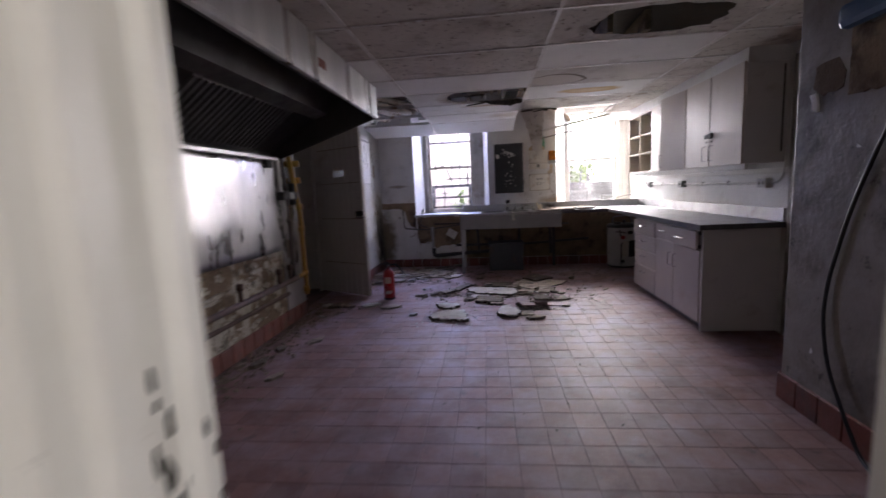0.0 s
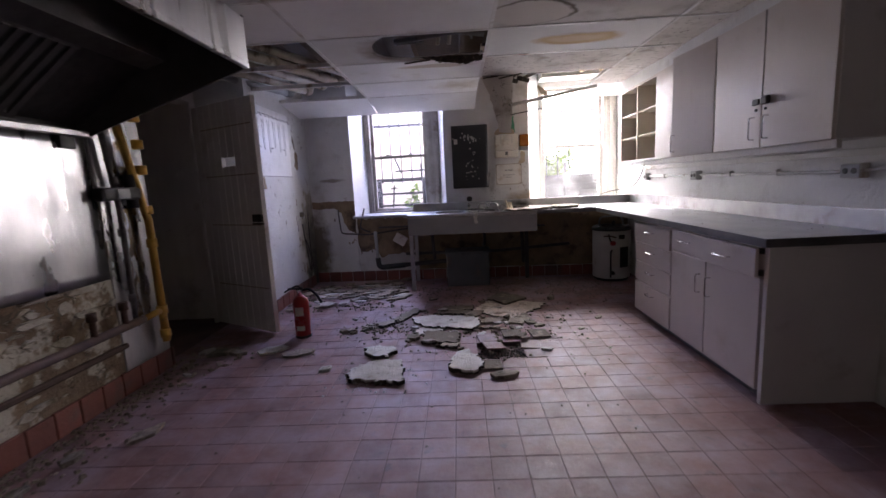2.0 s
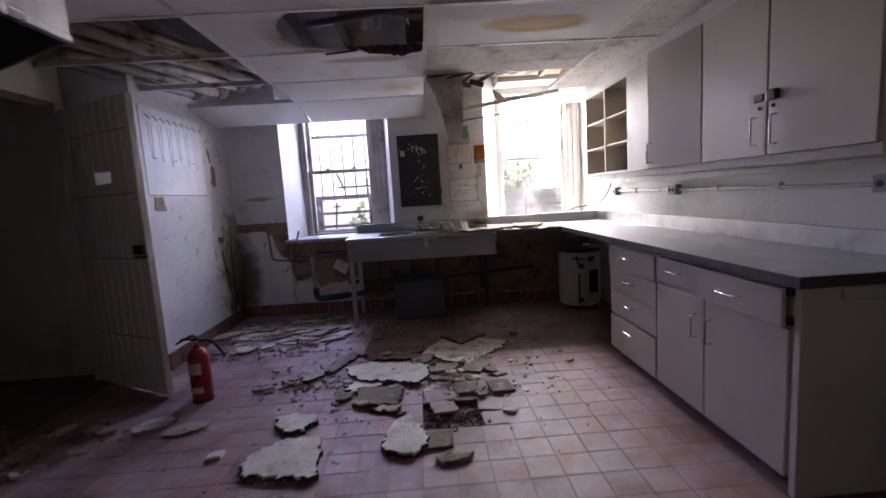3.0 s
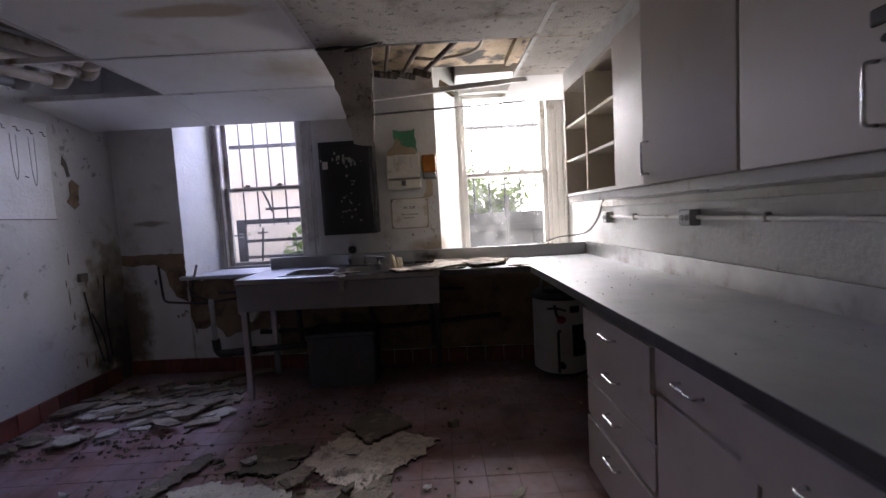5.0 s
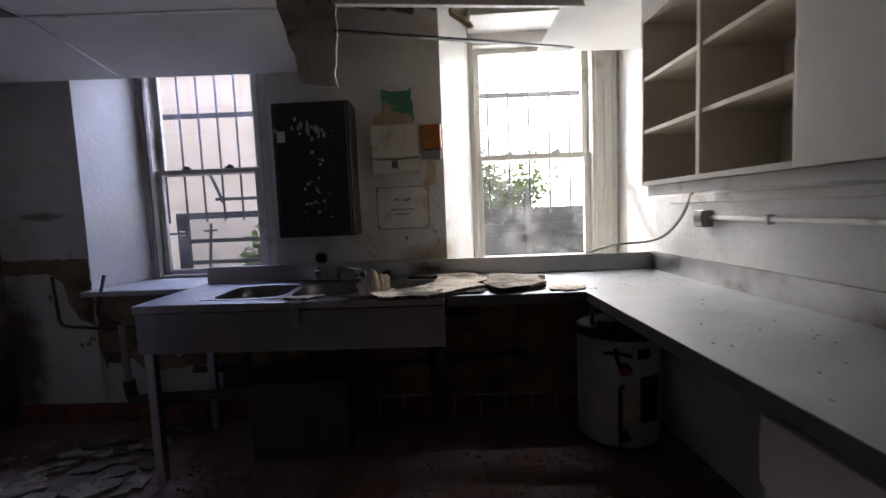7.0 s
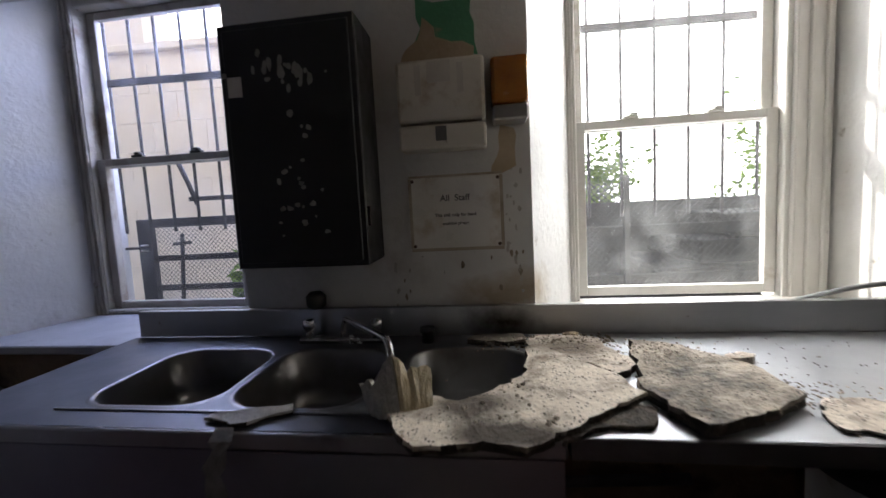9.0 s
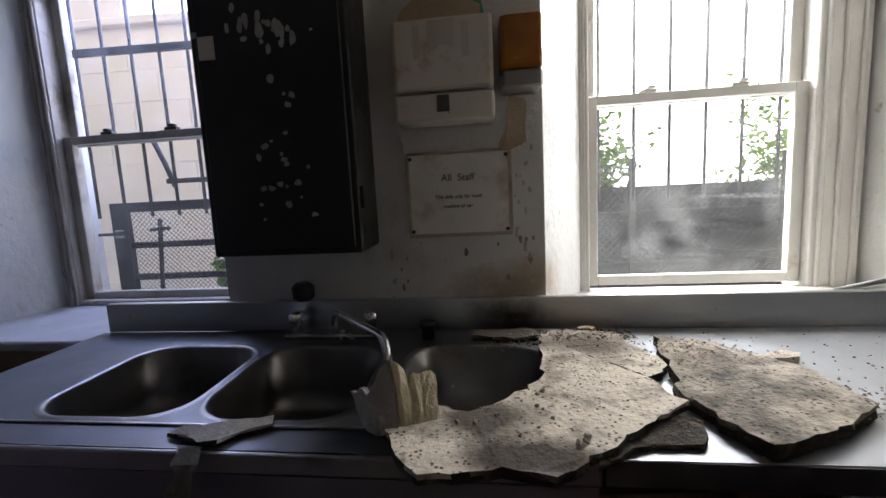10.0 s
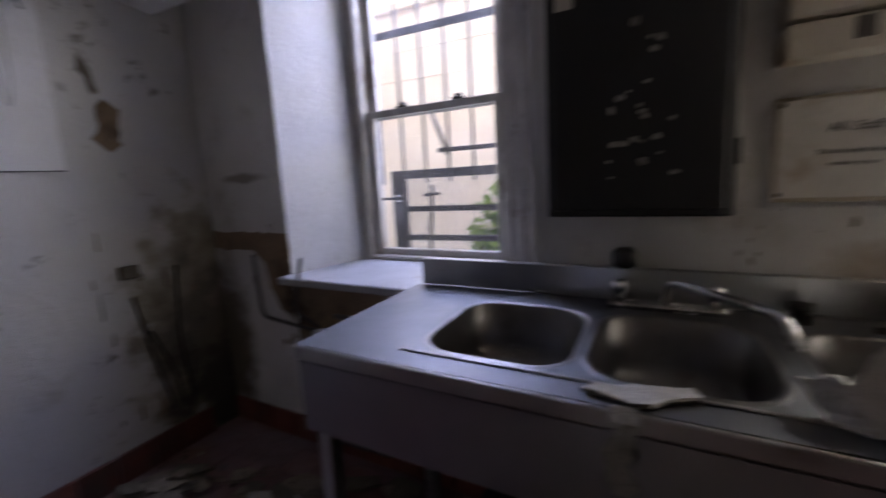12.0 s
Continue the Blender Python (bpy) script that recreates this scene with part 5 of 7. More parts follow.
tagged(new("curved_pipe", mesh_of("curved_pipe", tube(bmesh.new(), bend([(1.38, 6.05, 2.47), (1.37, 6.70, 2.45), (1.06, 6.80, 2.44), (0.9, 6.9, 2.50)], 6, 0.15), 0.013, 10), PIPE_LAG)), "pale curved pipe in the open ceiling bay", "pipe")
for k, (x, y, w, d) in enumerate(((0.66, 7.03, 0.20, 0.10), (0.80, 7.06, 0.18, 0.12), (0.95, 7.05, 0.16, 0.12))):
    fragment("mould_clump", x, y, w, d, 15 * k, 2.40, 0.05, SLAB_EDGE, 71 + k, "black crumbling clump where a pipe meets the wall", "torn ceiling edges", tilt=(20, 8))
for k, x in enumerate((0.45, 1.62, 1.86)):
    tagged(new("lath_strip", mesh_of("lath_strip", box(bmesh.new(), x, x + 0.05, 6.0, 7.1, 2.47, 2.519, 0.004), WOOD_TAN)), "old timber batten in the open ceiling bay", "lath", "battens in the open bay")
fragment("drooping_board", 1.12, 6.72, 0.16, 0.24, 20, 2.20, 0.02, PEEL, 31, "curled tan board drooping into the open bay", tilt=(35, 25))
for k, (cx, cy, w, d, r) in enumerate(((0.48, 5.90, 0.16, 0.05, 10), (0.66, 5.90, 0.20, 0.05, -12), (-0.16, 5.225, 0.22, 0.03, 4), (0.12, 5.22, 0.20, 0.028, -6), (-0.16, 4.755, 0.18, 0.025, 9))):
    fragment("torn_tile_edge", cx, cy, w, d, r, CEIL - 0.03, 0.012, SLAB_EDGE, 40 + k, "blackened torn tile edge curling from the ceiling", "torn ceiling edges", tilt=(12, -6))
bm = bmesh.new()
lip = ragged([(-0.12, 2.242), (0.36, 2.242), (0.36, 2.205), (0.22, 2.175), (0.12, 2.19), (0.0, 2.21)], 0.02, 0.006, 14)
a = [bm.verts.new((x, 5.205, z)) for x, z in lip]
b = [bm.verts.new((x, 5.217, z)) for x, z in lip]
bm.faces.new(a)
bm.faces.new(b[::-1])
for k in range(len(lip)):
    bm.faces.new((a[k], b[k], b[(k + 1) % len(lip)], a[(k + 1) % len(lip)]))
tagged(new("torn_tile_edge", mesh_of("torn_tile_edge", bm, SLAB_EDGE)), "blackened torn tile edge hanging from the hole", "debris", "torn ceiling edges")
bm = bmesh.new()
tube(bm, [(-0.30, 4.99, 2.30), (0.36, 4.88, 2.34)], 0.02, 8)
tube(bm, bend([(0.05, 4.70, 2.40), (0.16, 4.86, 2.30), (0.36, 4.95, 2.31)], 5, 0.08), 0.008, 8)
tube(bm, [(0.20, 4.70, 2.44), (0.28, 5.2, 2.36)], 0.010, 8)
tube(bm, [(-0.2, 4.84, 2.35), (0.36, 5.02, 2.32)], 0.012, 8)
tagged(new("void_pipe", mesh_of("void_pipe", bm, PIPE_DARK)), "grimy pipes seen through the tile hole", "pipe")
for k, x in enumerate((0.02, 0.10)):
    tagged(new("pipe_stub", mesh_of("pipe_stub", tube(bmesh.new(), [(x, 4.98, 2.26), (x + 0.02, 4.96, 2.38)], 0.016, 8), PIPE_LAG)), "short pale pipe stub in the tile hole", "pipe", "stubs in the tile hole")

# ---- wall by the stove: base tiles, pipes ----
base = thing("baseboard", (XS, 3, 0), "red glazed base tiles along the stove wall", "baseboard", kind="structure")
for k in range(25):
    y0 = 4.64 - 0.16 * (k + 1)
    part("tile", B(XS, XS + 0.022, y0 + 0.003, y0 + 0.157, 0.0, 0.145 + 0.002 * (k % 3), bevel=0.004), RED_BASE, base)
part("tile", B(-2.42, XS + 0.02, 4.652, 4.674, 0, 0.145, bevel=0.004), RED_BASE, base)
bb2 = thing("baseboard", (XL, 6.5, 0), "red base tiles along the hook wall", "baseboard", kind="structure")
for k in range(9):
    part("tile", B(XL, XL + 0.02, 5.80 + 0.16 * k + 0.003, 5.80 + 0.16 * k + 0.157, 0, 0.14, bevel=0.004), RED_BASE, bb2)
XF.append(SKEW)
bb3 = thing("baseboard", (0, YB, 0), "dark red base tiles under the windows", "baseboard", kind="structure")
for k in range(25):
    part("tile", B(XL + 0.16 * k + 0.003, XL + 0.16 * k + 0.157, YB - 0.02, YB, 0, 0.13, bevel=0.004), RED_BASE, bb3)
XF.pop()
bb4 = thing("baseboard", (1.595, 1.5, 0), "dark red base tiles round the pier", "baseboard", kind="structure")
for k in range(13):
    part("tile", B(1.572, 1.594, 2.69 - 0.16 * (k + 1) + 0.003, 2.69 - 0.16 * k - 0.003, 0, 0.15, bevel=0.004), RED_BASE, bb4)
for k in range(4):
    part("tile", B(1.595 + 0.16 * k + 0.003, 1.595 + 0.16 * k + 0.157, 2.692, 2.714, 0, 0.15, bevel=0.004), RED_BASE, bb4)

PX = XS + 0.075
gp = thing("gas_pipe", (PX, 4.535, 0.2), "yellow-painted gas riser with couplings and valves", "pipe")
part("riser", tube(bmesh.new(), [(PX, 4.535, 0.24), (PX, 4.535, 1.10), (PX - 0.01, 4.2555, 2.20)], 0.026, 12), YELLOW, gp)
for z in (0.30, 0.47, 0.95, 1.18, 1.45, 1.62, 1.80):
    part("coupling", tube(bmesh.new(), [(PX, 4.535, z - 0.03), (PX, 4.535, z + 0.03)], 0.035, 12), YELLOW, gp)
part("branch", tube(bmesh.new(), [(PX, 4.535, 0.47), (PX, 4.36, 0.46)], 0.022, 10), YELLOW, gp)
gv_ = thing("gas_valve", (PX, 4.33, 1.3), "black gas regulator and valve set on iron pipes", "valve")
part("vertical_pipe", tube(bmesh.new(), [(PX - 0.02, 4.305, 0.45), (PX - 0.02, 4.315, 1.2), (PX - 0.02, 4.255, 1.75)], 0.017, 10), PIPE_DARK, gv_)
part("thin_pipe", tube(bmesh.new(), bend([(PX - 0.03, 4.155, 1.70), (PX - 0.03, 4.155, 1.34), (PX - 0.03, 4.285, 1.31)], 4, 0.04), 0.009, 8), PIPE_DARK, gv_)
part("valve_body", B(PX - 0.045, PX + 0.035, 4.14, 4.46, 1.255, 1.335, bevel=0.015, seg=2), DARK_METAL, gv_)
part("valve_bonnet", tube(bmesh.new(), [(PX - 0.02, 4.44, 1.20), (PX - 0.02, 4.44, 1.42)], 0.035, 12), DARK_METAL, gv_)
part("tag", B(PX + 0.036, PX + 0.042, 4.25, 4.35, 1.265, 1.325), PIPE_GREY, gv_, "grey maker's plate")
for z in (0.62, 1.05, 1.38):
    part("coupling", tube(bmesh.new(), [(PX - 0.02, 4.305, z - 0.025), (PX - 0.02, 4.305, z + 0.025)], 0.024, 10), PIPE_DARK, gv_)
part("bracket", B(XS + 0.01, XS + 0.05, 3.98, 4.08, 1.56, 1.64, bevel=0.003), DARK_METAL, gv_)
rp = thing("rusty_supply_pipe", (PX, 3.5, 0.42), "rusty brown supply pipe with capped stubs along the wall", "pipe")
part("pipe_run", tube(bmesh.new(), [(PX, 0.6, 0.46), (PX, 2.5, 0.455), (PX, 4.35, 0.46)], 0.026, 12), PIPE_RUST, rp)
for y in (3.95, 4.19, 2.62, 3.3):
    z0 = 0.46
    part("stub", tube(bmesh.new(), [(PX, y, z0), (PX, y, z0 + 0.15)], 0.018, 10), PIPE_RUST, rp)
    part("cap", tube(bmesh.new(), [(PX, y, z0 + 0.11), (PX, y, z0 + 0.16)], 0.027, 10), PIPE_RUST, rp)
for y in (2.4, 2.75):
    part("fitting", tube(bmesh.new(), [(PX, y - 0.05, 0.455), (PX, y + 0.05, 0.455)], 0.036, 12), PIPE_RUST, rp)
tagged(new("wall_ledge", mesh_of("wall_ledge", B(XS, XS + 0.03, 0.5, 4.25, 0.30, 0.335, bevel=0.008), PIPE_RUST)), "crumbling ledge of render low on the wall", "ledge", kind="structure")
bm = bmesh.new()
rnd = random.Random(12)
for k in range(240):
    y, z = rnd.uniform(0.8, 4.2), rnd.uniform(0.15, 0.78)
    w, h = rnd.uniform(0.008, 0.055) * (2.4 if k % 8 == 0 else 1), rnd.uniform(0.006, 0.035)
    lp = jag_loop(y, z, w, h, 9, 0.35, 100 + k)
    v0 = [bm.verts.new((XS + 0.002, a_, min(max(b_, 0.15), 0.80))) for a_, b_ in lp]
    v1 = [bm.verts.new((XS + 0.004 + (0.022 if k % 8 == 0 else 0.006) * rnd.random(), y + (a_ - y) * 0.92, z + (min(max(b_, 0.15), 0.80) - z) * 0.9)) for a_, b_ in lp]
    for q in range(9):
        bm.faces.new((v0[q], v0[(q + 1) % 9], v1[(q + 1) % 9], v1[q]))
    f = bm.faces.new(v1)
    f.material_index = k % 2
fl = tagged(new("peeling_plaster", mesh_of("peeling_plaster", bm, [OLD_FLAKE, BRICK_PLASTER])), "loose flakes of old white paint on bare plaster", "plaster", kind="stuff")

# ---- window wall things ----
XF.append(SKEW)
nb_ = thing("black_message_board", (0.29, YB, 1.17), "black-painted shallow wall cabinet with chipped white marks", "board")
part("body", B(0.066, 0.508, 7.055, YB, 1.178, 1.935, bevel=0.004), BLACK_PANEL, nb_)
part("front_panel", B(0.085, 0.490, 7.047, 7.056, 1.195, 1.915, bevel=0.003), BLACK_PANEL, nb_)
part("note", B(0.095, 0.140, 7.043, 7.0465, 1.715, 1.775), LABEL, nb_, "small torn paper note")
rnd = random.Random(2)
for k in range(46):
    top = k < 22
    x = 0.285 + rnd.gauss(0, 0.055 if top else 0.045)
    z = (1.79 + rnd.gauss(0, 0.035)) if top else rnd.uniform(1.28, 1.66)
    r = rnd.uniform(0.004, 0.012)
    bm = bmesh.new()
    lp = jag_loop(x, z, r, r * rnd.uniform(0.7, 2.2 if top else 1.2), 9, 0.25, k)
    bm.faces.new([bm.verts.new((a_, 7.0455, b_)) for a_, b_ in lp])
    bmesh.ops.solidify(bm, geom=bm.faces[:], thickness=-0.001)
    part("chip_mark", bm, CHIP_WHITE, nb_)
part("hinge", B(0.509, 0.518, 7.06, 7.075, 1.30, 1.36), DARK_METAL, nb_)

dp = thing("paper_towel_dispenser", (0.74, YB, 1.53), "yellowed white paper towel dispenser with tape remains", "dispenser")
part("body", B(0.605, 0.885, 7.16, YB, 1.615, 1.81, bevel=0.01, seg=2), DISPENSER, dp)
part("tray", B(0.605, 0.885, 7.155, YB, 1.53, 1.607, bevel=0.008, seg=2), DISPENSER, dp)
part("slot", B(0.725, 0.76, 7.152, 7.156, 1.555, 1.60), INK, dp, "dark slot")
part("label", B(0.705, 0.78, 7.157, 7.1595, 1.735, 1.80), LABEL, dp)
for x in (0.665, 0.80):
    part("tape", B(x, x + 0.02, 7.157, 7.1595, 1.70, 1.79), LABEL, dp)
ab = thing("soap_dispenser", (0.965, YB, 1.6), "amber plastic soap dispenser with a grey push bar", "dispenser")
part("tank", B(0.905, 1.02, 7.16, YB, 1.655, 1.80, bevel=0.012, seg=2), AMBER, ab)
part("push_bar", B(0.908, 1.017, 7.155, YB, 1.605, 1.652, bevel=0.006), STEEL_DIRTY, ab)
sg = thing("staff_sign", (0.77, YB, 1.19), "framed water-stained staff notice screwed to the wall", "sign")
part("backing", B(0.612, 0.932, YB - 0.012, YB, 1.195, 1.453, bevel=0.003), DISPENSER, sg)
part("sheet", B(0.622, 0.922, YB - 0.0145, YB - 0.012, 1.205, 1.443), PAPER, sg)
for x in (0.625, 0.917):
    for z in (1.212, 1.436):
        part("screw", tube(bmesh.new(), [(x, YB - 0.018, z), (x, YB - 0.012, z)], 0.006, 8), PIPE_RUST, sg)
for a_, b_, c_, d_ in ((0.612, 0.932, 1.447, 1.455), (0.612, 0.932, 1.193, 1.204), (0.610, 0.621, 1.205, 1.446), (0.923, 0.934, 1.205, 1.446)):
    part("frame_strip", B(a_, b_, YB - 0.0165, YB - 0.0121, c_, d_, bevel=0.001), PIPE_LAG, sg, "rust-stained frame strip")
for txt, x, z, size in (("All  Staff", 0.770, 1.365, 0.030), ("This sink only for hand", 0.770, 1.312, 0.0155), ("washing please", 0.770, 1.283, 0.0155)):
    cu = bpy.data.curves.new("lettering", "FONT")
    cu.body, cu.size, cu.align_x, cu.extrude, cu.offset = txt, size, "CENTER", 0.0004, 0.0005
    cu.materials.append(INK)
    to = new("lettering", cu)
    to.parent = sg
    to.matrix_parent_inverse = Matrix.Translation(-sg.location)
    to.matrix_basis = Matrix.Translation(SKEW @ Vector((x, YB - 0.0155, z))) @ Matrix.Rotation(math.atan(-0.06), 4, "Z") @ Matrix.Rotation(radians(90), 4, "X")

wn = wall_north
flake_panel("green_paint", ragged([(0.66, 1.84), (0.86, 1.85), (0.86, 2.03), (0.68, 2.03)], 0.04, 0.012, 5), YB, 0.003, GREEN_PAINT, wn, "patch of old green paint laid bare")
flake_panel("curled_paint", ragged([(0.60, 1.82), (0.86, 1.815), (0.85, 1.87), (0.74, 1.90), (0.70, 1.98), (0.66, 1.90)], 0.03, 0.012, 6), YB - 0.004, 0.012, PEEL, wn, "curled brown paint flake")
flake_panel("bare_patch", ragged([(0.90, 1.45), (0.99, 1.47), (0.985, 1.60), (0.93, 1.60)], 0.03, 0.01, 7), YB, 0.003, PEEL, wn)
flake_panel("brown_band", ragged([(-1.835, 1.085), (-1.55, 1.088), (-1.265, 1.08), (-1.262, 0.64), (-1.36, 0.70), (-1.42, 0.80), (-1.44, 0.93), (-1.55, 1.0), (-1.70, 0.985), (-1.835, 1.0)], 0.04, 0.007, 8), YB, 0.004, BROWN_PLASTER, wn, "strip of exposed brown plaster")
flake_panel("brown_band", ragged([(-1.25, 0.52), (-1.20, 0.40), (-1.02, 0.43), (-0.95, 0.32), (-0.4, 0.40), (-0.4, 0.84), (-1.24, 0.84)], 0.05, 0.018, 9), YB, 0.006, BROWN_PLASTER, wn)
# brown sheet makes the whole wall below sink and worktop darker
flake_panel("brown_band", ragged([(-0.45, 0.135), (2.24, 0.135), (2.24, 0.86), (-0.45, 0.86)], 0.10, 0.004, 10), YB + 0.002, 0.005, BROWN_PLASTER, wn)
for k in range(19):
    x, z = rnd.uniform(-1.8, -0.6), rnd.uniform(0.2, 0.9)
    flake_panel("bare_patch", jag_loop(x, z, rnd.uniform(0.003, 0.014), rnd.uniform(0.008, 0.035), 10, 0.4, 200 + k), YB, 0.003, BROWN_PLASTER if k % 3 else SLAB_DARK, wn)
rnd = random.Random(404)
for k in range(34):
    x, z = rnd.choice((rnd.uniform(0.54, 0.60), rnd.uniform(0.94, 1.02), rnd.uniform(0.54, 1.02))), rnd.uniform(1.0, 1.18)
    if k % 3 == 0:
        x, z = rnd.uniform(0.94, 1.02), rnd.uniform(1.15, 1.6)
    s = rnd.uniform(0.002, 0.007)
    flake_panel("paint_chip", jag_loop(x, z, s, s * rnd.uniform(0.8, 3.0), 8, 0.4, 900 + k), YB, 0.0015, (CHIP_WHITE, SLAB_FLOOR, CHIP_WHITE)[k % 3], wn)
# pipes below the window
dpipe = thing("waste_pipe", (-0.95, 7.1, 0.2), "grey waste pipe with a black elbow under the sill", "pipe")
part("upper_run", tube(bmesh.new(), [(-0.98, 7.12, 0.68), (-0.97, 7.12, 0.25)], 0.022, 10), PIPE_GREY, dpipe)
part("elbow", tube(bmesh.new(), bend([(-0.97, 7.12, 0.33), (-0.96, 7.12, 0.20), (-0.60, 7.10, 0.23)], 6, 0.08), 0.034, 12), RUBBER, dpipe)
part("lower_run", tube(bmesh.new(), [(-0.62, 7.10, 0.23), (-0.05, 7.08, 0.27)], 0.028, 10), PIPE_DARK, dpipe)
sp = thing("supply_pipes", (-1.2, 7.2, 0.7), "thin dark supply pipes bent along the damp wall", "pipe")
for pts, r in (([(-1.48, 7.22, 0.98), (-1.46, 7.22, 0.66), (-1.10, 7.22, 0.63), (-0.5, 7.22, 0.70)], 0.010), ([(-1.12, 7.20, 0.98), (-1.20, 7.20, 0.72), (-1.05, 7.2, 0.66)], 0.010), ([(-0.95, 7.21, 0.72), (-0.3, 7.21, 0.72), (1.2, 7.21, 0.66)], 0.012),
               ([(-0.6, 7.2, 0.36), (0.6, 7.2, 0.36), (1.5, 7.2, 0.42)], 0.020), ([(0.9, 7.18, 0.75), (0.92, 7.18, 0.2)], 0.022), ([(-0.25, 7.16, 0.75), (-0.22, 7.16, 0.28)], 0.022), ([(0.42, 7.0, 0.72), (0.42, 7.0, 0.5), (0.42, 7.15, 0.45)], 0.020)):
    part("pipe_run", tube(bmesh.new(), bend(pts, 4, 0.05), r, 8), PIPE_DARK, sp)
ob = tagged(new("plastic_box", mesh_of("plastic_box", box(bmesh.new(), -0.08, 0.08, -0.03, 0.03, -0.06, 0.06, 0.006), LABEL)), "pale plastic junction box hanging askew on pipes", "box")
ob.matrix_world = pose(-0.66, 7.18, 0.56, 0, 32, -3)
XF.pop()

gt_ = thing("grease_trap", (0.2, 6.95, 0), "dark grey steel grease trap under the sink", "grease trap")
part("tank", B(-0.06, 0.46, 6.80, 7.12, 0.0, 0.40, bevel=0.008), BOX_GREY, gt_)
part("lid", B(-0.075, 0.475, 6.785, 7.13, 0.402, 0.43, bevel=0.006), BOX_GREY, gt_)
HTX, HTY = 1.945, 6.905
wh = thing("water_heater", (HTX, HTY, 0), "small white under-counter water heater with black fittings", "water heater")
part("tank", lathe(bmesh.new(), [(0.20, 0.03), (0.214, 0.04), (0.214, 0.60), (0.205, 0.615)], HTX, HTY, 36), HEATER_WHITE, wh)
part("lid", lathe(bmesh.new(), [(0.221, 0.60), (0.223, 0.63), (0.20, 0.648), (0.17, 0.642), (0.15, 0.650), (0.05, 0.655)], HTX, HTY, 36), RUBBER, wh, "black domed lid")
part("lid_boss", lathe(bmesh.new(), [(0.05, 0.652), (0.05, 0.675), (0.035, 0.68)], HTX - 0.09, HTY - 0.08, 16), PIPE_DARK, wh)
part("lid_nut", lathe(bmesh.new(), [(0.02, 0.655), (0.02, 0.70), (0.014, 0.705)], HTX + 0.02, HTY - 0.02, 6), PIPE_DARK, wh)
part("base_ring", lathe(bmesh.new(), [(0.19, 0.0), (0.205, 0.03)], HTX, HTY, 36), RUBBER, wh)


def on_tank(a0, a1, z0, z1, out):
    """A curved plate on the tank between two bearings."""
    bm = bmesh.new()
    ring = [[(HTX + r * math.cos(a), HTY + r * math.sin(a)) for a in (radians(a0 + (a1 - a0) * k / 6) for k in range(7))] for r in (0.2145, 0.2145 + out)]
    prism(bm, ring[0] + ring[1][::-1], z0, z1)
    return bm


part("panel", on_tank(-82, -52, 0.17, 0.41, 0.008), DARK_METAL, wh, "black control panel")
part("rating_label", on_tank(-106, -87, 0.18, 0.40, 0.002), LABEL, wh, "pale rating label")
part("badge", on_tank(-86, -66, 0.505, 0.555, 0.003), DARK_METAL, wh)
part("hose", tube(bmesh.new(), bend([(1.845, 6.69, 0.57), (1.85, 6.665, 0.50), (1.875, 6.66, 0.47)], 5, 0.03), 0.010, 8), RUBBER, wh)
part("relief_pipe", tube(bmesh.new(), bend([(1.88, 6.668, 0.38), (1.86, 6.665, 0.37), (1.86, 6.665, 0.06)], 5, 0.03), 0.010, 8), RUBBER, wh)
part("knob", lathe(bmesh.new(), [(0.022, 0.44), (0.034, 0.455), (0.034, 0.475), (0.018, 0.49)], 1.885, 6.665, 14), RED_PAINT, wh, "red valve knob")
part("drain_cock", tube(bmesh.new(), [(1.89, 6.71, 0.11), (1.888, 6.655, 0.11)], 0.022, 12), RUBBER, wh)
part("cross_pipe", tube(bmesh.new(), bend([(1.79, 6.70, 0.545), (1.86, 6.66, 0.55), (1.92, 6.66, 0.53)], 4, 0.03), 0.008, 8), PIPE_RUST, wh)
part("top_hose", tube(bmesh.new(), bend([(1.80, 6.88, 0.64), (1.78, 6.84, 0.76), (2.02, 6.78, 0.78), (2.08, 6.86, 0.64)], 6, 0.08), 0.011, 8), PIPE_GREY, wh)

# ---- cabinet wall: conduit, outlets ----
cd = thing("conduit", (XR, 5.2, 1.2), "white-painted surface conduit feeding the outlets", "conduit")
part("run", tube(bmesh.new(), bend([(XR - 0.015, 6.66, 1.215), (XR - 0.015, 4.12, 1.205), (XR - 0.015, 3.81, 1.22), (XR - 0.015, 3.775, 1.45), (XR - 0.015, 3.775, 2.24)], 8, 0.16), 0.011, 8), CONDUIT, cd)
for y in (6.2, 5.1, 4.6):
    part("clip", B(XR - 0.03, XR, y - 0.008, y + 0.008, 1.192, 1.232, bevel=0.004), CONDUIT, cd)
part("plank_rail", B(XR - 0.02, XR - 0.001, 3.72, 6.9, 1.285, 1.325, bevel=0.003), FRAME_PAINT, cd)
for y, w in ((6.60, 0.07), (5.585, 0.10), (4.02, 0.12)):
    o = thing("outlet", (XR, y, 1.21), "metal surface-mounted double socket outlet", "outlet", "outlets over the counter")
    part("box", B(XR - 0.05, XR, y - w / 2, y + w / 2, 1.17, 1.25, bevel=0.004), CONDUIT if y < 5 else PIPE_GREY, o)
    part("plate", B(XR - 0.054, XR - 0.0505, y - w / 2 + 0.004, y + w / 2 - 0.004, 1.175, 1.245), PIPE_GREY, o)
    for s in (-1, 1):
        part("socket", tube(bmesh.new(), [(XR - 0.057, y + s * w * 0.22, 1.21), (XR - 0.054, y + s * w * 0.22, 1.21)], 0.016, 12), DARK_METAL, o)
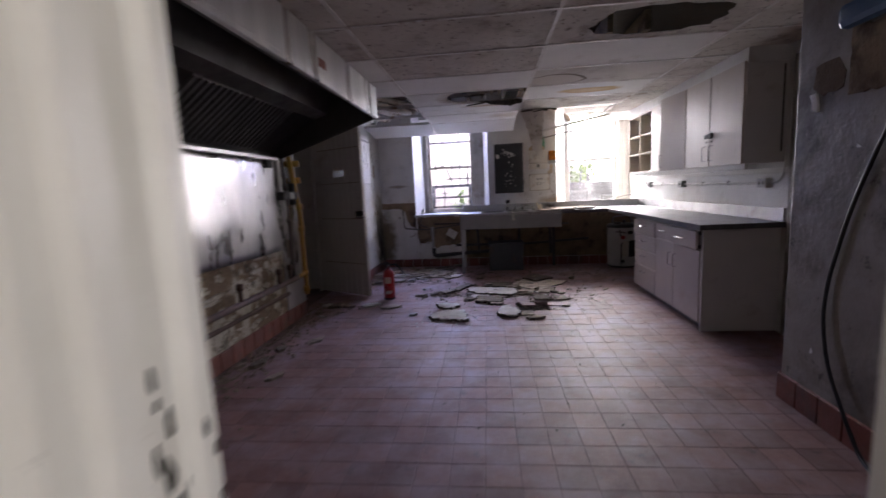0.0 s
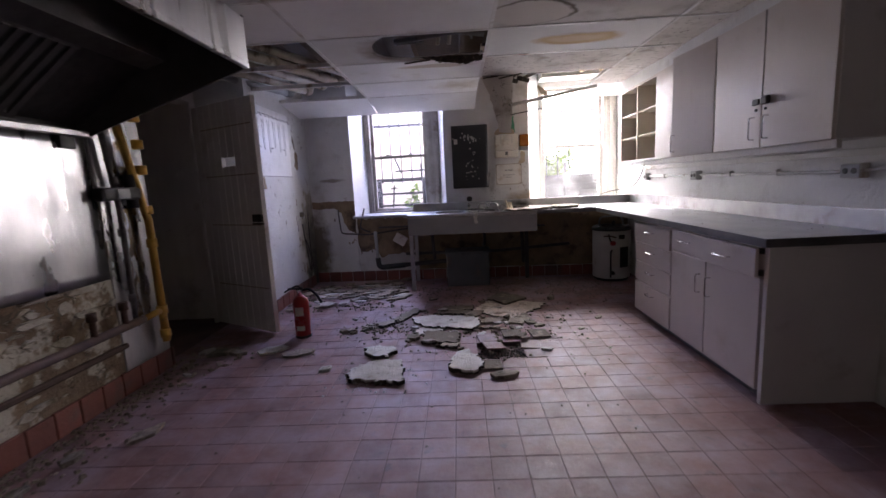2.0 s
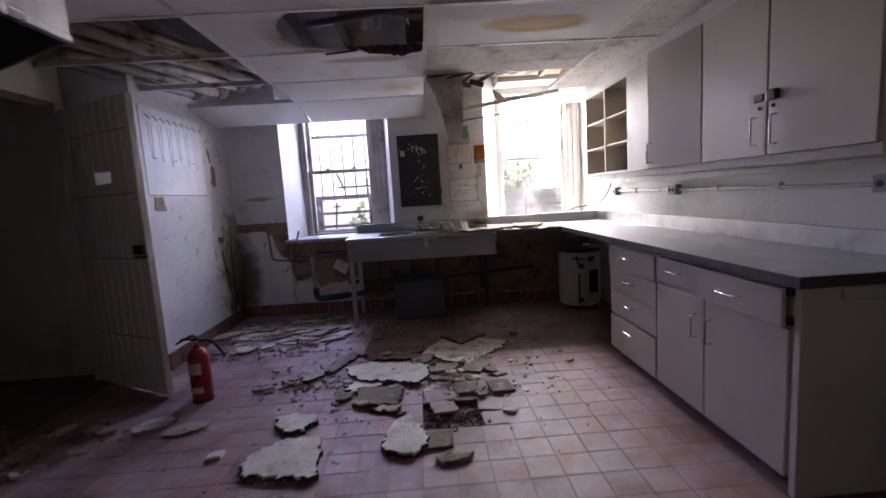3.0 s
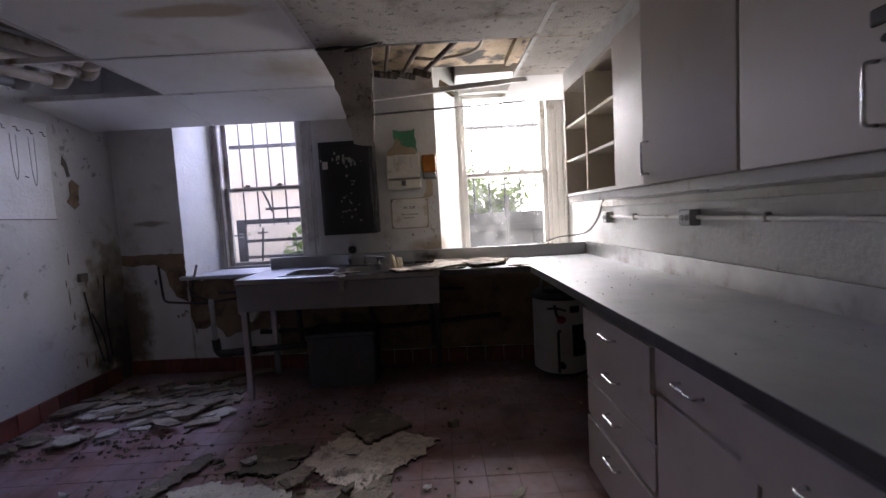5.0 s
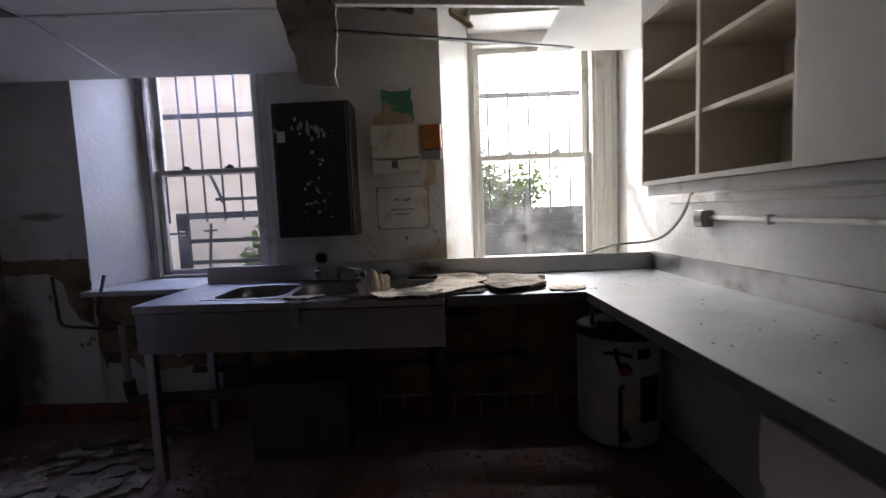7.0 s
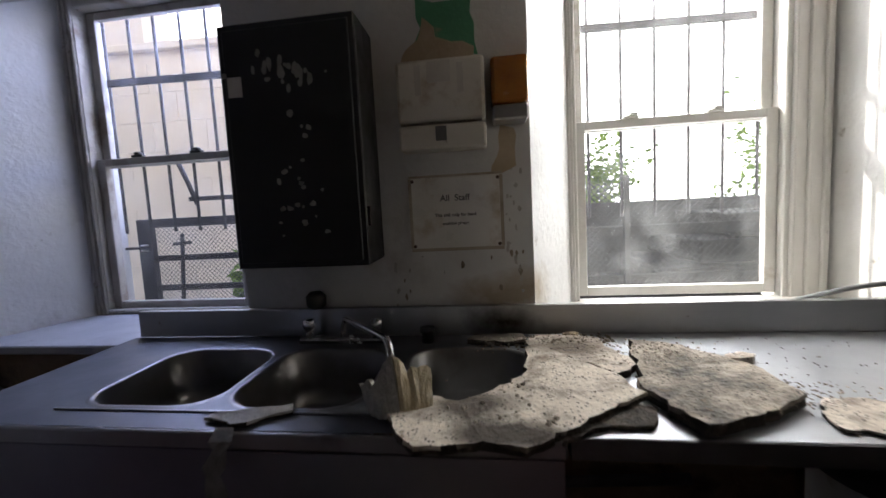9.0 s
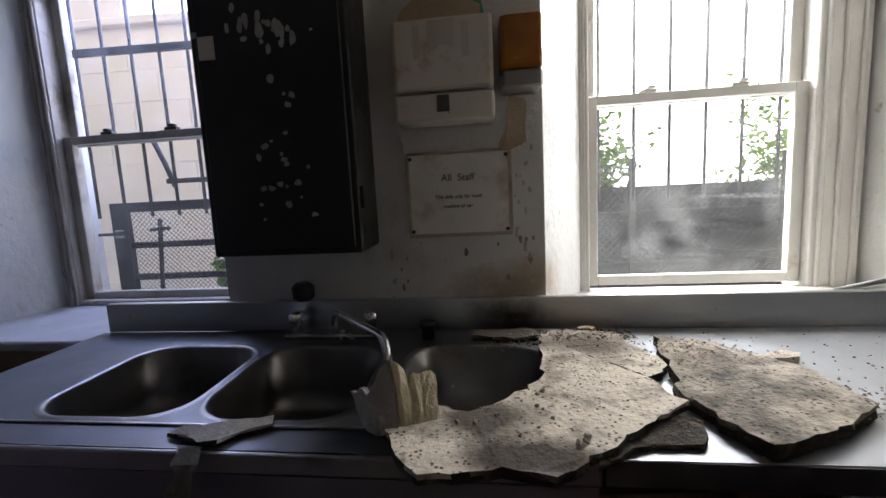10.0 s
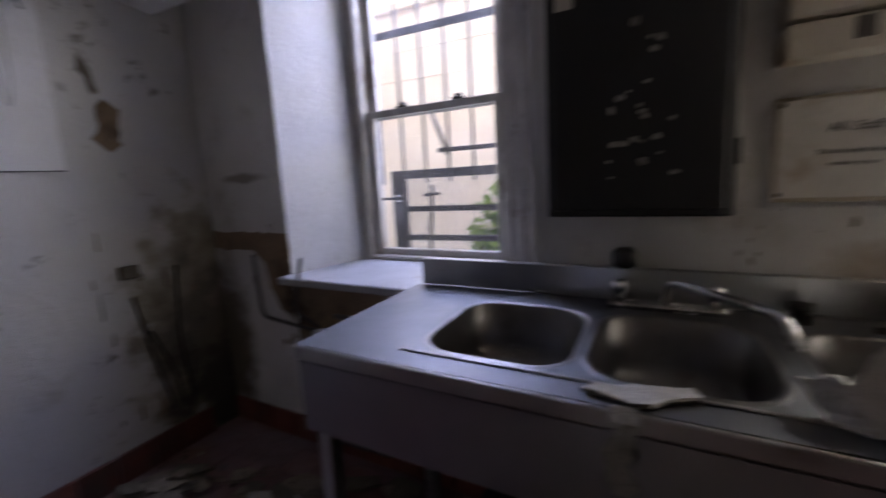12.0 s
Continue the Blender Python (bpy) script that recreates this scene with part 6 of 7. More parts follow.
tagged(new("cable", mesh_of("cable", tube(bmesh.new(), bend([(XR - 0.01, 6.70, 1.37), (XR - 0.03, 6.78, 1.20), (2.2, 6.95, 1.08), (2.0, 7.10, 1.06), (1.85, 7.20, 0.99)], 6, 0.1), 0.008, 8), PIPE_GREY)), "grey cable looping over the upstand to the window", "cable")
cb = tagged(new("hanging_cable", mesh_of("hanging_cable", tube(bmesh.new(), bend([(1.58, 1.90, 1.85), (1.58, 2.13, 1.42), (1.58, 2.27, 1.10), (1.58, 2.37, 0.75), (1.575, 2.38, 0.56), (1.565, 2.32, 0.34), (1.555, 2.17, 0.13), (1.54, 2.06, 0.012), (1.50, 1.9, 0.012)], 8, 0.25), 0.009, 8), CABLE)), "black cable hanging down the pier to the floor", "cable")


def pier_patch(name, pts, mat, t, label="", seed=1):
    bm = bmesh.new()
    r = ragged(pts, 0.03, 0.008, seed)
    a = [bm.verts.new((1.594, y, z)) for y, z in r]
    b = [bm.verts.new((1.594 - t, y, z)) for y, z in r]
    bm.faces.new(a)
    bm.faces.new(b[::-1])
    for k in range(len(r)):
        bm.faces.new((a[k], b[k], b[(k + 1) % len(r)], a[(k + 1) % len(r)]))
    return part(name, bm, mat, pier, label)


pier_patch("torn_patch", [(2.38, 1.66), (2.50, 1.65), (2.565, 1.70), (2.55, 1.80), (2.42, 1.81), (2.37, 1.74)], BROWN_PATCH, 0.003, "torn brown gypsum patch")
pier_patch("brown_card", [(2.12, 1.62), (2.33, 1.62), (2.33, 1.90), (2.12, 1.90)], BROWN_PLASTER, 0.012, "brown stained card taped on the pier", 3)
pier_patch("curled_paint", [(2.52, 1.58), (2.56, 1.59), (2.57, 1.66), (2.53, 1.67)], CEIL_WHITE, 0.012, "", 4)
for k in range(14):
    y, z = rnd.uniform(0.9, 2.5), rnd.uniform(0.25, 1.9)
    pier_patch("scrape", [(y, z), (y + rnd.uniform(0.01, 0.05), z + 0.004), (y + 0.02, z + rnd.uniform(0.008, 0.03))], CEIL_WHITE if k % 2 else SLAB_DARK, 0.002, "", 20 + k)
tp = new("blue_plastic_sheet", mesh_of("blue_plastic_sheet", box(bmesh.new(), 1.525, 1.592, 1.90, 2.36, 1.90, 2.01, 0.03, 2), BLUE_TARP))
tagged(tp, "crumpled blue plastic sheet tucked on top of the pier ledge", "plastic sheet")
nd_ = thing("door_3", (XR, 3.1, 0), "dark grey-painted door in a white frame beyond the pier", "door", kind="structure")
part("casing", B(XR - 0.02, XR, 3.64, 3.74, 0, 2.15, bevel=0.004), PIER_WALL, nd_)
part("leaf", B(XR - 0.012, XR - 0.002, 2.74, 3.635, 0.0, 2.10, bevel=0.002), NOOK_PAINT, nd_)
part("hinge", B(XR - 0.028, XR - 0.0205, 3.65, 3.68, 0.80, 0.90), DARK_METAL, nd_)

# ---- hook wall ----
hp = thing("hook_panel", (XL, 6.3, 1.4), "white pegboard panel with rows of wire hooks and stencilled marks", "panel")
part("board", B(XL + 0.001, XL + 0.006, 5.85, 6.78, 1.42, 2.12, bevel=0.002), WHITE_WALL, hp)
part("bottom_trim", B(XL + 0.0061, XL + 0.009, 5.85, 6.78, 1.418, 1.424), EDGE_DARK, hp)
for k in range(6):
    y = 5.97 + 0.135 * k
    part("tool_outline", tube(bmesh.new(), bend([(XL + 0.0065, y - 0.022, 2.0), (XL + 0.0065, y - 0.018, 1.80 - 0.03 * (k % 3)), (XL + 0.0065, y, 1.70 - 0.03 * (k % 3)), (XL + 0.0065, y + 0.018, 1.80 - 0.03 * (k % 3)), (XL + 0.0065, y + 0.022, 2.0)], 4, 0.05), 0.0022, 6), PIPE_GREY, hp)
for k in range(9):
    y = 5.92 + 0.10 * k
    part("hook", tube(bmesh.new(), bend([(XL + 0.006, y, 2.05), (XL + 0.03, y, 2.05), (XL + 0.03, y, 2.02), (XL + 0.05, y, 2.02)], 3, 0.01), 0.0025, 6), DARK_METAL, hp)
    if k % 3 == 0:
        part("hook", tube(bmesh.new(), [(XL + 0.006, y + 0.05, 1.72), (XL + 0.03, y + 0.05, 1.71)], 0.003, 6), DARK_METAL, hp)


def west_patch(poly, mat, t, label="", seed=1, name="bare_patch"):
    bm = bmesh.new()
    r = ragged(poly, 0.03, 0.002 if len(poly) > 8 else 0.01, seed)
    a = [bm.verts.new((XL, y, z)) for y, z in r]
    b = [bm.verts.new((XL + t, y, z)) for y, z in r]
    bm.faces.new(a)
    bm.faces.new(b[::-1])
    for k in range(len(r)):
        bm.faces.new((a[k], b[k], b[(k + 1) % len(r)], a[(k + 1) % len(r)]))
    return part(name, bm, mat, wall_west, label)


west_patch([(6.90, 1.55), (6.96, 1.50), (7.01, 1.53), (7.00, 1.62), (7.03, 1.68), (6.97, 1.73), (6.92, 1.70), (6.94, 1.62)], BROWN_PLASTER, 0.004, "exposed brown plaster patch")
west_patch([(6.88, 1.88), (6.92, 1.74), (6.95, 1.76), (6.90, 1.92)], SLAB_DARK, 0.003, "", 2)
west_patch([(5.90, 1.30), (6.05, 1.29), (6.03, 1.40), (5.92, 1.41)], BROWN_PLASTER, 0.004, "", 3)
for k in range(12):
    y, z = rnd.uniform(6.75, 7.25), rnd.uniform(0.2, 1.2)
    west_patch(jag_loop(y, z, rnd.uniform(0.003, 0.010), rnd.uniform(0.015, 0.06), 9, 0.4, 500 + k), BROWN_PLASTER if k % 2 else SLAB_DARK, 0.002, "", 30 + k)

lw = thing("loose_wires", (XL, 7.0, 0.2), "thin dark loose wires hanging down the damp corner", "wire")
for pts in ([(XL + 0.012, 6.94, 0.84), (XL + 0.02, 6.98, 0.55), (XL + 0.03, 7.04, 0.24)], [(XL + 0.012, 6.99, 0.66), (XL + 0.04, 7.06, 0.45), (XL + 0.02, 7.10, 0.22)], [(XL + 0.012, 7.16, 0.95), (XL + 0.02, 7.12, 0.60), (XL + 0.03, 7.14, 0.26)]):
    part("wire", tube(bmesh.new(), bend(pts, 5, 0.1), 0.006, 6), DARK_METAL, lw)
part("junction_box", B(XL + 0.002, XL + 0.03, 6.90, 6.98, 0.93, 0.99, bevel=0.006), SLAB_DARK, lw, "rusty broken junction box")

# ---- extinguisher ----
EX, EY = -1.28, 5.20
ex = thing("fire_extinguisher", (EX, EY, 0), "red fire extinguisher with paper labels standing on the floor", "fire extinguisher")
part("cylinder", lathe(bmesh.new(), [(0.060, 0.0), (0.066, 0.008), (0.066, 0.30), (0.060, 0.335), (0.035, 0.36), (0.020, 0.37)], EX, EY, 28), RED_PAINT, ex)
part("base_ring", lathe(bmesh.new(), [(0.0665, 0.0), (0.0675, 0.002), (0.0675, 0.02), (0.0665, 0.022)], EX, EY, 28), RUBBER, ex)
part("neck", lathe(bmesh.new(), [(0.021, 0.365), (0.021, 0.40), (0.026, 0.405), (0.026, 0.42)], EX, EY, 16), CHROME, ex)
part("lever", B(EX - 0.10, EX + 0.03, EY - 0.012, EY + 0.012, 0.421, 0.435, bevel=0.004), DARK_METAL, ex)
part("handle", tube(bmesh.new(), bend([(EX + 0.02, EY, 0.43), (EX - 0.02, EY, 0.455), (EX - 0.13, EY, 0.40)], 4, 0.03), 0.007, 8), DARK_METAL, ex)
part("hose", tube(bmesh.new(), bend([(EX + 0.02, EY, 0.41), (EX + 0.09, EY - 0.02, 0.43), (EX + 0.16, EY - 0.04, 0.38), (EX + 0.20, EY - 0.05, 0.31)], 6, 0.05), 0.011, 8), RUBBER, ex)
for z0, z1 in ((0.20, 0.275), (0.07, 0.11)):
    bm = bmesh.new()
    n = 9
    r0 = [[bm.verts.new((EX + 0.0668 * math.cos(a), EY + 0.0668 * math.sin(a), z)) for a in (radians(-118 + 62 * k / n) for k in range(n + 1))] for z in (z0, z1)]
    for k in range(n):
        bm.faces.new((r0[0][k], r0[0][k + 1], r0[1][k + 1], r0[1][k]))
    part("label", bm, LABEL, ex, "scuffed white instruction label")

# ---- debris on the counter ----
GRP = "fallen ceiling tile pieces on the counter"


def poly_slab(name, pts, z, t, mat, seed, label, group, lean=(0, 0), amp=0.007):
    """A broken board with a given outline (x, y), ragged edges and a rough top."""
    bm = bmesh.new()
    r = ragged(pts, 0.02, amp, seed)
    rnd = random.Random(seed)
    cx, cy = sum(p[0] for p in r) / len(r), sum(p[1] for p in r) / len(r)
    hz = lambda x, y: z + lean[0] * (x - cx) + lean[1] * (y - cy)
    top = [bm.verts.new((x, y, hz(x, y) + t + rnd.uniform(-0.0025, 0.0015))) for x, y in r]
    es = [bm.edges.new((top[k], top[(k + 1) % len(top)])) for k in range(len(top))]
    bmesh.ops.triangle_fill(bm, use_beauty=True, edges=es)
    mid = [bm.verts.new((x + rnd.uniform(-0.004, 0.004), y + rnd.uniform(-0.004, 0.004), hz(x, y) + t * 0.5)) for x, y in r]
    bot = [bm.verts.new((x, y, hz(x, y))) for x, y in r]
    n = len(r)
    # side faces mostly take a darker material than the top
    for k in range(n):
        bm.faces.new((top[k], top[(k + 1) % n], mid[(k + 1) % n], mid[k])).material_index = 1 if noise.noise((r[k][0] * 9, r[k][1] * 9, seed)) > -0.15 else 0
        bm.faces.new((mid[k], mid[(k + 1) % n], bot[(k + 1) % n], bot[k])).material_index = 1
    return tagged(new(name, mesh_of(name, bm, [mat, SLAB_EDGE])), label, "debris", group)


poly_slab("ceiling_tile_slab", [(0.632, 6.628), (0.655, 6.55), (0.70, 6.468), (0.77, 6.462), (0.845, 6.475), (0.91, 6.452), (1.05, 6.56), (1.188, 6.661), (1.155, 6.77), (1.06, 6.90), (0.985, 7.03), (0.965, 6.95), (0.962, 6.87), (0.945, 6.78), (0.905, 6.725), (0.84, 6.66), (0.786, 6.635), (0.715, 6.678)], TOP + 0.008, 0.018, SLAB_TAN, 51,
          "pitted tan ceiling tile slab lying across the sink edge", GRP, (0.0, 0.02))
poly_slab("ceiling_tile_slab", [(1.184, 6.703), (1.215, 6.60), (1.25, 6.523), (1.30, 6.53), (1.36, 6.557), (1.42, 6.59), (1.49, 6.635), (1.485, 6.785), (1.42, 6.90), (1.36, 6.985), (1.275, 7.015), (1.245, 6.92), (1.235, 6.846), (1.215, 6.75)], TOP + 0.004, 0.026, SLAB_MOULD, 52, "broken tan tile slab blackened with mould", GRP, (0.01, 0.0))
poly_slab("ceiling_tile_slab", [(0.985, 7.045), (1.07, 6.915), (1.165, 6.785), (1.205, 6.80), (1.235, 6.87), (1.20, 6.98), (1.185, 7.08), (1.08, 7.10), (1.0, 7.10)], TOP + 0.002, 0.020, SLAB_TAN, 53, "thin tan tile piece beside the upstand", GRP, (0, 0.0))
poly_slab("ceiling_tile_slab", [(0.98, 6.50), (1.07, 6.545), (1.178, 6.555), (1.20, 6.63), (1.12, 6.66), (1.03, 6.62)], TOP + 0.0005, 0.010, SLAB_EDGE, 54, "dark tile scrap under the slab", GRP)
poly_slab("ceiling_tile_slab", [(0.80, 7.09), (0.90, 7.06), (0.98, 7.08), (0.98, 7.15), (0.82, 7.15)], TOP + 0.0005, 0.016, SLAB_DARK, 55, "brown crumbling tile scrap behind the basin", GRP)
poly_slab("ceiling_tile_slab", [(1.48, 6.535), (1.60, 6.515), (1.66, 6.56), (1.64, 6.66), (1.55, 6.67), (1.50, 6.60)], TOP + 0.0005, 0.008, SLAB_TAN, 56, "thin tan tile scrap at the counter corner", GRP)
rnd = random.Random(3)
bm = bmesh.new()
low = ((0.600, 6.640, 0.902), (0.640, 6.585, 0.915), (0.690, 6.600, 0.918), (0.735, 6.625, 0.922))
n = 22
rows = []
for k in range(n + 1):
    u = k / n * 3
    a_ = min(int(u), 2)
    p0 = Vector(low[a_]).lerp(Vector(low[a_ + 1]), u - a_)
    h = (0.050 + 0.045 * math.exp(-((k / n - 0.55) / 0.30) ** 2)) * (1 + 0.40 * noise.noise((k * 0.37, 2.0, 0.3)) + rnd.uniform(-0.06, 0.06))
    fold = 0.003 * noise.noise((k * 0.3, 7.0, 0.3))
    back = Vector((-0.022 * (1 - k / n) - 0.01, 0.045 + fold, h))
    rows.append([bm.verts.new(p0 + back * f + Vector((rnd.uniform(-0.002, 0.002), fold * f + rnd.uniform(-0.0012, 0.0012), 0))) for f in (0, 0.25, 0.5, 0.75, 1.0)])
pts_ = [[v.co.copy() for v in row] for row in rows]
bm.free()
sp_ = thing("split_tile_piece", (0.66, 6.60, TOP), "pale splintered tile piece leaning on the faucet spout", "debris", GRP)
for nm, lo_, hi_, mt in (("white_face", 0, 12, CHIP_WHITE), ("fibre_core", 12, 22, FIBRE)):
    bm = bmesh.new()
    vs = [[bm.verts.new(p) for p in row] for row in pts_[lo_:hi_ + 1]]
    for a_, b_ in zip(vs, vs[1:]):
        for k in range(4):
            bm.faces.new((a_[k], b_[k], b_[k + 1], a_[k + 1]))
    bmesh.ops.recalc_face_normals(bm, faces=bm.faces[:])
    bmesh.ops.solidify(bm, geom=bm.faces[:], thickness=0.010)
    part(nm, bm, mt, sp_)
poly_slab("plaster_flake", [(0.235, 6.600), (0.29, 6.585), (0.31, 6.565), (0.345, 6.575), (0.37, 6.60), (0.42, 6.625), (0.41, 6.655), (0.36, 6.645), (0.32, 6.640), (0.29, 6.625), (0.25, 6.625)], TOP + 0.003, 0.010, CHIP_WHITE, 57, "thin pale plaster flake on the sink front edge", GRP, amp=0.004)
bm = bmesh.new()
cols = []
for k in range(9):
    z = TOP + 0.008 - 0.125 * k / 8
    w_ = 0.020 + 0.006 * math.sin(k * 2.1)
    cols.append([bm.verts.new((0.305 + 0.006 * math.sin(k) + w_ * f, 6.536 - 0.004 * k + (0.026 if k == 0 else 0), z)) for f in (-1, 0, 1)])
for a_, b_ in zip(cols, cols[1:]):
    for k in range(2):
        bm.faces.new((a_[k], a_[k + 1], b_[k + 1], b_[k]))
bmesh.ops.solidify(bm, geom=bm.faces[:], thickness=0.005)
tagged(new("plaster_flake", mesh_of("plaster_flake", bm, CHIP_WHITE)), "strip of pale plaster hanging over the sink front", "debris", GRP)
fragment("plaster_lump", 1.50, 6.885, 0.085, 0.042, 12, TOP, 0.022, SLAB_TAN, 61, "small tan plaster lump on the counter", GRP, n=10)
fragment("plaster_lump", 1.12, 7.12, 0.05, 0.03, 5, TOP, 0.022, PEEL, 62, "small brown plaster lump on the counter", GRP, n=10)


def crumbs(name, n, fx, mat, seed, smin, smax, label):
    """Many tiny angular bits: fx gives a spot."""
    rnd = random.Random(seed)
    bm = bmesh.new()
    for k in range(n):
        x, y, z = fx(rnd)
        s = rnd.uniform(smin, smax)
        q = [bm.verts.new((x + s * rnd.uniform(0.5, 1.2) * math.cos(a), y + s * rnd.uniform(0.5, 1.2) * math.sin(a), z)) for a in (0.3, 1.8, 3.3, 4.9)]
        t = [bm.verts.new((v.co.x * 0.6 + x * 0.4, v.co.y * 0.6 + y * 0.4, z + s * rnd.uniform(0.4, 0.9))) for v in q]
        for i in range(4):
            bm.faces.new((q[i], q[(i + 1) % 4], t[(i + 1) % 4], t[i]))
        bm.faces.new(t)
    return tagged(new(name, mesh_of(name, bm, mat)), label, "debris", kind="stuff")


crumbs("counter_crumbs", 200, lambda r: (r.uniform(0.95, 2.2), r.uniform(6.6, 7.12), TOP), SLAB_DARK, 5, 0.001, 0.004, "dark plaster crumbs scattered on the counter")
crumbs("counter_crumbs", 420, lambda r: (r.uniform(0.82, 1.25), 7.10 + r.gauss(0, 0.035), TOP + 0.001), SLAB_FLOOR, 25, 0.0015, 0.007, "crumbled brown plaster along the upstand")
crumbs("counter_crumbs", 200, lambda r: (1.60 + r.gauss(0, 0.06), 6.62 + r.gauss(0, 0.05), TOP + 0.001), SLAB_TAN, 26, 0.0015, 0.005, "crumbled tan plaster at the counter corner")
crumbs("counter_crumbs", 60, lambda r: (r.uniform(1.68, 2.2), r.uniform(4.0, 6.6), TOP), SLAB_DARK, 6, 0.0015, 0.005, "dark specks of dirt on the long worktop")
crumbs("slab_crumbs", 260, lambda r: (1.44 + r.gauss(0, 0.06), 6.68 + r.gauss(0, 0.035), TOP + 0.024), SLAB_FLOOR, 8, 0.001, 0.005, "crumbled plaster on the broken slabs")

crumbs("slab_crumbs", 240, lambda r: (1.30 + r.gauss(0, 0.06), 6.90 + r.gauss(0, 0.05), TOP + 0.030), SLAB_TAN, 38, 0.001, 0.0045, "crumbled plaster on the broken slabs")
crumbs("slab_crumbs", 220, lambda r: (1.06 + r.gauss(0, 0.07), 7.05 + r.gauss(0, 0.03), TOP + 0.022), SLAB_TAN, 39, 0.0015, 0.005, "crumbled pale plaster along the upstand")
crumbs("slab_crumbs", 26, lambda r: (r.uniform(0.75, 1.10), 6.50 + 0.25 * r.random(), TOP + 0.026), SLAB_FLOOR, 40, 0.003, 0.010, "loose plaster bits on the pitted slab")

# ---- debris on the floor ----
GF = "fallen ceiling tile pieces on the floor"
FL = "pale broken ceiling tile piece on the red tiles"
for k, (cx, cy, w, d, r, t, m, z, lab) in enumerate((
        
        
        
        
        (0.35, 5.40, 0.30, 0.16, 10, 0.02, SLAB_FLOOR, 0.0, FL),
        (-1.42, 4.86, 0.24, 0.12, 28, 0.02, SLAB_PALE, 0, FL), (-1.18, 4.78, 0.28, 0.14, 18, 0.018, SLAB_FLOOR, 0, "tan tile piece on the floor"), (-0.86, 4.47, 0.11, 0.07, 30, 0.02, SLAB_PALE, 0, FL), (0.36, 4.27, 0.18, 0.09, 4, 0.025, SLAB_FLOOR, 0, "brown tile piece"),
        (1.03, 6.05, 0.08, 0.06, 10, 0.035, SLAB_DARK, 0, "dark plaster lump on the floor"), (-0.30, 5.02, 0.12, 0.10, 50, 0.03, SLAB_DARK, 0, "grey crumbling lump"), (0.22, 5.55, 0.22, 0.14, 44, 0.018, SLAB_FLOOR, 0.02, FL), (0.62, 5.42, 0.20, 0.34, -15, 0.016, SLAB_FLOOR, 0, FL),
        (-1.62, 3.7, 0.20, 0.09, 60, 0.02, SLAB_FLOOR, 0, "plaster fragment by the stove wall"), (-1.80, 4.85, 0.22, 0.12, 30, 0.03, SLAB_DARK, 0, "dark rubble piece by the wall end"), (-1.62, 2.95, 0.16, 0.07, 70, 0.02, SLAB_FLOOR, 0, "plaster fragment by the stove wall"))):
    fragment("ceiling_tile_piece", cx, cy, w, d, r, z + 0.001, t, m, 300 + k, lab, GF, tilt=(2 if z else 0, -3 if z else 0), n=22, wob=0.11, square=4.0)
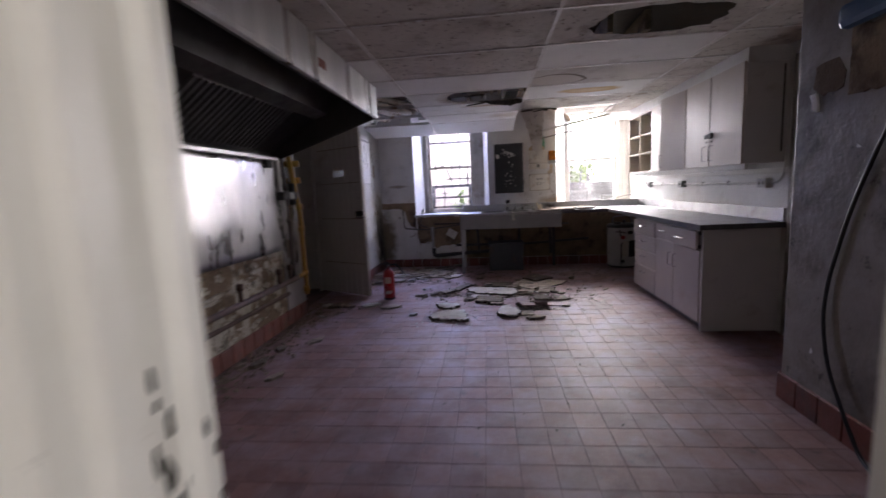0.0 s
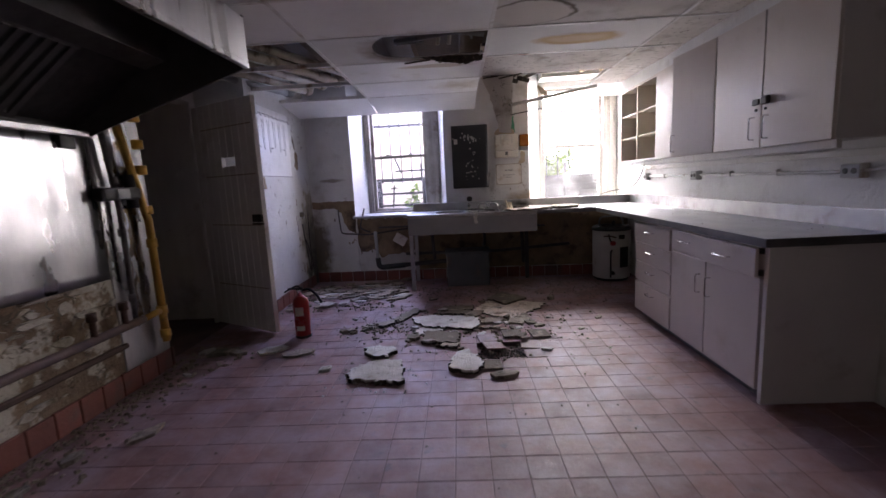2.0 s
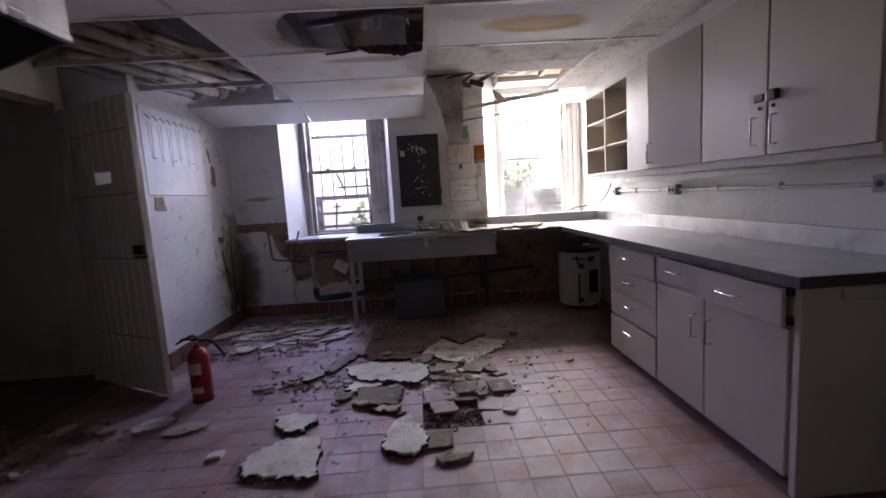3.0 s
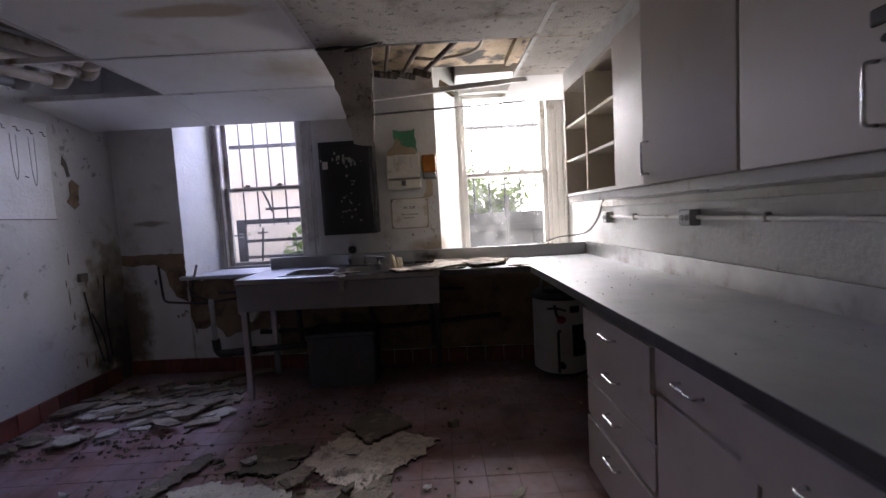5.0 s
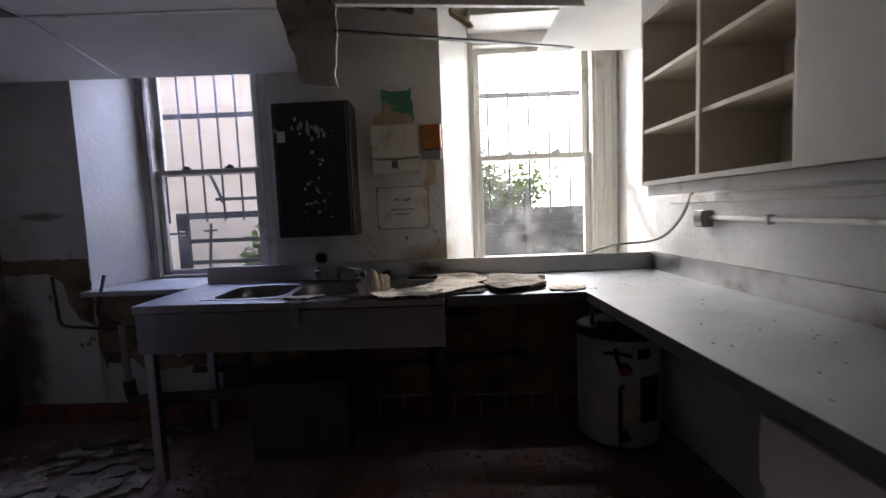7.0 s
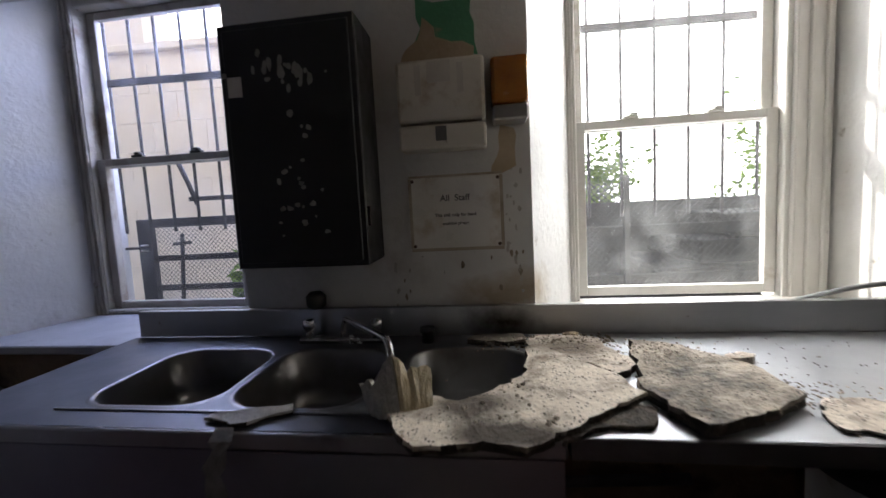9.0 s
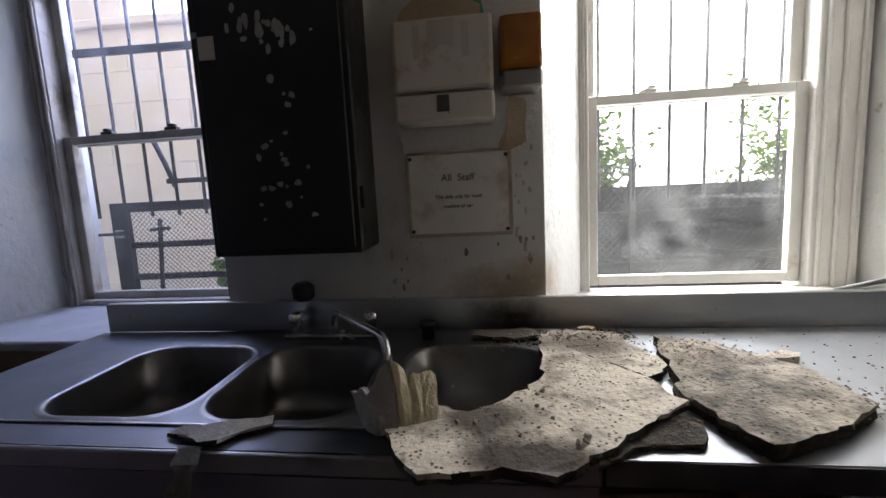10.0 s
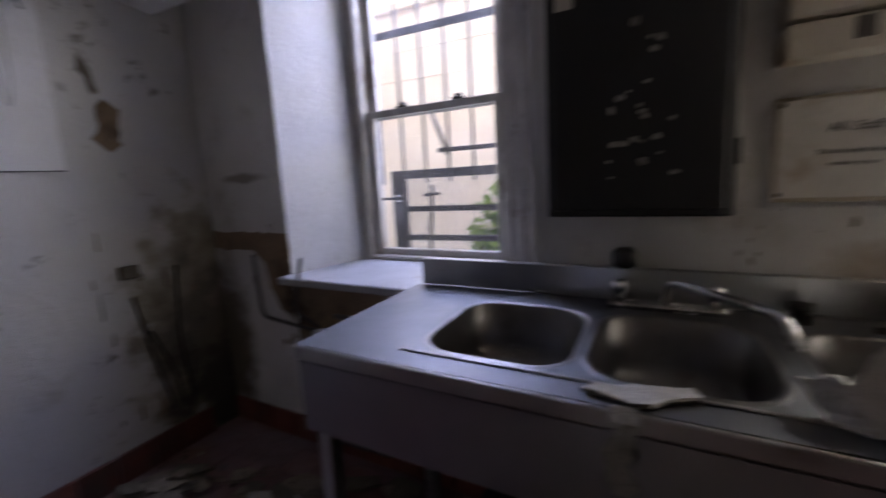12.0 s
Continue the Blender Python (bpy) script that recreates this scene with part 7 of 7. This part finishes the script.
for k, (pts, z, t, m, lab) in enumerate((
        ([(-0.36, 5.50), (-0.2, 5.56), (0.05, 5.50), (0.256, 5.415), (0.24, 5.20), (0.193, 5.12), (0.05, 5.16), (-0.02, 5.20), (-0.2, 5.22), (-0.33, 5.36)], 0.020, 0.018, SLAB_PALE, "large pale ceiling tile plate with a crumbling edge"),
        ([(-0.322, 5.27), (-0.16, 5.22), (-0.03, 5.21), (-0.15, 5.04), (-0.30, 5.12)], 0.003, 0.018, SLAB_PALE, "small white tile wedge under a larger plate"),
        ([(-0.225, 4.90), (0.054, 4.85), (0.09, 5.09), (-0.22, 5.15)], 0.001, 0.026, SLAB_DARK, "dark brown tile plate on the red tiles"),
        ([(-0.10, 4.80), (0.06, 4.77), (0.09, 4.85), (-0.05, 4.86)], 0.001, 0.022, SLAB_FLOOR, "brown broken tile strip on the red tiles"),
        ([(-0.60, 5.30), (-0.52, 5.39), (-0.50, 5.47), (-0.57, 5.50), (-0.68, 5.38)], 0.001, 0.028, SLAB_FLOOR, "crumbling tan tile piece on the red tiles"),
        ([(-0.49, 5.43), (-0.43, 5.49), (-0.35, 5.68), (-0.296, 5.806), (-0.368, 5.856), (-0.46, 5.70), (-0.55, 5.54)], 0.003, 0.018, SLAB_DARK, "grey tile strip pointing at the sink"),
        ([(-0.17, 5.65), (-0.04, 5.78), (0.21, 5.716), (0.175, 5.60)], 0.001, 0.022, SLAB_DARK, "dark curled tile piece on the red tiles"),
        ([(0.203, 5.69), (0.28, 5.88), (0.395, 6.06), (0.723, 5.99), (0.938, 5.88), (0.85, 5.72), (0.731, 5.615), (0.56, 5.42), (0.401, 5.54)], 0.003, 0.014, SLAB_TAN, "wide tan ceiling tile plate on the red tiles"),
        ([(0.378, 6.063), (0.552, 6.316), (0.789, 6.047), (0.53, 5.847)], 0.018, 0.022, SLAB_DARK, "dark square tile plate lying on a tan plate"),
        ([(-0.665, 4.80), (-0.55, 4.83), (-0.43, 4.79), (-0.41, 4.70), (-0.47, 4.62), (-0.57, 4.63), (-0.62, 4.70)], 0.001, 0.030, SLAB_PALE, "pale torn tile piece with a crumbling edge"),
        ([(-0.646, 4.243), (-0.68, 4.36), (-0.62, 4.47), (-0.495, 4.55), (-0.347, 4.53), (-0.30, 4.35), (-0.29, 4.20), (-0.45, 4.21)], 0.001, 0.030, SLAB_PALE, "pale torn ceiling tile piece, thick and fibrous"),
        ([(0.012, 4.40), (0.02, 4.55), (0.08, 4.66), (0.14, 4.68), (0.20, 4.56), (0.256, 4.41), (0.163, 4.30), (0.07, 4.32)], 0.001, 0.034, SLAB_PALE, "rounded grey tile piece on the red tiles"),
        ([(-0.134, 5.80), (-0.087, 5.91), (0.10, 5.92), (0.225, 5.88), (0.203, 5.76), (0.05, 5.74)], 0.001, 0.016, SLAB_DARK, "dark thin tile sheet on the red tiles"))):
    poly_slab("ceiling_tile_piece", pts, z, t, m, 1300 + k, lab, GF, amp=0.018)
rnd = random.Random(77)
for k in range(95):
    u, v = rnd.random(), rnd.random()
    cx, cy = -1.72 + 1.15 * u, 5.95 + 0.35 * u + 0.95 * v
    s = rnd.uniform(0.08, 0.27)
    fragment("corner_tile_piece", cx, cy, s, s * rnd.uniform(0.4, 0.7), rnd.uniform(-30, 40), 0.001 + 0.035 * rnd.random() * (1 if k % 2 else 0), rnd.uniform(0.012, 0.022), (SLAB_FLOOR, SLAB_DARK, SLAB_PALE, SLAB_FLOOR, SLAB_DARK)[k % 5], 400 + k,
             ("tan tile piece in the corner pile", "dark tile piece in the corner pile", "pale tile piece in the corner pile", "tan tile piece in the corner pile", "dark tile piece in the corner pile")[k % 5], "pile of tile pieces in the corner", tilt=(rnd.uniform(-5, 5), rnd.uniform(-5, 5)), n=14, wob=0.14, square=3.5)
rnd = random.Random(88)
for k in range(14):
    s = rnd.uniform(0.06, 0.17)
    fragment("plaster_lump", XS + rnd.uniform(0.10, 0.42), rnd.uniform(1.6, 4.9), s, s * rnd.uniform(0.4, 0.7), rnd.uniform(0, 180), 0.001, rnd.uniform(0.012, 0.035), (SLAB_FLOOR, SLAB_DARK, SLAB_PALE)[k % 3], 800 + k,
             "lump of fallen plaster by the stove wall", "plaster rubble by the stove wall", tilt=(rnd.uniform(-5, 5), rnd.uniform(-5, 5)))
rnd = random.Random(91)
for k in range(60):
    cx, cy = rnd.gauss(0.30, 0.40), rnd.gauss(5.35, 0.30)
    s = rnd.uniform(0.04, 0.12)
    fragment("small_tile_piece", cx, cy, s, s * rnd.uniform(0.4, 0.8), rnd.uniform(-60, 60), 0.001 + (0.02 if k % 3 == 0 else 0), rnd.uniform(0.010, 0.020), (SLAB_DARK, SLAB_FLOOR, SLAB_DARK, SLAB_PALE)[k % 4], 1600 + k,
             "small broken tile piece among the floor debris", GF, tilt=(rnd.uniform(-8, 8), rnd.uniform(-8, 8)))
for k in range(16):
    cx = rnd.uniform(-1.0, -0.45)
    fragment("small_tile_piece", cx, 5.20 + 0.55 * (cx + 1.0) + rnd.uniform(-0.07, 0.07), rnd.uniform(0.05, 0.12), rnd.uniform(0.03, 0.08), rnd.uniform(-60, 60), 0.001, rnd.uniform(0.012, 0.03), (SLAB_DARK, SLAB_FLOOR)[k % 2], 660 + k,
             "small broken tile piece among the floor debris", GF, tilt=(rnd.uniform(-10, 10), rnd.uniform(-10, 10)))
crumbs("floor_crumbs", 700, lambda r: (r.gauss(0.15, 0.50), r.gauss(5.35, 0.36), 0.001), SLAB_FLOOR, 15, 0.003, 0.018, "crumbs of tile round the debris")
crumbs("floor_crumbs", 500, lambda r: (-1.2 + r.uniform(-0.6, 0.6), 6.5 + r.uniform(-0.6, 0.6), 0.001), SLAB_DARK, 16, 0.004, 0.02, "crumbs of tile in the corner")
crumbs("floor_crumbs", 500, lambda r: (r.uniform(-0.4, 1.9), 6.55 + r.gauss(0, 0.28), 0.001), SLAB_DARK, 27, 0.003, 0.016, "dark dirt and plaster crumbs under the sink")
crumbs("wall_rubble", 900, lambda r: (XS + 0.03 + abs(r.gauss(0, 0.17)), r.uniform(1.2, 5.0), 0.001), SLAB_FLOOR, 17, 0.004, 0.022, "plaster rubble fallen along the stove wall")
crumbs("floor_crumbs", 160, lambda r: (r.uniform(-1.9, 1.6), r.uniform(1.2, 6.4), 0.001), SLAB_DARK, 18, 0.002, 0.009, "stray dirt crumbs on the floor")
crumbs("floor_crumbs", 90, lambda r: (-0.48 + r.gauss(0, 0.14), 4.27 + r.gauss(0, 0.10), 0.001), SLAB_PALE, 41, 0.003, 0.012, "pale fibre crumbs round a torn tile piece")
crumbs("floor_crumbs", 120, lambda r: (-0.62 + r.gauss(0, 0.16), 5.32 + r.gauss(0, 0.10), 0.001), SLAB_DARK, 42, 0.004, 0.020, "soaked dark crumbs beside the debris heap")
crumbs("gravel_bed", 420, lambda r: (r.uniform(HX0 + 0.01, HX1 - 0.01), r.uniform(HY0 + 0.01, HY1 - 0.01), -0.035), GRAVEL, 19, 0.006, 0.016, "grey rubble where floor tiles are missing")
for k, (x, y, r, z) in enumerate(((0.63, 4.64, 3, -0.012), (0.62, 4.80, -4, -0.004), (0.30, 4.95, 8, 0.004), (0.34, 4.80, 12, 0.0), (0.50, 5.02, 6, 0.012), (0.72, 5.0, 10, 0.012), (0.29, 4.44, 2, 0.003))):
    bm = box(bmesh.new(), -0.076, 0.076, -0.076, 0.076, 0, 0.014, 0.004)
    ob = new("loose_floor_tile", mesh_of("loose_floor_tile", bm, RED_TILE if k < 4 else SLAB_DARK))
    ob.matrix_world = pose(x, y, z, 2 * (k % 3), 3 * (k % 2), r)
    tagged(ob, "loose red quarry tile lifted out of the floor" if k < 4 else "dirty upturned floor tile", "floor tile", "loose floor tiles")

# ---- floor tiles ----
PITCH = 0.16
tm = []
for v in range(4):
    bm = bmesh.new()
    h, c = 0.0791 - 0.0003 * v, 0.0012
    lo = [bm.verts.new((sx * h, sy * h, -0.006)) for sx, sy in ((-1, -1), (1, -1), (1, 1), (-1, 1))]
    md = [bm.verts.new((sx * h, sy * h, -0.002)) for sx, sy in ((-1, -1), (1, -1), (1, 1), (-1, 1))]
    hi = [bm.verts.new((sx * (h - c), sy * (h - c), 0.0)) for sx, sy in ((-1, -1), (1, -1), (1, 1), (-1, 1))]
    bm.faces.new(hi)
    for a, b in ((lo, md), (md, hi)):
        for k in range(4):
            bm.faces.new((a[k], a[(k + 1) % 4], b[(k + 1) % 4], b[k]))
    tm.append(mesh_of("tile", bm, RED_TILE))
rnd = random.Random(21)
verts, faces = [], []
near = 0
for i in range(-12, 16):
    for j in range(-26, 24):
        x, y = -0.268 + PITCH * (i + 0.5), 3.76 + PITCH * (j + 0.5)
        if x > XR + 0.05 or y > 7.42 or y < -0.35 or (HX0 - 0.02 < x < HX1 + 0.02 and HY0 - 0.02 < y < HY1 + 0.02):
            continue
        dz, ax, ay = rnd.uniform(-0.0008, 0.0006), rnd.uniform(-0.2, 0.2), rnd.uniform(-0.2, 0.2)
        if -0.6 < x < 1.35 and 2.1 < y < 6.0 and near < 300:
            near += 1
            t = new("tile", tm[rnd.randrange(4)])
            t.parent = floor
            t.matrix_world = pose(x, y, dz, ax, ay, rnd.uniform(-0.5, 0.5))
        else:
            n0 = len(verts)
            m = pose(x, y, dz, ax, ay, rnd.uniform(-0.5, 0.5))
            for h, z in ((0.0788, -0.006), (0.0788, -0.001), (0.0776, 0.0)):
                for sx, sy in ((-1, -1), (1, -1), (1, 1), (-1, 1)):
                    verts.append(tuple(m @ Vector((sx * h, sy * h, z))))
            faces.append((n0 + 8, n0 + 9, n0 + 10, n0 + 11))
            for a in (0, 4):
                for k in range(4):
                    faces.append((n0 + a + k, n0 + a + (k + 1) % 4, n0 + a + 4 + (k + 1) % 4, n0 + a + 4 + k))
me = bpy.data.meshes.new("tile_field")
me.from_pydata(verts, [], faces)
me.materials.append(RED_TILE)
tf = new("tile_field", me)
tf.parent = floor
tf["kind"] = "stuff"
